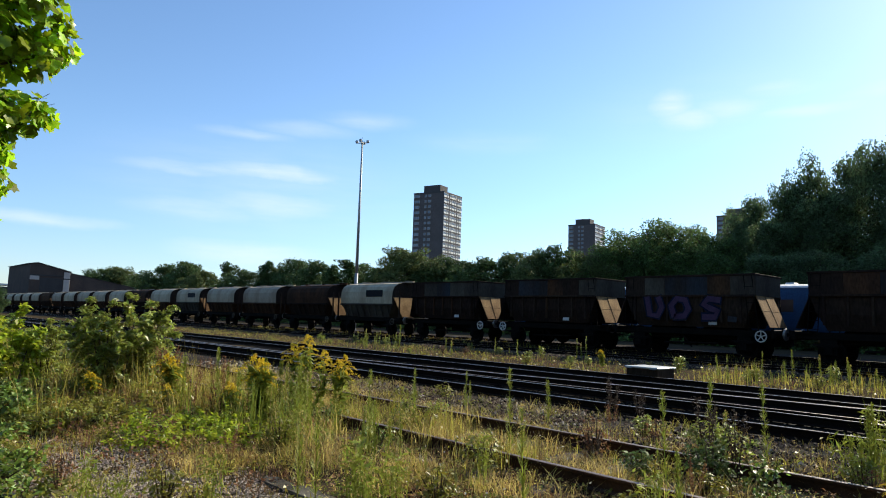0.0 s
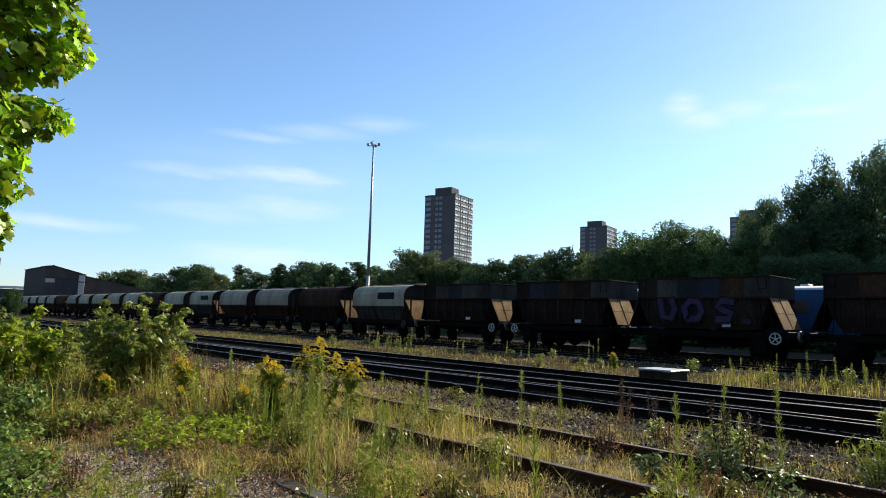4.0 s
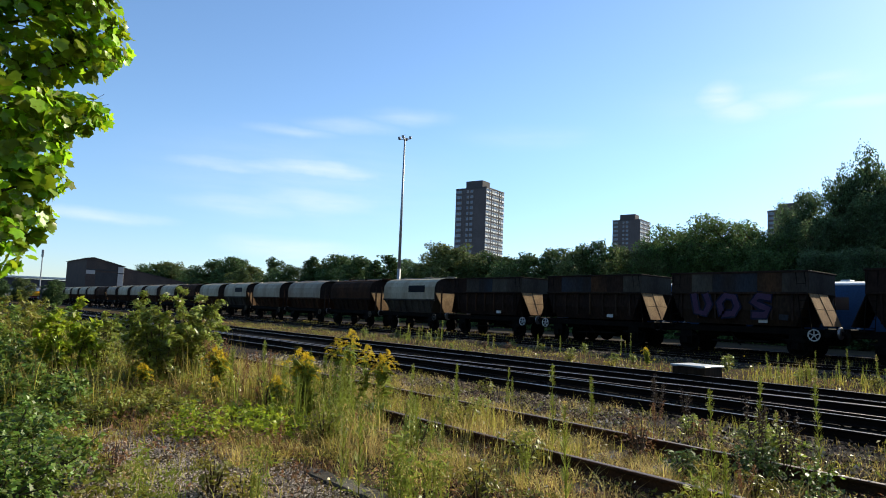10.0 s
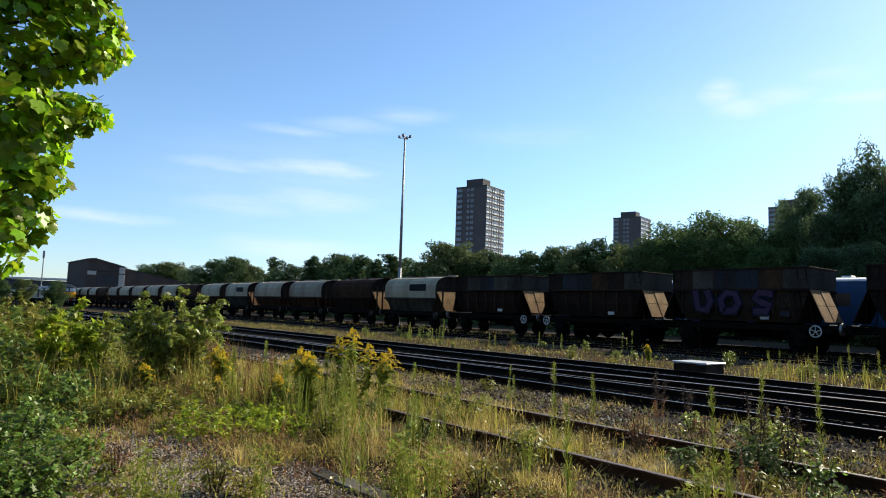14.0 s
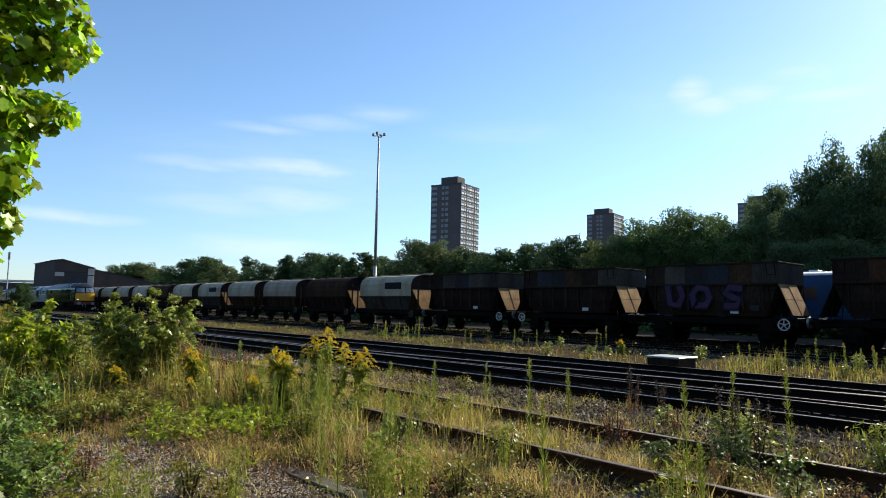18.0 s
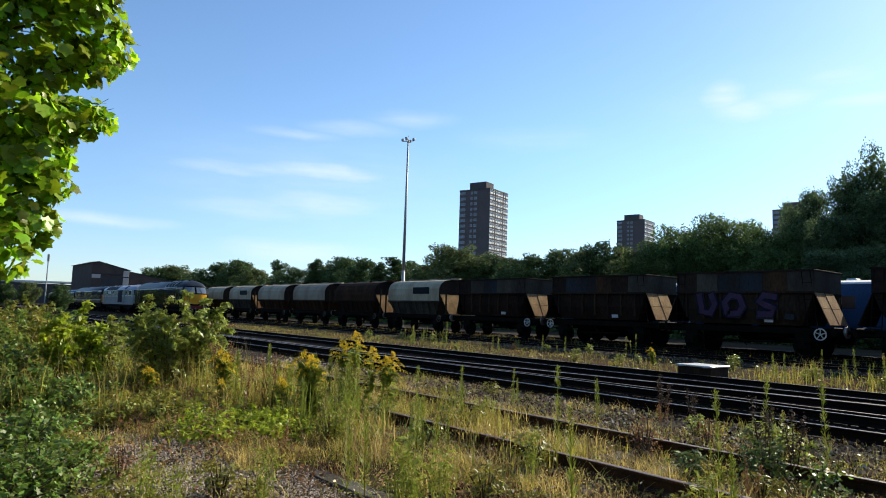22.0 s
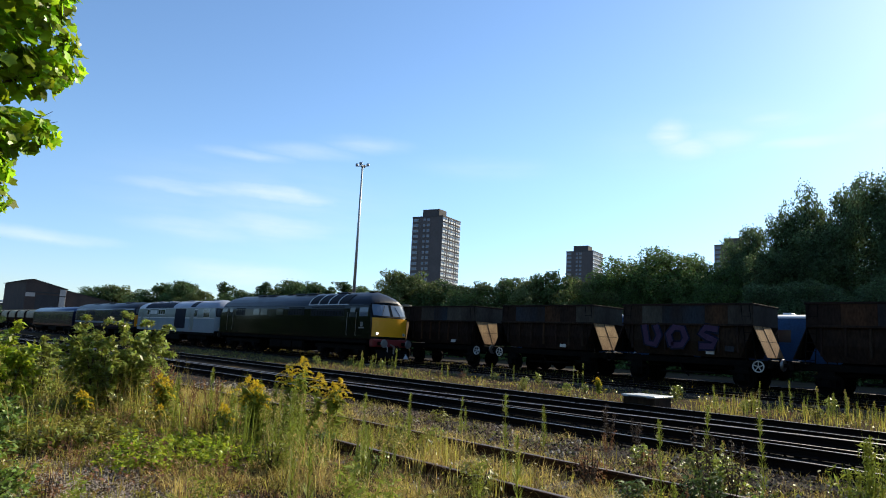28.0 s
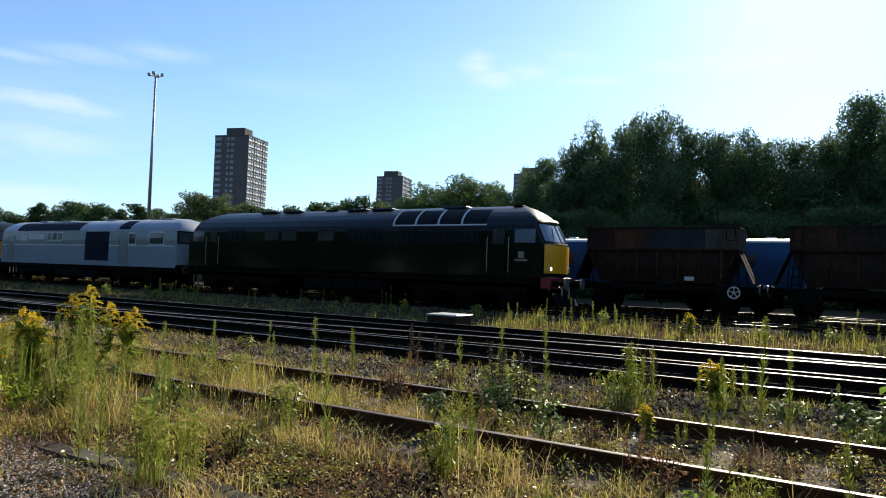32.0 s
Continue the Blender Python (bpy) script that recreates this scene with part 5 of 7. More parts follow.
def light_mast():
    a = radians(-54.83)
    d = 62.0
    t = thing("light_mast", "tall slender galvanised yard lighting mast", "lighting mast", pose(math.sin(a) * d, math.cos(a) * d, 0, 0, 0, 35))
    H = 1.43 + d * math.tan(radians(14.75))
    part("pole", rods(((0, 0, 0), (0, 0, H * 0.3), 0.19, 0.155), ((0, 0, H * 0.3), (0, 0, H), 0.15, 0.075), n=12), M["mast"], t, smooth=True)
    part("base_plate", boxes((-0.35, 0.35, -0.35, 0.35, 0, 0.05)), M["mast"], t)
    part("crossarm", rods(((-0.55, 0, H), (0.55, 0, H), 0.045), ((0, -0.5, H), (0, 0.5, H), 0.045)), M["mast"], t)
    for x, y in ((-0.55, 0), (0.55, 0), (0, -0.5), (0, 0.5)):
        f = part("floodlight", boxes((x - 0.13, x + 0.13, y - 0.12, y + 0.12, H + 0.02, H + 0.26), bevel=0.05), M["mast"], t)
        part("lens", boxes((x - 0.10, x + 0.10, y - 0.09, y + 0.09, H - 0.005, H + 0.02)), M["lens"], f)
    part("hub", rods(((0, 0, H - 0.15), (0, 0, H + 0.1), 0.11), n=10), M["mast"], t)
    part("finial", rods(((0, 0, H + 0.1), (0, 0, H + 0.55), 0.015), n=5), M["mast"], t)


light_mast()


def depot_shed():
    """The gabled brick shed beside the far end of the wagons, with a lower wing."""
    t = thing("depot_shed", "dark brown gabled depot shed with pale band and lower wing", "shed", pose(-213, 39.9, 0))
    part("wall", prism([(0, 0), (10.2, 0), (10.2, 11.2), (1.8, 13.3), (0, 13.0)], -30, 0), M["brick"], t, "dark brown brick wall")
    part("roof", slab([(-30.3, -0.4, 12.98), (0.3, -0.4, 12.98), (0.3, 1.8, 13.35), (-30.3, 1.8, 13.35)], 0.15), M["shed_roof"], t)
    part("roof", slab([(-30.3, 1.8, 13.35), (0.3, 1.8, 13.35), (0.3, 10.5, 11.2), (-30.3, 10.5, 11.2)], 0.15), M["shed_roof"], t)
    part("pale_band", boxes((0.0, 0.12, 0.1, 2.4, 8.6, 9.7)), M["shed_band"], t, "pale panel")
    part("door_recess", boxes((-0.1, 0.06, 2.6, 8.3, 4.0, 9.2)), M["shed_roof"], t)
    part("pier", boxes((0.0, 0.25, 8.5, 10.1, 2.0, 11.1), bevel=0.05), M["shed_band"], t, "pale brick pier")
    part("pier_cap", boxes((0.25, 0.3, 8.4, 10.15, 9.0, 9.3)), M["shed_roof"], t)
    part("fascia", boxes((0.0, 0.2, 0.0, 8.4, 9.75, 10.1)), M["shed_roof"], t)
    part("wing_wall", prism([(10.2, 0), (28, 0), (28, 7.6), (10.2, 10.9)], -30, -0.6), M["brick"], t)
    part("wing_roof", slab([(-30.2, 10.2, 10.95), (-0.4, 10.2, 10.95), (-0.4, 28.3, 7.55), (-30.2, 28.3, 7.55)], 0.15), M["shed_roof"], t)
    return t


depot_shed()


def far_details():
    a = radians(-82.3)
    t = thing("signal_post", "slim pale post with a lamp head beside the far line", "post", pose(math.sin(a) * 190, math.cos(a) * 190, 0))
    part("pole", rods(((0, 0, 0), (0, 0, 11.2), 0.19, 0.12)), M["mast"], t)
    part("lamp_head", boxes((-0.25, 0.25, -0.25, 0.25, 11.2, 13.0), bevel=0.08), M["steel"], t)
    t = thing("warehouse", "long low pale warehouse in the distance", "warehouse", pose(-420, 30, 0))
    part("wall", boxes((0, 14, -8, 60, 0, 10.6)), M["shed_roof"], t, "dark shaded wall")
    part("roof", slab([(-0.5, -8.5, 10.65), (14.5, -8.5, 10.65), (14.5, 60.5, 11.6), (-0.5, 60.5, 11.6)], 0.9), M["white"], t, "pale roof edge")
    for az, d, w, z in ((-70.5, 230, 9, 9.6), (-74.0, 260, 7, 9.5)):
        a = radians(az)
        h = thing("house", "dark-roofed house showing above the trees", "house", pose(math.sin(a) * d, math.cos(a) * d, 0, 0, 0, 60), group="distant houses")
        part("wall", boxes((-w / 2, w / 2, -4, 4, 0, z - 2.4)), M["brick"], h)
        part("roof", prism([(-4.4, z - 2.5), (4.4, z - 2.5), (2.6, z), (-2.6, z)], -w / 2 - 0.3, w / 2 + 0.3), M["shed_roof"], h)
    t = thing("equipment_box", "low dark lineside box, sun glare painted on its flat lid", "equipment box", pose(-8.95, 15.55, 0))
    part("body", boxes((-0.44, 0.44, -0.42, 0.42, -0.02, 0.33), bevel=0.02), M["wagon"], t)
    # the sun's glare on the box top is put into a pale lid colour
    part("lid", boxes((-0.475, 0.475, -0.46, 0.46, 0.33, 0.375), bevel=0.015), M["pale"], t, "flat lid painted pale for sun glare")
    for x in (-0.4, 0.25):
        part("hinge", rods(((x, -0.47, 0.33), (x + 0.15, -0.47, 0.33), 0.015)), M["steel"], t)


far_details()

# ---- trees and plants ----
def crown_points(rng, n, lobes):
    """Points near the surface of a cloud of lobes: (x, y, z, radius)."""
    lobes = np.array(lobes, float)
    p = lobes[:, 3] ** 2
    k = rng.choice(len(lobes), n, p=p / p.sum())
    d = rng.normal(size=(n, 3))
    d /= np.linalg.norm(d, axis=1, keepdims=True)
    r = lobes[k, 3] * rng.uniform(0.55, 1.05, n) ** 0.6
    c = lobes[k, :3] + d * r[:, None] * np.array([1, 1, 0.85])
    return c, d


def make_tree(label, h, spread, n, leaf, mat, seed, pointed=False, low=0.12):
    rng = np.random.default_rng(seed)
    t = thing("tree", label, "tree", group="trees behind the yard")
    bm = bmesh.new()
    r = h * 0.022
    rod(bm, (0, 0, -0.2), (0.1, 0.05, h * 0.35), r, r * 0.75, n=8)
    rod(bm, (0.1, 0.05, h * 0.35), (0.0, 0.1, h * 0.86), r * 0.75, r * 0.15, n=7)
    # limbs fan out all the way up; each carries a few small leaf clumps, so that the outline is ragged
    lobes = []
    limbs = 26
    bias = rng.uniform(0, 6.28, 3)
    for k in range(limbs):
        f = (k + rng.uniform(0.1, 0.9)) / limbs
        z = h * (low + 0.10 + (0.94 - low - 0.10) * f)
        a = k * 2.4 + rng.uniform(-0.5, 0.5)
        wid = spread * ((1.02 - f) ** 0.85 * 0.95 if pointed else math.sin(math.pi * (0.16 + 0.76 * f)) ** 0.7)
        wid *= 1 + 0.22 * math.sin(2 * a + bias[0]) + 0.16 * math.sin(3 * a + bias[1] + 4 * f)
        d = max(0.1 * spread, wid * rng.uniform(0.4, 0.85))
        x, y = d * math.cos(a), d * math.sin(a)
        z0 = max(h * 0.12, z - d * (0.2 if pointed else 0.8))
        rod(bm, (0.05, 0.05, z0), (x, y, z), r * 0.32, r * 0.06, n=5)
        for q in (0.45, 0.75, 1.0):
            cr = (0.55 * wid + 0.07 * h) * rng.uniform(0.34, 0.58) * (1.15 - 0.45 * q)
            jit = rng.normal(scale=cr * 0.45, size=3)
            lobes.append((x * q + jit[0], y * q + jit[1], z0 + (z - z0) * q + jit[2] * 0.6, cr))
    top = 5 if pointed else 3
    for k in range(top):
        lobes.append((rng.normal(scale=0.05 * h), rng.normal(scale=0.05 * h), h * (0.84 + 0.10 * k / top), h * (0.045 if pointed else 0.075) * (1.3 - k / top)))
    part("trunk", bm, M["bark"], t)
    c, d = crown_points(rng, n, lobes)
    # thin outer sprays fray the outline further
    ne = n // 6
    k = rng.integers(0, n, ne)
    c2 = c[k] + d[k] * (rng.uniform(0.01, 0.05, (ne, 1)) * spread) + [0, 0, 0.01 * h]
    cc = np.concatenate([c, c2])
    dd = np.concatenate([d, d[k]]) * 0.7 + rng.normal(scale=0.8, size=(n + ne, 3)) + [0, 0, 0.35]
    part("crown", scatter_quads("crown", cc, dd, leaf, M[mat], rng), None, t)
    return t


def clone(src, m):
    """A copy of a plant at m, whatever size the first one was given."""
    k = src.scale
    return copy_thing(src, m @ Matrix.Diagonal((1 / k[0], 1 / k[1], 1 / k[2], 1)))


def plant_trees():
    far = [make_tree("leafy green tree in the row behind the wagons", 10, 3.6, 22000, 0.16, "leaf_far", s) for s in (1, 2)]
    far.insert(1, make_tree("pale green tree in the row behind the wagons", 10, 3.4, 22000, 0.16, "leaf_mid", 3))
    slim = [make_tree("slim pointed tree standing above its neighbours", 11, 2.0, 10000, 0.16, "leaf_far", s, True) for s in (4, 8)]
    wood = [make_tree("broad green tree at the wood's edge", 11, 4.4, 34000, 0.14, "leaf_wood", s, low=0.04) for s in (9, 10)]
    tall = [make_tree("tall dark leafy tree on the yard's edge", 12, 4.6, 38000, 0.14, "leaf_dark", s, low=0.02) for s in (5, 6, 7)]
    rng = random.Random(5)
    used = set()

    def plant(src, az, Y, elev, half):
        """A tree in the direction az, its top at the angle elev, half as wide as the angle half."""
        a = radians(az)
        d = min(270, Y / math.cos(a))
        mesh = src.children[1].data
        co = np.empty(len(mesh.vertices) * 3)
        mesh.vertices.foreach_get("co", co)
        co = co.reshape(-1, 3)
        top = 1.43 + d * math.tan(radians(elev))
        s = top / co[:, 2].max()
        wide = d * math.tan(radians(half)) / np.percentile(np.hypot(co[:, 0], co[:, 1]), 97)
        wide = min(max(wide, 0.62 * s), 1.8 * s)
        m = Matrix.Translation((math.sin(a) * d, math.cos(a) * d, 0)) @ Matrix.Rotation(rng.uniform(0, 6.28), 4, "Z") @ Matrix.Diagonal((wide, wide, s, 1))
        if id(src) in used:
            clone(src, m)
        else:
            used.add(id(src))
            src.matrix_basis = m

    # the row behind the wagons: kind of tree, direction, angle of the top, half breadth
    row = ((0, -75.6, 2.4, 1.0), (0, -74.6, 2.9, 1.1), (1, -73.4, 3.05, 1.1), (2, -71.9, 2.5, 1.0), (2, -70.2, 3.4, 1.1), (0, -68.6, 3.8, 1.1), (1, -67.2, 3.1, 0.9), (3, -65.4, 3.9, 0.8), (2, -64.1, 3.3, 1.1),
           (3, -62.4, 4.15, 0.9), (1, -61.4, 3.6, 1.0), (0, -60.0, 4.45, 1.4), (2, -58.1, 4.3, 1.2), (3, -57.0, 4.1, 0.8), (3, -55.6, 4.6, 0.8), (2, -54.3, 4.2, 1.1), (0, -53.0, 4.05, 1.0), (3, -52.1, 4.5, 0.6),
           (1, -50.7, 5.7, 1.5), (1, -49.2, 5.2, 1.4), (2, -46.9, 4.95, 1.3), (0, -45.2, 4.85, 1.2), (2, -43.6, 5.05, 1.3), (0, -41.3, 5.65, 1.5), (1, -39.5, 5.5, 1.3), (0, -37.7, 6.3, 1.4), (2, -36.1, 5.6, 1.2), (1, -34.5, 5.8, 1.3))
    for k, (kind, az, el, w) in enumerate(row):
        plant(slim[k % 2] if kind == 3 else far[kind], az, (76 if k < 4 else 58) + rng.uniform(-3, 3), el, w * (1.7 if kind == 3 else 1.9))
    for k, (az, el, w) in enumerate(((-84.8, 1.15, 0.9), (-83.4, 1.25, 0.7), (-81.3, 1.2, 0.8))):
        plant(far[k % 3], az, 14, el, w)
    for k, (az, el, w) in enumerate(((-33.1, 6.4, 1.4), (-31.4, 7.3, 1.8), (-29.6, 7.9, 1.9), (-27.6, 8.05, 1.9), (-26.0, 7.3, 1.4), (-25.0, 6.0, 1.5), (-32.3, 5.4, 2.0), (-28.6, 6.3, 2.2), (-24.0, 6.5, 1.8), (-36.0, 4.8, 2.0))):
        plant(wood[k % 2], az, 60 + rng.uniform(-2, 2), el, w * 1.7)
    for k, (az, el, w) in enumerate(((-24.2, 7.2, 1.0), (-23.2, 9.1, 1.3), (-21.7, 10.3, 1.8), (-19.9, 11.2, 2.0), (-18.0, 12.4, 2.2), (-15.7, 12.7, 2.3), (-13.1, 13.5, 2.3), (-10.5, 12.8, 2.2), (-8.2, 12.0, 1.9), (-6.5, 10.7, 1.6),
                                     (-5.3, 11.7, 1.8), (-3.0, 11.1, 2.0), (-1.0, 11.2, 1.9), (0.8, 11.5, 1.6), (2.1, 13.9, 2.0), (4.4, 12.7, 2.6), (8, 13.2, 3.4), (12.5, 12.5, 3.6), (17, 12.0, 3.6), (22, 11.5, 3.6),
                                     (-20.6, 8.4, 2.4), (-16.8, 9.8, 2.6), (-12.0, 10.2, 2.6), (-7.2, 9.2, 2.6), (-2.2, 8.8, 2.6), (2.8, 9.8, 2.8))):
        plant(tall[k % 3], az, 62 + rng.uniform(-2, 2) - (3 if k > 19 else 0), el - 0.45, w * 1.3)
    # a second, lower rank closes the gaps under the crowns
    for k in range(46):
        x = -118 + k * 3.4
        y = 51 + rng.uniform(-1.5, 1.5)
        s = rng.uniform(0.34, 0.48) * (1.4 if x > -20 else 1.0)
        clone((far[k % 3] if x < -34 else wood[k % 2] if x < -20 else tall[k % 3]), Matrix.Translation((x, y, 0)) @ Matrix.Rotation(k * 1.3, 4, "Z") @ Matrix.Diagonal((s * 1.5, s * 1.5, s, 1)))
    # unseen belt of trees added behind the camera: cuts skylight and darkens reflections
    for k in range(64):
        x = -430 + k * 7.6
        s = rng.choice((0.75, 1.0, 1.25, 1.4)) * rng.uniform(0.9, 1.1)
        clone(tall[k % 3], Matrix.Translation((x, -11 + rng.uniform(-2, 1.5), 0)) @ Matrix.Rotation(k * 1.7, 4, "Z") @ Matrix.Diagonal((s, s, s, 1)))


plant_trees()


def lobed_leaves(name, centres, normals, size, mat, rng):
    """Broad leaves with five pointed lobes, a little cupped: one mesh."""
    ang = np.radians([-90, -62, -18, 12, 34, 62, 90, 118, 146, 168, 198, 242])
    rad = np.array([0.34, 0.55, 0.80, 0.62, 0.88, 0.68, 1.0, 0.68, 0.88, 0.62, 0.80, 0.55])
    px, py = rad * np.cos(ang), rad * np.sin(ang)
    n, m = len(centres), len(ang)
    c = np.asarray(centres, float)
    nn = np.asarray(normals, float)
    nn /= np.linalg.norm(nn, axis=1, keepdims=True) + 1e-9
    t = rng.normal(size=(n, 3)) * 0.6 + [0, 0, -0.9]
    t -= nn * (t * nn).sum(1, keepdims=True)
    t /= np.linalg.norm(t, axis=1, keepdims=True) + 1e-9
    s = np.cross(nn, t)
    sz = (size * rng.uniform(0.6, 1.25, n))[:, None, None] * 0.5
    cup = rng.uniform(-0.35, 0.55, (n, 1, 1))
    co = np.empty((n, m + 1, 3))
    co[:, 0] = c
    co[:, 1:] = c[:, None] + sz * (s[:, None] * px[None, :, None] + t[:, None] * py[None, :, None] + nn[:, None] * cup * (rad ** 2)[None, :, None])
    i = np.arange(n)[:, None, None] * (m + 1)
    k = np.arange(m)
    tri = np.stack([np.zeros(m, int), 1 + k, 1 + (k + 1) % m], 1)[None] + i
    me = bpy.data.meshes.new(name)
    me.vertices.add(n * (m + 1))
    me.vertices.foreach_set("co", co.ravel())
    me.loops.add(n * m * 3)
    me.loops.foreach_set("vertex_index", tri.ravel())
    me.polygons.add(n * m)
    me.polygons.foreach_set("loop_start", np.arange(n * m) * 3)
    me.polygons.foreach_set("loop_total", np.full(n * m, 3))
    me.update()
    me.validate()
    me.materials.append(mat)
    return me


def near_tree():
    """The leafy young maple beside the gravel."""
    rng = np.random.default_rng(11)
    t = thing("maple_tree", "young maple with bright green lobed leaves beside the gravel", "tree", pose(-4.05, -0.48, 0))
    # two boughs reach out over the gravel, with a gap of sky between them; the lower leaves hang in a curtain
    lobes = [(0, 1.10, 3.02, 0.22), (0.05, 0.96, 3.2, 0.32), (0, 1.24, 2.86, 0.14), (0, 0.90, 2.82, 0.25), (0.05, 1.16, 2.74, 0.12), (0, 0.95, 2.66, 0.14),
             (0, 1.12, 2.44, 0.14), (0, 0.98, 2.38, 0.18), (0, 1.22, 2.46, 0.08), (0.05, 0.82, 2.40, 0.22), (0, 0.90, 2.18, 0.20), (0.05, 0.99, 2.06, 0.12), (0, 0.83, 1.98, 0.22), (0, 0.93, 1.83, 0.14), (0.05, 0.77, 1.70, 0.22),
             (0, 0.60, 1.5, 0.22), (0.05, 0.55, 1.25, 0.22), (0.1, 0.50, 1.0, 0.22), (0.1, 0.50, 0.75, 0.23), (0.15, 0.52, 0.48, 0.25), (0.1, 0.35, 0.25, 0.25),
             (0.05, 0.55, 2.62, 0.26), (0.05, 0.45, 3.0, 0.4), (0.1, 0.6, 3.5, 0.45), (0, 0.35, 2.3, 0.4), (0, 0.3, 1.8, 0.36), (0, 0.2, 1.3, 0.36), (0, 0.15, 0.8, 0.36), (-0.1, -0.1, 2.0, 0.55), (0, -0.1, 1.1, 0.45), (-0.1, 0.0, 2.8, 0.6),
             (0, 0.4, 3.9, 0.6), (-0.2, -0.3, 3.6, 0.7)]
    bm = bmesh.new()
    rod(bm, (0, 0, -0.1), (0.02, 0.05, 1.6), 0.06, 0.045, n=8)
    rod(bm, (0.02, 0.05, 1.6), (0, 0.2, 3.9), 0.045, 0.015, n=7)
    part("trunk", bm, M["bark"], t)
    for x, y, z, r in lobes:
        part("branch", rods(((0.02, 0.05, max(0.2, z - 0.55)), (x, y, z), 0.016, 0.005), n=5), M["bark"], t)
    n = 17000
    c, d = crown_points(rng, n, lobes)
    out = d + rng.normal(scale=0.55, size=(n, 3)) + [0.3, 0.1, 0.45]
    part("leaves", lobed_leaves("leaves", c, out, 0.092, M["leaf_near"], rng), None, t)
    # small twig tips that stick out into the sky
    for x, y, z in ((0, 1.25, 2.58), (0, 1.28, 2.53)):
        part("twig", rods(((0, 1.10, 2.44), (x, y, z), 0.003, 0.0015), n=4), M["bark"], t)


near_tree()


def leafy_bush(label, at, h, w, n, leaf, mat, seed, stems=9, name="bush", lean=(0.0, 0.0), aspect=3.0, low=0.15):
    """Stems that fan out from the foot, each with side twigs, and leaves strung along the twigs."""
    rng = np.random.default_rng(seed)
    t = thing(name, label, "bush", at)
    twigs = 9
    per = max(4, n // (stems * twigs))
    pts, nor = [], []
    for k in range(stems):
        a = k * 2.4 + rng.uniform(-0.3, 0.3)
        r = w * 0.5 * math.sqrt((k + 0.5) / stems) * rng.uniform(0.7, 1.1)
        hh = h * rng.uniform(0.72, 1.03) * (1 - 0.35 * (r / (w * 0.5)) ** 2)
        tip = np.array((r * math.cos(a) + lean[0] * hh, r * math.sin(a) + lean[1] * hh, hh))
        base = np.array((0.10 * w * math.cos(a), 0.10 * w * math.sin(a), 0.0))
        elbow = base * 0.5 + tip * 0.5 + np.array((0, 0, h * 0.07))
        part("stem", rods((tuple(base), tuple(elbow), 0.011, 0.007), (tuple(elbow), tuple(tip), 0.007, 0.0025), n=5), M["bark"], t)
        for j in range(twigs):
            f = low + (1.0 - low) * (j + rng.uniform(0, 1)) / twigs
            p = base + (elbow - base) * min(1, f * 2) if f < 0.5 else elbow + (tip - elbow) * (f * 2 - 1)
            d = rng.normal(size=3) * (1, 1, 0.45) + np.array((math.cos(a), math.sin(a), 0.35)) * 0.5
            d /= np.linalg.norm(d)
            L = (0.10 + 0.20 * w * (1.15 - f)) * rng.uniform(0.6, 1.2)
            u = rng.uniform(0.08, 1.05, (per, 1))
            q = p[None] + d[None] * L * u - np.array((0, 0, 1.0)) * (0.25 * L * u ** 2) + rng.normal(scale=leaf * 0.38, size=(per, 3))
            pts.append(q)
            nor.append(np.array((0, 0, 0.8))[None] + d[None] * 0.3 + rng.normal(scale=0.5, size=(per, 3)))
    pts, nor = np.concatenate(pts), np.concatenate(nor)
    pts[:, 2] = np.maximum(pts[:, 2], 0.03)
    part("leaves", scatter_quads("leaves", pts, nor, leaf, M[mat], rng, aspect), None, t)
    return t


leafy_bush("dense olive-green willow bush in the weeds", pose(-11.7, 3.55, 0), 1.76, 2.05, 11500, 0.062, "leaf_bush", 21, 30, lean=(0.12, 0.03), low=0.05)
leafy_bush("low side shoots of the willow bush", pose(-12.9, 4.2, 0), 1.1, 1.3, 1500, 0.075, "leaf_bush", 22, 10, lean=(-0.1, 0))
leafy_bush("slender grey-green shoots beside the willow bush", pose(-16.2, 4.2, 0), 1.28, 1.2, 1100, 0.075, "leaf_bush", 34, 8)
leafy_bush("tall olive shoots between the sapling and the willow", pose(-14.2, 3.05, 0), 1.3, 1.0, 1500, 0.072, "leaf_bush", 38, 11)
leafy_bush("lime-green sapling with drooping leaves", pose(-11.3, 1.95, 0), 1.52, 0.95, 1700, 0.08, "leaf_lime", 23, 8, name="sapling", low=0.35, aspect=2.6)
leafy_bush("dark green nettle clump under the sapling", pose(-9.3, 1.3, 0), 0.62, 1.7, 3600, 0.055, "leaf_deep", 24, 26, aspect=2.0)
leafy_bush("dark green nettles beside the maple", pose(-11.4, 0.9, 0), 0.85, 2.0, 4000, 0.06, "leaf_deep", 35, 26, aspect=2.0)
leafy_bush("dark leafy weeds beside the maple", pose(-13.8, 0.7, 0), 1.15, 2.6, 4600, 0.07, "leaf_deep", 25, 26, aspect=2.2)
leafy_bush("leafy thicket along the yard's edge", pose(-17.5, 2.0, 0), 1.25, 3.0, 4600, 0.075, "leaf_low", 26, 24)
leafy_bush("leafy thicket behind the sapling", pose(-21.5, 2.6, 0), 1.35, 3.6, 4600, 0.085, "leaf_deep", 27, 22)
leafy_bush("far leafy thicket beside the siding", pose(-29, 2.8, 0), 1.5, 5.0, 4000, 0.12, "leaf_low", 28, 24)
leafy_bush("grey-green leafy weed clump between the rails", pose(-3.2, 6.9, 0), 0.5, 0.7, 700, 0.05, "leaf_bush", 29, 9)
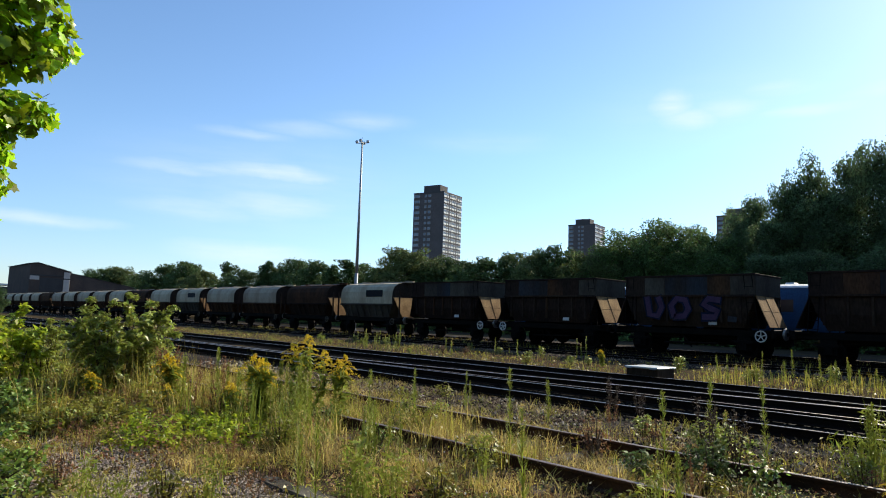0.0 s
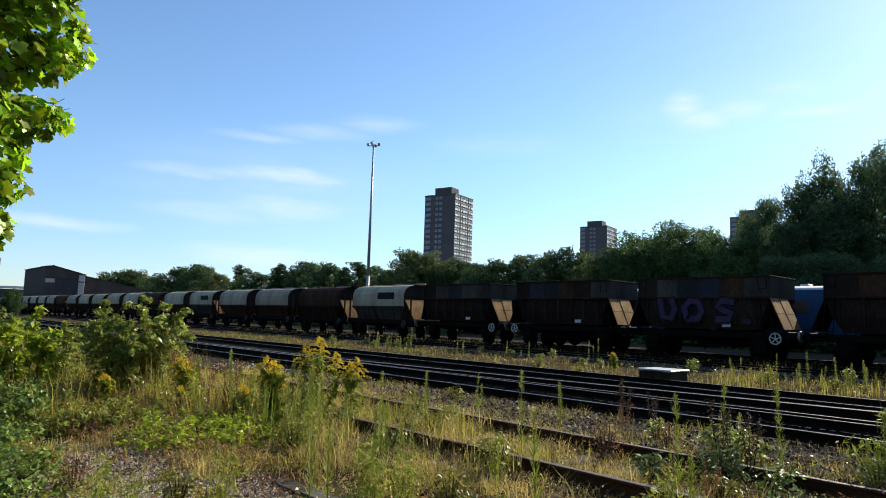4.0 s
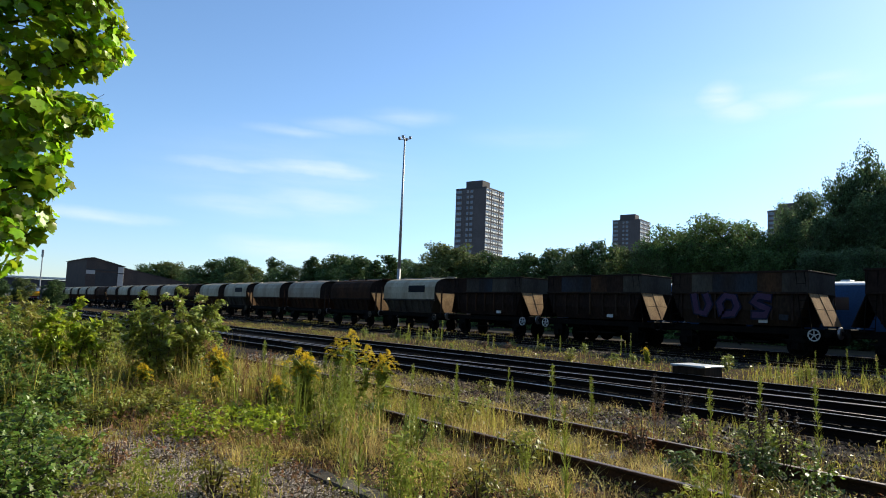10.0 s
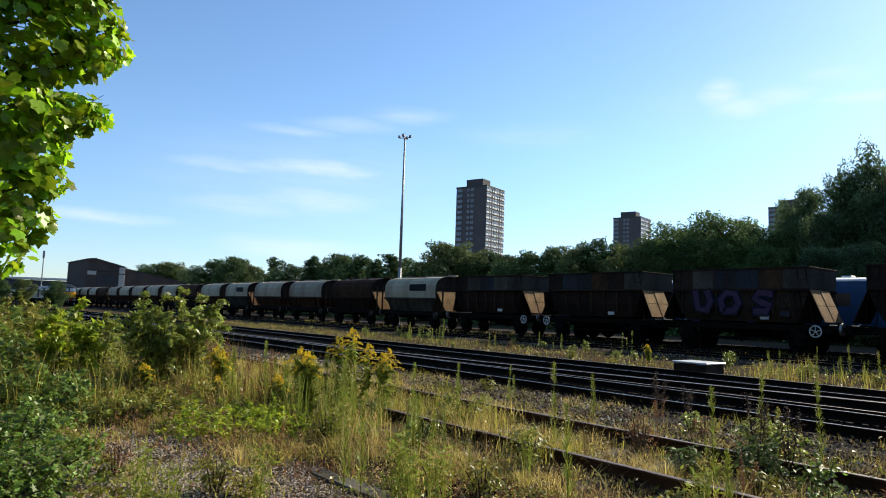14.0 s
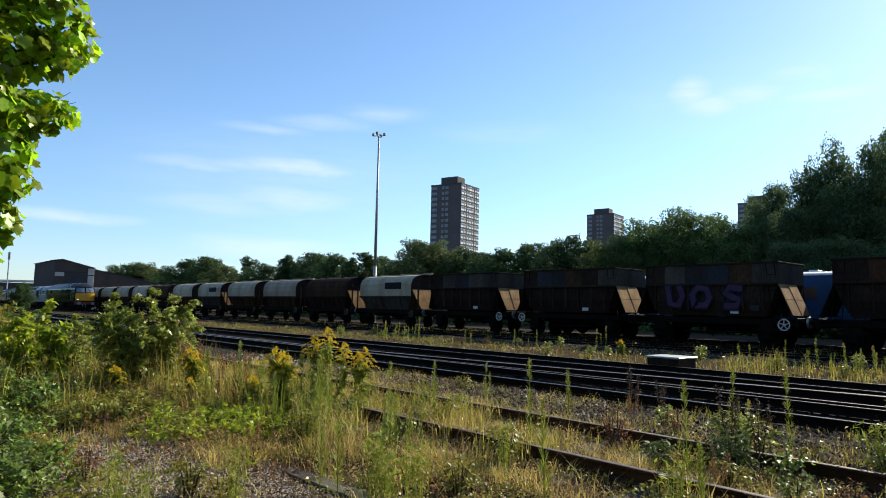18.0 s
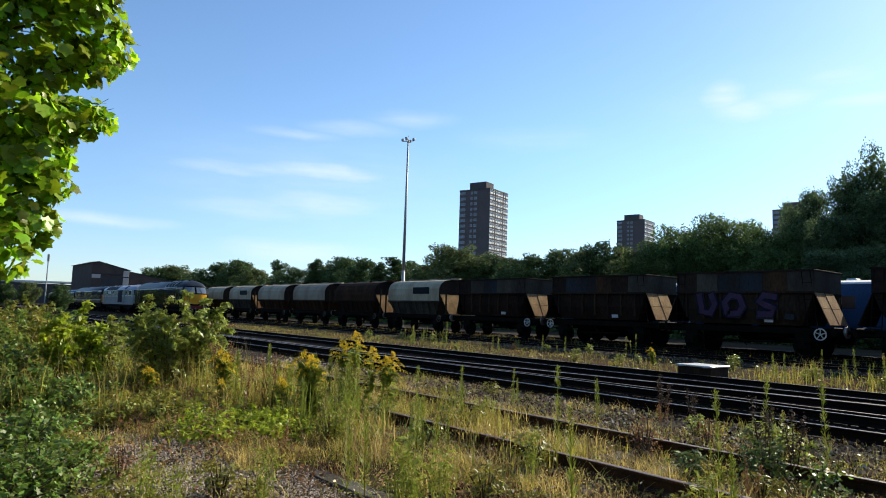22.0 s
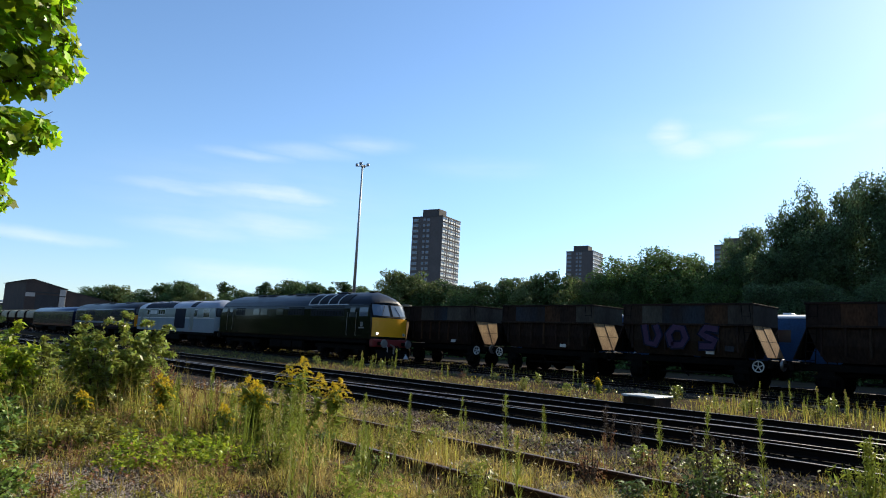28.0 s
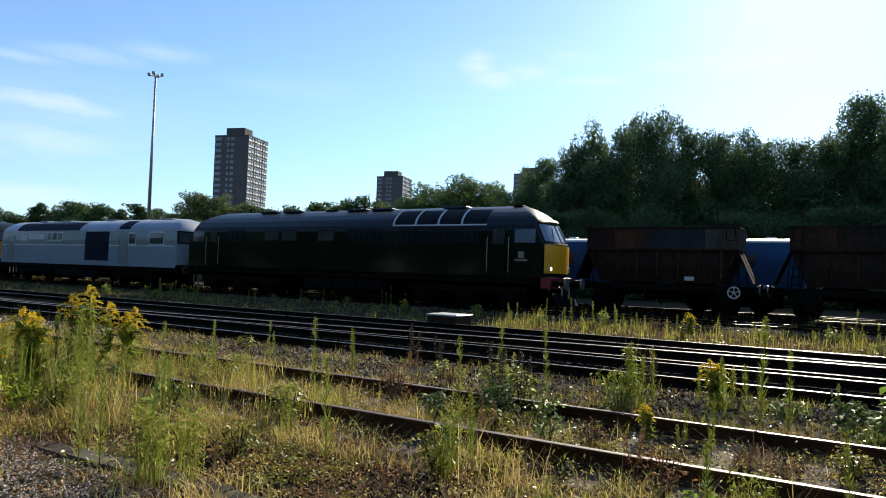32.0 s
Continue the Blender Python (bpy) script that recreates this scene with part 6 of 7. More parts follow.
leafy_bush("bushy blue-green weed between the siding rails", pose(-2.9, 6.05, 0), 0.44, 0.42, 520, 0.042, "leaf_blue", 61, 8, aspect=2.6)
leafy_bush("low blue-green leafy weed beside the siding rail", pose(-3.45, 5.75, 0), 0.26, 0.38, 340, 0.042, "leaf_blue", 62, 7, aspect=2.6)
leafy_bush("broad-leaved weeds on the ballast by the running line", pose(0.3, 7.6, 0), 0.34, 0.9, 800, 0.05, "leaf_blue", 63, 11, aspect=2.0)
leafy_bush("bramble sprays by the running line", pose(0.95, 7.8, 0), 0.75, 1.5, 700, 0.075, "leaf_deep", 30, 9, aspect=2.0)
leafy_bush("low bright leafy patch on the gravel", pose(-7.3, 3.1, 0), 0.24, 2.0, 4200, 0.042, "leaf_lime", 31, 26)
leafy_bush("low leafy weeds beside the gravel", pose(-8.9, 2.3, 0), 0.30, 1.8, 3000, 0.042, "leaf_low", 32, 26)
leafy_bush("trailing leaves at the foot of the maple", pose(-5.95, 0.85, 0), 0.40, 1.3, 2300, 0.04, "leaf_deep", 33, 24, aspect=1.8)
leafy_bush("dark trailing leaves at the foot of the maple", pose(-5.5, 0.5, 0), 0.34, 1.3, 2300, 0.038, "leaf_deep", 36, 24, aspect=1.8)
leafy_bush("bramble leaves under the maple", pose(-7.2, 0.8, 0), 0.5, 1.5, 3000, 0.045, "leaf_deep", 37, 24, aspect=1.8)


def goldenrod(seed, h, heads=3):
    """A stand of goldenrod: upright leafy stems with feathery yellow tops."""
    rng = np.random.default_rng(seed)
    t = thing("goldenrod", "tall leafy goldenrod with drooping yellow flower heads", "flowering plant", group="goldenrod stands")
    for k in range(heads):
        a = rng.uniform(0, 6.28)
        b = Vector((0.07 * math.cos(a) * k, 0.07 * math.sin(a) * k, 0))
        hh = h * (1 - 0.09 * k) * rng.uniform(0.95, 1.0)
        tip = b + Vector((rng.uniform(-0.1, 0.1), rng.uniform(-0.1, 0.1), hh))
        s = part("stem", rods((b, tip, 0.007, 0.003), n=5), M["weed"], t)
        m = 90
        f = rng.uniform(0.1, 0.86, m)
        ang = rng.uniform(0, 6.28, m)
        o = np.stack([np.cos(ang), np.sin(ang), np.full(m, -0.15)], 1)
        c = np.array(b)[None] + (np.array(tip - b))[None] * f[:, None] + o * 0.05
        part("leaves", scatter_quads("leaves", c, np.cross(o, rng.normal(size=(m, 3))) + [0, 0, 0.6], 0.085, M["weed"], rng, 5.0), None, s)
        head = []
        for j in range(13):
            ja, lev = j * 2.4 + rng.uniform(-0.3, 0.3), j / 12
            reach = 0.20 * (1 - lev) ** 0.7 * rng.uniform(0.6, 1.2) + 0.03
            f = rng.uniform(0.1, 1, 90)
            arc = np.stack([np.cos(ja) * reach * f, np.sin(ja) * reach * f, -0.24 + 0.24 * lev + 0.13 * f - 0.14 * f ** 2], 1)
            head.append(np.array(tip)[None] + arc + rng.normal(scale=0.008, size=(90, 3)))
        c = np.concatenate(head)
        part("flower_head", scatter_quads("flower_head", c, rng.normal(size=(len(c), 3)), 0.012, M["flower"], rng, 1.3), None, s, "feathery yellow flower head")
    return t


def tall_weed(seed, h):
    """A single upright fleabane stalk with many narrow leaves and a tuft of buds."""
    rng = np.random.default_rng(seed)
    t = thing("tall_weed", "upright green fleabane stalk with narrow leaves", "weed", group="tall weeds on the tracks")
    lean = Vector((rng.uniform(-0.06, 0.06) * h, rng.uniform(-0.06, 0.06) * h, h))
    part("stem", rods(((0, 0, -0.02), lean * 0.55, 0.006, 0.0045), (lean * 0.55, lean, 0.0045, 0.002), n=5), M["weed"], t)
    m = int(170 * h) + 20
    f = rng.uniform(0.06, 1.0, m)
    ang = rng.uniform(0, 6.28, m)
    reach = 0.034 * (1.15 - f) + 0.010
    o = np.stack([np.cos(ang), np.sin(ang), rng.uniform(0.7, 2.2, m)], 1)
    c = np.array(lean)[None] * f[:, None] + o * reach[:, None]
    co, fs = [], []
    for p, q, w in zip(c, o, reach):
        q = q / np.linalg.norm(q)
        sd = np.cross(q, [0, 0, 1.0])
        sd = sd / (np.linalg.norm(sd) + 1e-6)
        L = 0.026 + w * 0.7
        i = len(co)
        co += [p - q * L, p + sd * 0.0042, p + q * L, p - sd * 0.0042]
        fs.append((i, i + 1, i + 2, i + 3))
    part("leaves", from_faces("leaves", [tuple(v) for v in co], fs, M["weed"]), None, t)
    # a loose, branching top
    m = 80
    f = rng.uniform(0, 1, m)
    ang = rng.uniform(0, 6.28, m)
    sp = 0.042 * np.sin(np.pi * np.clip(f, 0.05, 0.98)) ** 0.8 * rng.uniform(0.3, 1.2, m)
    c = np.array(lean)[None] + np.stack([np.cos(ang) * sp, np.sin(ang) * sp, (f - 0.75) * 0.24], 1)
    tagged(part("bud_tuft", scatter_quads("bud_tuft", c, rng.normal(size=(m, 3)), 0.014, M["straw"] if seed % 3 == 1 else M["weed"], rng, 2.6), None, t), kind="stuff")
    return t


def rusty_stalk(seed, h, mat="seed", label="dry rust-brown dock stalk gone to seed", spread=0.16):
    rng = np.random.default_rng(seed)
    t = thing("dock_stalk", label, "weed", group="dry seed stalks")
    for k in range(3):
        a = k * 2.1
        tip = Vector((spread * math.cos(a), spread * math.sin(a), h * rng.uniform(0.75, 1)))
        st = part("stem", rods(((0, 0, 0), tip, 0.006, 0.003), n=5), M[mat], t)
        m = 120
        f = rng.uniform(0.4, 1.0, m)
        c = np.array(tip)[None] * f[:, None] + rng.normal(scale=0.022, size=(m, 3))
        tagged(part("seed_head", scatter_quads("seed_head", c, rng.normal(size=(m, 3)), 0.022, M[mat], rng, 1.3), None, st), kind="stuff")
    return t


def put(protos, spots):
    used = set()
    for k, (i, x, y, s, r) in enumerate(spots):
        m = Matrix.Translation((x, y, bump_at(x, y))) @ Matrix.Rotation(r, 4, "Z") @ Matrix.Diagonal((s, s, s, 1))
        if i in used:
            clone(protos[i], m)
        else:
            used.add(i)
            protos[i].matrix_basis = m


def plant_weeds():
    rng = random.Random(8)
    gold = [goldenrod(41, 1.10, 3), goldenrod(42, 0.90, 2), goldenrod(43, 0.62, 2)]
    put(gold, [(0, -7.75, 4.74, 1.03, 0.3), (1, -7.42, 5.03, 1.0, 1.0), (2, -8.0, 4.28, 1.42, 2.0), (2, -8.2, 3.9, 0.85, 0.4), (2, -10.4, 2.85, 0.8, 0.9), (2, -9.8, 3.8, 1.25, 2.2),
               (2, -1.05, 7.75, 0.95, 0.5), (2, -1.4, 6.05, 0.55, 1.5), (2, -9.2, 3.5, 0.7, 2.9), (2, -12.4, 18.6, 0.9, 1.9), (2, -3.2, 18.3, 1.0, 0.2)])
    dock = [rusty_stalk(51, 0.75), rusty_stalk(52, 0.8)]
    put(dock, [(0, -9.6, 4.0, 1, 0), (1, -9.9, 3.7, 1.1, 1), (1, -9.1, 4.15, 1, 2), (0, -6.0, 2.9, 0.5, 2), (1, -10.5, 3.9, 1.1, 3), (0, -8.9, 2.9, 0.6, 4), (0, -2.6, 5.2, 0.5, 2.5), (0, -1.2, 4.8, 0.55, 1.2), (0, -5.0, 7.7, 0.6, 0.7), (0, -7.0, 1.9, 0.45, 0.7)])
    dark = [rusty_stalk(53, 0.78, "dark_seed", "dark brown seed stalk standing among the rails", 0.10)]
    put(dark, [(0, -5.39, 8.31, 0.95, 0.4), (0, -3.05, 6.35, 1.05, 1.7), (0, -2.75, 6.3, 0.95, 2.9), (0, -5.0, 8.4, 0.75, 2.0), (0, -1.9, 8.2, 0.8, 0.9), (0, 0.6, 8.0, 0.9, 1.3)])
    weeds = [tall_weed(60 + k, h) for k, h in enumerate((0.95, 0.8, 0.7, 0.6, 0.5))]
    spots = []
    for x, y, s in ((-3.15, 3.75, 1.0), (-4.55, 2.75, 0.75), (-4.45, 2.85, 0.8), (-1.85, 7.1, 1.05), (-1.75, 7.2, 0.95), (-0.75, 7.4, 1.0), (-0.6, 7.1, 1.05), (-0.95, 7.3, 0.9), (-0.35, 6.9, 0.8), (-2.9, 7.4, 0.85), (-3.6, 7.5, 0.8), (-6.6, 3.9, 0.8),
                    (-6.8, 4.2, 0.85), (-7.1, 4.3, 0.9), (-6.4, 4.3, 0.7), (-7.6, 4.4, 0.9), (-7.9, 4.2, 0.85), (-8.2, 4.5, 0.9), (-6.2, 4.6, 0.8), (-2.2, 3.9, 0.6), (-1.4, 3.6, 0.5), (-0.6, 4.0, 0.7), (0.1, 4.2, 0.6), (-4.9, 3.0, 0.55)):
        spots.append((rng.randrange(5), x, y, s * rng.uniform(0.9, 1.15), rng.uniform(0, 6)))
    for _ in range(26):
        cx, cy = rng.uniform(-9.0, 2.5), rng.choice((rng.uniform(3.5, 4.8), rng.uniform(5.0, 6.2), rng.uniform(6.5, 8.4), rng.uniform(6.5, 8.4)))
        for _ in range(rng.choice((1, 1, 2, 3, 5))):
            spots.append((rng.randrange(5), cx + rng.gauss(0, 0.12), cy + rng.gauss(0, 0.10), rng.uniform(0.35, 0.95), rng.uniform(0, 6)))
    for _ in range(18):
        cx, cy = rng.uniform(-26, 5), rng.uniform(16.2, 21.2)
        for _ in range(rng.choice((1, 2, 3, 5))):
            spots.append((rng.randrange(5), cx + rng.gauss(0, 0.3), cy + rng.gauss(0, 0.2), rng.uniform(0.5, 1.15), rng.uniform(0, 6)))
    for _ in range(34):
        spots.append((rng.randrange(5), rng.triangular(-8.4, -2.5, -7.2), rng.uniform(16.4, 20.4), rng.uniform(0.3, 0.95), rng.uniform(0, 6)))
    for _ in range(26):
        spots.append((rng.randrange(5), rng.uniform(-24, -8), rng.uniform(1.0, 4.6), rng.uniform(0.7, 1.2), rng.uniform(0, 6)))
    for _ in range(26):
        spots.append((rng.randrange(5), rng.uniform(-8.8, -6.9), rng.uniform(3.7, 4.8), rng.uniform(0.55, 0.95), rng.uniform(0, 6)))
    put(weeds, spots)


plant_weeds()


def grass_patch(name, label, n, x0, x1, y0, y1, h, lean, width, mat, seed, thresh, freq=0.7, avoid=()):
    """Grass over a stretch of ground, thicker where a slow noise is high; clear of the rails."""
    rng = np.random.default_rng(seed)
    pts, hs = [], []
    xs, ys, pick = rng.uniform(x0, x1, n), rng.uniform(y0, y1, n), rng.uniform(0, 1, n)
    for x, y, u in zip(xs, ys, pick):
        v = noise.noise(Vector((x * freq, y * freq, seed))) * 0.5 + noise.noise(Vector((x * freq * 3.1, y * freq * 3.1, seed + 9))) * 0.35
        if u > (v - thresh) * 2.2:
            continue
        if any(a < x < b and c < y < d and u > 0.04 for a, b, c, d in avoid):
            continue
        pts.append((x, y, bump_at(x, y) - 0.012))
        u2 = 0.5 + 0.9 * noise.noise(Vector((x * 2.3, y * 2.3, seed + 20)))
        hs.append(h * (0.65 + 0.7 * max(0.0, v + 0.3)) * (0.35 + 1.2 * max(0.0, u2)))
    me = blades(name, pts, hs, np.full(len(pts), lean), np.full(len(pts), width), M[mat], rng)
    tagged(new(name, me), label, "grass", kind="stuff")


GRAVEL = (-7.3, -3.0, 0.7, 2.75)
ASH = (-4.2, -1.9, 3.05, 3.95)
BARE = (-1.6, 3.5, 5.0, 6.35)
RAILS = [(-100, 50, y - 0.06, y + 0.06) for y in (NEAR_Y - 0.75, NEAR_Y + 0.75)]
KERB = (-5.6, -3.0, 2.86, 2.98)
SIDE = [(-100, 50, y - 0.18, y - 0.06) for y in (NEAR_Y - 0.75, NEAR_Y + 0.75)]
grass_patch("dry_grass", "short matted straw-coloured grass over the yard", 95000, -13, 3.5, 2.4, 7.2, 0.15, 1.7, 0.0034, "straw", 1, -0.16, 0.9, [ASH, BARE, KERB, *RAILS, *SIDE])
grass_patch("tall_dry_grass", "pale feathery grass beside the siding", 9000, -10.5, 1, 3.2, 4.7, 0.36, 0.9, 0.0030, "straw", 2, 0.05, 1.2, [ASH, BARE, KERB, *RAILS, *SIDE])
grass_patch("green_grass", "green grass and shoots among the dry grass", 48000, -15, 3.5, 1.2, 7.4, 0.15, 1.1, 0.0042, "grass", 3, -0.08, 1.1, [GRAVEL, ASH, BARE, KERB, *RAILS, *SIDE])
grass_patch("green_shoots", "clumps of upright green shoots by the goldenrod", 1000, -9.2, -6.0, 3.4, 4.7, 0.55, 0.3, 0.0052, "weed", 20, -0.05, 1.4, [KERB])
grass_patch("thatch", "brown dead grass lying under the fresh growth", 56000, -13, 3.5, 2.6, 7.4, 0.09, 2.6, 0.0028, "seed", 21, -0.1, 1.0, [*RAILS])
grass_patch("rank_grass", "rank tall grass in the thicket", 26000, -34, -8.5, -0.5, 5.0, 0.62, 0.5, 0.0045, "grass", 4, -0.15, 0.6, [KERB])
grass_patch("verge_grass", "dry grass strip in front of the departure line", 15000, -62, 14, 15.8, 21.3, 0.15, 1.2, 0.005, "straw", 5, 0.0, 0.8)
grass_patch("verge_lush", "tall yellow-green grass clumps in front of the departure line", 9000, -8.6, 4.5, 15.9, 20.6, 0.34, 0.5, 0.006, "grass", 45, -0.02, 0.9)
grass_patch("verge_weeds", "green weeds in the strip between the lines", 24000, -62, 14, 15.9, 21.8, 0.2, 0.9, 0.006, "grass", 6, 0.02, 0.8)
grass_patch("verge_thatch", "brown dead growth in the strip between the lines", 26000, -62, 14, 15.6, 22.2, 0.10, 1.8, 0.008, "seed", 24, -0.1, 0.7)
grass_patch("far_verge", "weeds along the wagons' siding", 16000, -60, 14, 25.2, 30.6, 0.26, 0.7, 0.009, "grass", 7, -0.02, 0.7)
grass_patch("far_straw", "dry grass under the stabled wagons", 16000, -60, 14, 25.6, 30.8, 0.18, 1.0, 0.009, "straw", 28, 0.0, 0.7)
grass_patch("siding_straw", "straw-coloured grass grown over the disused siding", 22000, -17, -4.6, 4.6, 6.7, 0.24, 1.0, 0.0036, "straw", 41, -0.05, 0.8)
grass_patch("siding_green", "green grass and stems grown over the disused siding", 16000, -17, -4.2, 4.6, 6.7, 0.26, 0.6, 0.0042, "grass", 43, -0.02, 0.9)
grass_patch("ballast_grass", "thin dry grass growing through the ballast", 20000, -14, 3.5, 6.9, 8.7, 0.14, 1.2, 0.0026, "straw", 37, -0.04, 1.0)
grass_patch("ballast_shoots", "green shoots growing through the ballast", 30000, -14, 3.5, 6.6, 8.8, 0.16, 0.8, 0.0032, "grass", 39, 0.0, 1.3)
grass_patch("gravel_sprouts", "sparse sprouts in the gravel", 8000, -8, -2.5, 0.7, 2.8, 0.10, 1.2, 0.0026, "grass", 12, 0.0, 1.6)
grass_patch("gravel_straw", "dead grass strewn over the gravel", 14000, -8, -2.5, 0.7, 2.8, 0.07, 2.5, 0.0022, "straw", 13, 0.02, 1.5)


grass_patch("yard_grass", "thin green grass on the open yard ground", 46000, -9, 7, -6.0, 2.6, 0.13, 1.3, 0.0026, "grass", 30, -0.06, 0.8, [GRAVEL])
grass_patch("yard_straw", "dry straw-coloured grass on the open yard ground", 46000, -9, 7, -6.0, 2.6, 0.11, 1.8, 0.0024, "straw", 32, -0.1, 0.7, [GRAVEL])


def small_weeds():
    """Knee-high leafy weeds of a few kinds, dotted over the tracks and the verge."""
    rng = random.Random(31)
    kinds = []
    for k, (h, w, n, leaf, mat, asp) in enumerate(((0.34, 0.34, 260, 0.038, "leaf_low", 2.4), (0.26, 0.40, 320, 0.034, "leaf_deep", 1.9), (0.44, 0.30, 260, 0.04, "leaf_bush", 3.0), (0.22, 0.36, 300, 0.03, "grass", 2.6), (0.38, 0.26, 240, 0.026, "seed", 2.0))):
        b = leafy_bush(("small leafy weed growing between the rails", "dark low weed with broad leaves", "grey-green bushy weed among the stones", "pale low weed in dry grass", "reddish dry weed gone to seed")[k], Matrix.Identity(4), h, w, n, leaf, mat, 90 + k, 7, name="weed", aspect=asp)
        kinds.append(tagged(b, b["label"] if "label" in b else "small leafy weed", "weed", "small weeds"))
    spots = []
    for _ in range(62):
        y = rng.choice((rng.uniform(3.2, 4.75), rng.uniform(5.1, 6.2), rng.uniform(6.6, 8.6)))
        spots.append((rng.choice((0, 0, 1, 2, 3, 4)), rng.uniform(-10.5, 3), y, rng.uniform(0.55, 1.25), rng.uniform(0, 6)))
    for _ in range(44):
        spots.append((rng.choice((0, 2, 2, 3, 4)), rng.uniform(-30, 5), rng.uniform(16, 21.4), rng.uniform(0.6, 1.25), rng.uniform(0, 6)))
    for _ in range(16):
        spots.append((rng.choice((0, 1, 3, 4)), rng.uniform(-9, -4.8), rng.uniform(1.2, 3.3), rng.uniform(0.5, 0.9), rng.uniform(0, 6)))
    put(kinds, spots)


small_weeds()


def grass_tuft(seed, h, n, spread):
    """A loose tuft of upright green shoots."""
    rng = np.random.default_rng(seed)
    t = thing("grass_tuft", "loose tuft of upright bright green shoots", "grass", group="green shoots by the edging")
    base = np.concatenate([rng.normal(scale=spread, size=(n, 2)), np.zeros((n, 1))], 1)
    part("tuft", blades("tuft", base, np.full(n, h), np.full(n, 0.28), np.full(n, 0.0032), M["weed"], rng), None, t)
    m = n * 7
    k = rng.integers(0, n, m)
    f = rng.uniform(0.25, 1.0, m)
    c = base[k] + np.stack([rng.normal(scale=0.03, size=m), rng.normal(scale=0.03, size=m), f * h], 1)
    part("leaves", scatter_quads("leaves", c, rng.normal(size=(m, 3)) + [0, 0, 0.3], 0.03, M["weed"], rng, 4.0), None, t)
    return t


put([grass_tuft(81, 0.55, 22, 0.05), grass_tuft(82, 0.42, 34, 0.09)],
    [(0, -4.95, 1.35, 0.8, 0), (1, -4.75, 1.5, 0.7, 1), (0, -4.42, 2.0, 0.85, 2), (0, -3.75, 2.75, 1.05, 3), (1, -3.85, 2.85, 1.0, 4), (0, -3.62, 2.95, 0.9, 5), (1, -6.2, 3.6, 0.8, 1), (0, -6.5, 3.9, 0.9, 2),
     (1, -7.0, 4.1, 0.8, 3), (0, -7.3, 4.35, 0.95, 0.5), (1, -1.95, 7.0, 1.1, 2), (0, -1.8, 7.1, 1.3, 3), (0, -2.3, 4.0, 0.9, 1), (1, -0.4, 4.3, 0.7, 2), (0, -4.1, 4.3, 0.8, 0.3)])


def low_weeds(name, label, n, x0, x1, y0, y1, top, leaf, mat, seed, thresh, avoid=()):
    rng = np.random.default_rng(seed)
    pts = []
    for x, y, u in zip(rng.uniform(x0, x1, n), rng.uniform(y0, y1, n), rng.uniform(0, 1, n)):
        v = noise.noise(Vector((x * 0.9, y * 0.9, seed))) * 0.5 + noise.noise(Vector((x * 3.2, y * 3.2, seed + 4))) * 0.4
        if v < thresh or any(a < x < b and c < y < d for a, b, c, d in avoid):
            continue
        pts.append((x, y, 0.01 + bump_at(x, y) + u * top * (0.4 + v)))
    p = np.array(pts)
    me = scatter_quads(name, p, rng.normal(scale=0.6, size=p.shape) + [0, 0, 0.9], leaf, M[mat], rng, 2.0)
    tagged(new(name, me), label, "weeds", kind="stuff")


low_weeds("dry_leaf_litter", "dry yellow leaves and seed husks in the grass", 42000, -11, 3.5, 2.9, 7.2, 0.16, 0.016, "straw", 25, -0.12, [KERB, *RAILS])
low_weeds("creeping_weeds", "small creeping green weeds in the grass", 26000, -11, 3.5, 2.9, 7.4, 0.10, 0.02, "grass", 26, 0.02, [KERB, *RAILS])
low_weeds("verge_leaves", "low green weeds in the strip between the lines", 16000, -50, 10, 15.8, 21.6, 0.16, 0.05, "leaf_low", 27, 0.05)
low_weeds("ballast_weeds", "small green weeds creeping over the ballast", 26000, -13, 3.5, 6.9, 8.8, 0.12, 0.024, "leaf_low", 33, 0.06)
low_weeds("ballast_litter", "brown dead stalks and leaves on the ballast", 26000, -13, 3.5, 6.9, 8.8, 0.08, 0.024, "seed", 34, 0.0)
low_weeds("cinder_weeds", "small weeds and dead leaves over the cinders", 9000, -4.6, -0.5, 2.95, 4.1, 0.07, 0.022, "leaf_low", 35, -0.05, [KERB])
low_weeds("cinder_litter", "reddish dead leaves over the cinders", 6000, -4.6, -0.5, 2.95, 4.1, 0.05, 0.022, "seed", 36, -0.05, [KERB])
low_weeds("low_weeds", "low leafy weeds spreading over the ground", 34000, -14, 3, 1.0, 8.2, 0.14, 0.03, "leaf_low", 14, 0.0, [GRAVEL, ASH, KERB, *RAILS])
low_weeds("thicket_weeds", "dense dark weeds under the bushes", 52000, -30, -8.2, -1.0, 4.8, 0.5, 0.05, "leaf_low", 15, -0.2)
low_weeds("maple_foot_weeds", "green leaves under the maple", 6000, -9, -4.4, -0.6, 1.5, 0.2, 0.04, "leaf_low", 16, 0.0)
low_weeds("bank_undergrowth", "dark undergrowth at the foot of the trees", 22000, -110, 30, 48, 58, 1.8, 0.3, "leaf_wood", 22, -0.3)
low_weeds("white_flowers", "tiny white daisies between the rails", 900, -8, 3, 3.4, 8.2, 0.3, 0.022, "daisy", 17, 0.12, [KERB])
low_weeds("yellow_flowers", "small yellow ragwort flowers in the verge", 700, -20, 4, 16.5, 21.0, 0.7, 0.05, "flower", 18, 0.16)
low_weeds("thicket_litter", "brown dead stems and leaves among the weeds", 12000, -16, -6, 0.8, 4.6, 0.35, 0.035, "seed", 29, 0.02)
low_weeds("dead_leaves", "brown dead leaves and stems on the gravel", 5200, -9, 3, 0.8, 4.6, 0.05, 0.035, "seed", 19, -0.05)


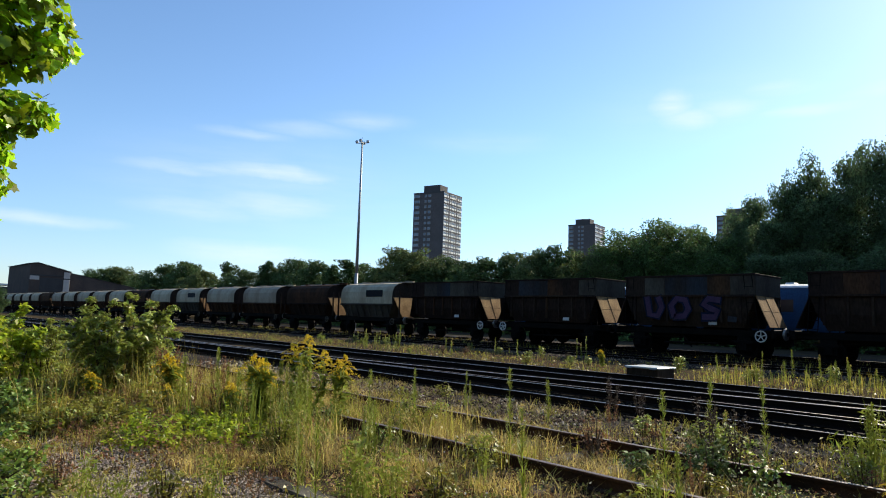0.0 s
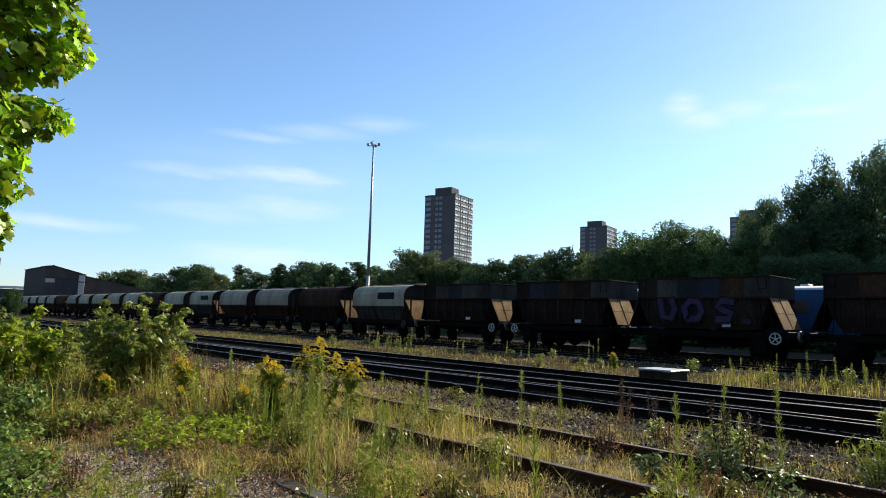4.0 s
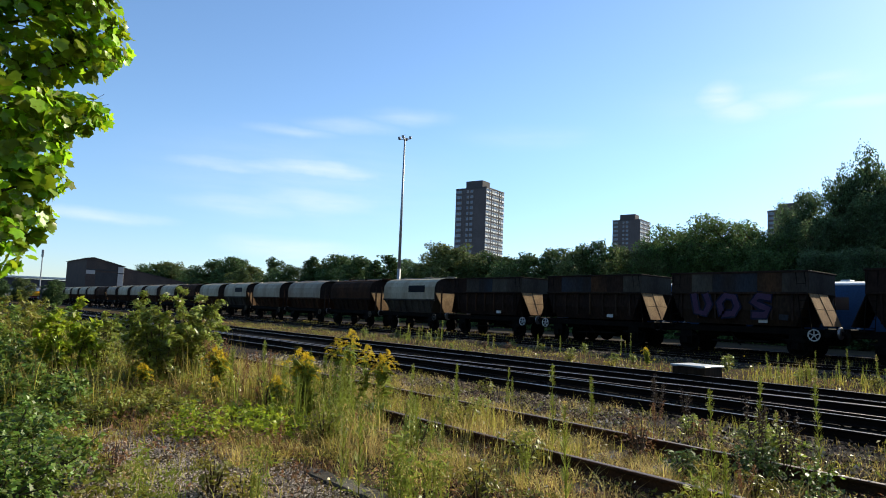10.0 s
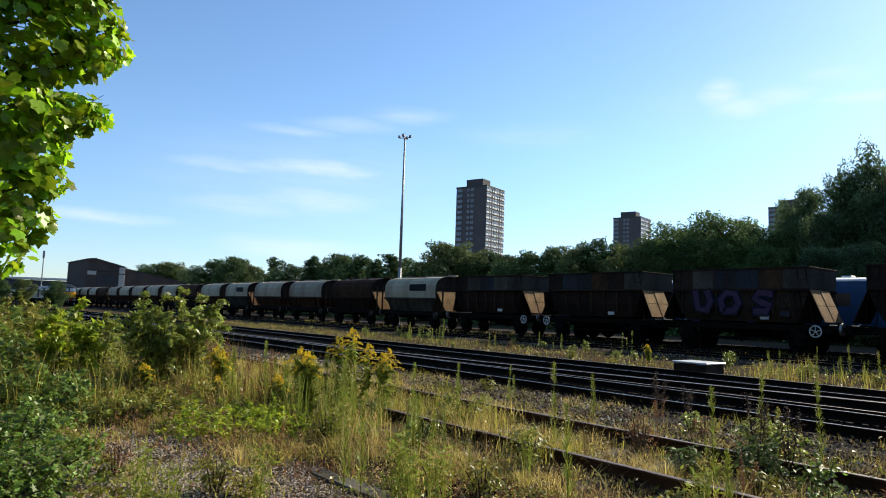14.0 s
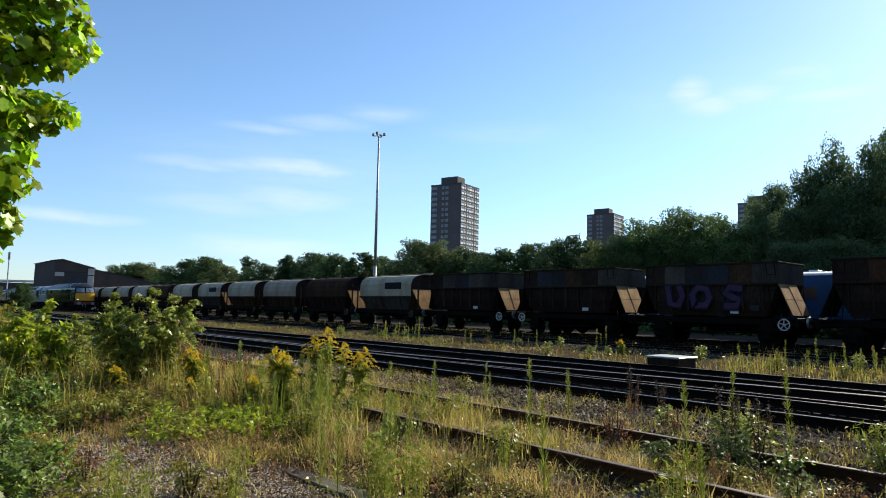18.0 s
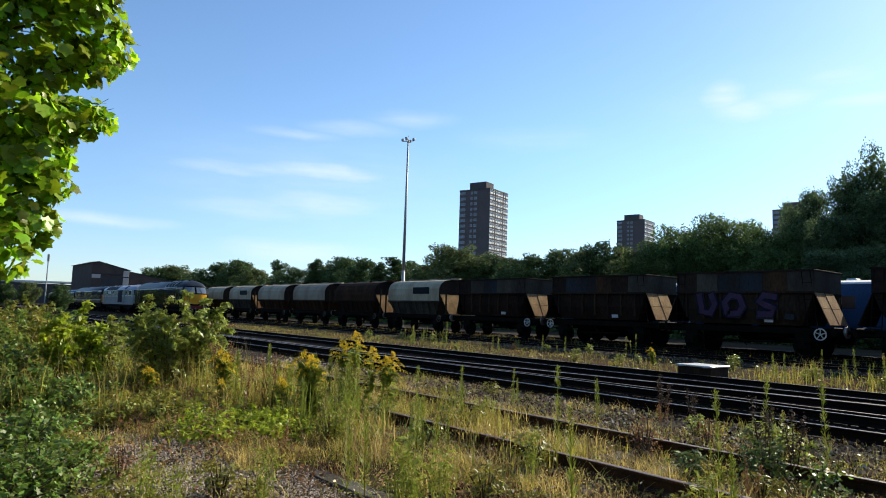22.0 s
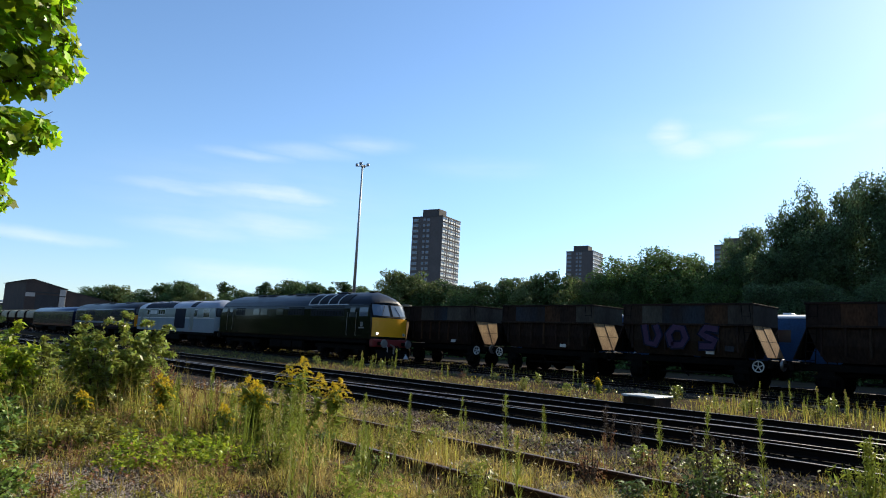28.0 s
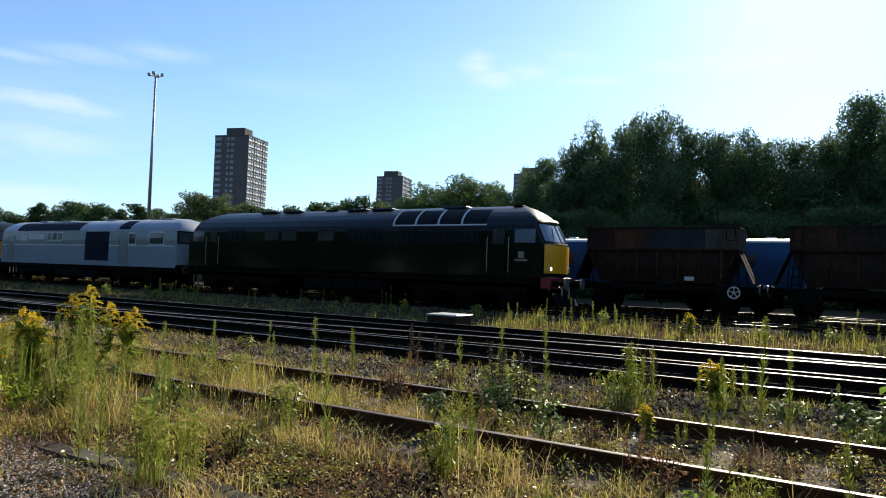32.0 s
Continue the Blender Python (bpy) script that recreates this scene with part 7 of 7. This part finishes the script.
def pebbles(name, label, n, x0, x1, y0, y1, size, mat, seed, z=0.0):
    """Loose stones: low irregular octahedra joined as one mesh."""
    rng = np.random.default_rng(seed)
    base = np.array([(1, 0, 0), (-1, 0, 0), (0, 1, 0), (0, -1, 0), (0, 0, 0.8), (0, 0, -0.5)], float)
    tri = [(0, 2, 4), (2, 1, 4), (1, 3, 4), (3, 0, 4), (2, 0, 5), (1, 2, 5), (3, 1, 5), (0, 3, 5)]
    xs, ys = rng.uniform(x0, x1, n), rng.uniform(y0, y1, n)
    # the spread thins out towards its edges
    inside = np.minimum(np.minimum(xs - x0, x1 - xs), np.minimum(ys - y0, y1 - ys)) > rng.uniform(-0.15, 0.5, n) * min(1.0, 0.5 * (y1 - y0))
    xs, ys = xs[inside], ys[inside]
    n = len(xs)
    s = size * rng.uniform(0.4, 1.3, n)
    a = rng.uniform(0, 6.28, n)
    v = base[None] * (1 + rng.normal(scale=0.28, size=(n, 6, 3)))
    ca, sa = np.cos(a)[:, None], np.sin(a)[:, None]
    co = np.stack([(v[..., 0] * ca - v[..., 1] * sa) * s[:, None] + xs[:, None], (v[..., 0] * sa + v[..., 1] * ca) * s[:, None] + ys[:, None],
                   v[..., 2] * s[:, None] + np.array([bump_at(x, y) for x, y in zip(xs, ys)])[:, None] + z], 2).reshape(-1, 3)
    fs = (np.array(tri)[None] + np.arange(n)[:, None, None] * 6).reshape(-1, 3)
    tagged(new(name, from_faces(name, co.tolist(), fs.tolist(), M[mat])), label, "stones", kind="stuff")


pebbles("pale_gravel", "pale stone chips scattered in the gravel", 3600, -8.6, -2.6, 0.6, 3.2, 0.012, "gravel_pale", 77)
pebbles("gravel", "loose grey-brown gravel beside the edging", 34000, -8.2, -2.6, 0.6, 2.9, 0.010, "gravel_stone", 71)
pebbles("ash", "dark cinders and stones on the path", 6000, -4.4, 1.5, 2.9, 4.2, 0.014, "darkstone", 72)
pebbles("ballast_stones", "dusty ballast stones beside the running line", 20000, -13, 4, 6.8, 8.9, 0.028, "stone", 73, 0.055)
pebbles("dark_chips", "dark stones among the dusty ballast", 5000, -13, 4, 6.8, 9.0, 0.030, "darkstone", 79, 0.055)
pebbles("pale_ballast", "pale stones among the ballast", 1500, -18, 5, 6.7, 8.7, 0.035, "gravel_pale", 78, 0.055)
pebbles("siding_stones", "stones in the siding", 4500, -10, 3.5, 4.6, 6.6, 0.028, "stone", 74)
# these stones' near-black also holds painted shade
pebbles("dark_ballast_stones", "oily ballast stones with shade darkened into their colour", 14000, -24, 8, 8.9, 14.9, 0.036, "darkstone", 75, 0.0)
pebbles("verge_stones", "stones along the departure line", 6000, -30, 8, 21.4, 25.4, 0.045, "stone", 76, 0.05)


def edging():
    t = thing("kerb_edging", "row of worn concrete edging slabs sunk in grass", "kerb", kind="structure")
    rng = random.Random(4)
    x = -5.38
    while x < -2.9:
        L = rng.uniform(0.42, 0.62)
        z = max(bump_at(x + q * L, 2.92) for q in (0, 0.5, 1))
        part("slab", boxes((x, x + L - 0.012, -0.10, 0.10, -0.08, 0.028), bevel=0.014), M["concrete"], t, at=pose(0, 2.92 + rng.uniform(-0.012, 0.012), z - 0.022 + rng.uniform(-0.006, 0.008), rng.uniform(-2, 2), 0, rng.uniform(-0.2, 0.2)))
        x += L


edging()


def litter():
    rng = np.random.default_rng(3)
    t = thing("rubbish_bag", "crumpled black plastic bag lying on the ground", "rubbish bag", pose(-5.75, 0.95, 0.0))
    bm = bmesh.new()
    bmesh.ops.create_icosphere(bm, subdivisions=3, radius=0.16)
    for v in bm.verts:
        v.co.z = max(-0.02, v.co.z * 0.55)
        v.co += Vector(rng.normal(scale=0.012, size=3)) + v.co.normalized() * 0.05 * noise.noise(v.co * 9)
    part("bag", bm, M["litter"], t)


litter()

def motions():
    walk(LOCO, [(t, pose(x, LOCO_Y, RAIL_TOP)) for t, x in RUN])
    for follower, gap in FOLLOWERS:
        walk(follower, [(t, pose(x - gap, LOCO_Y, RAIL_TOP)) for t, x in RUN])


motions()
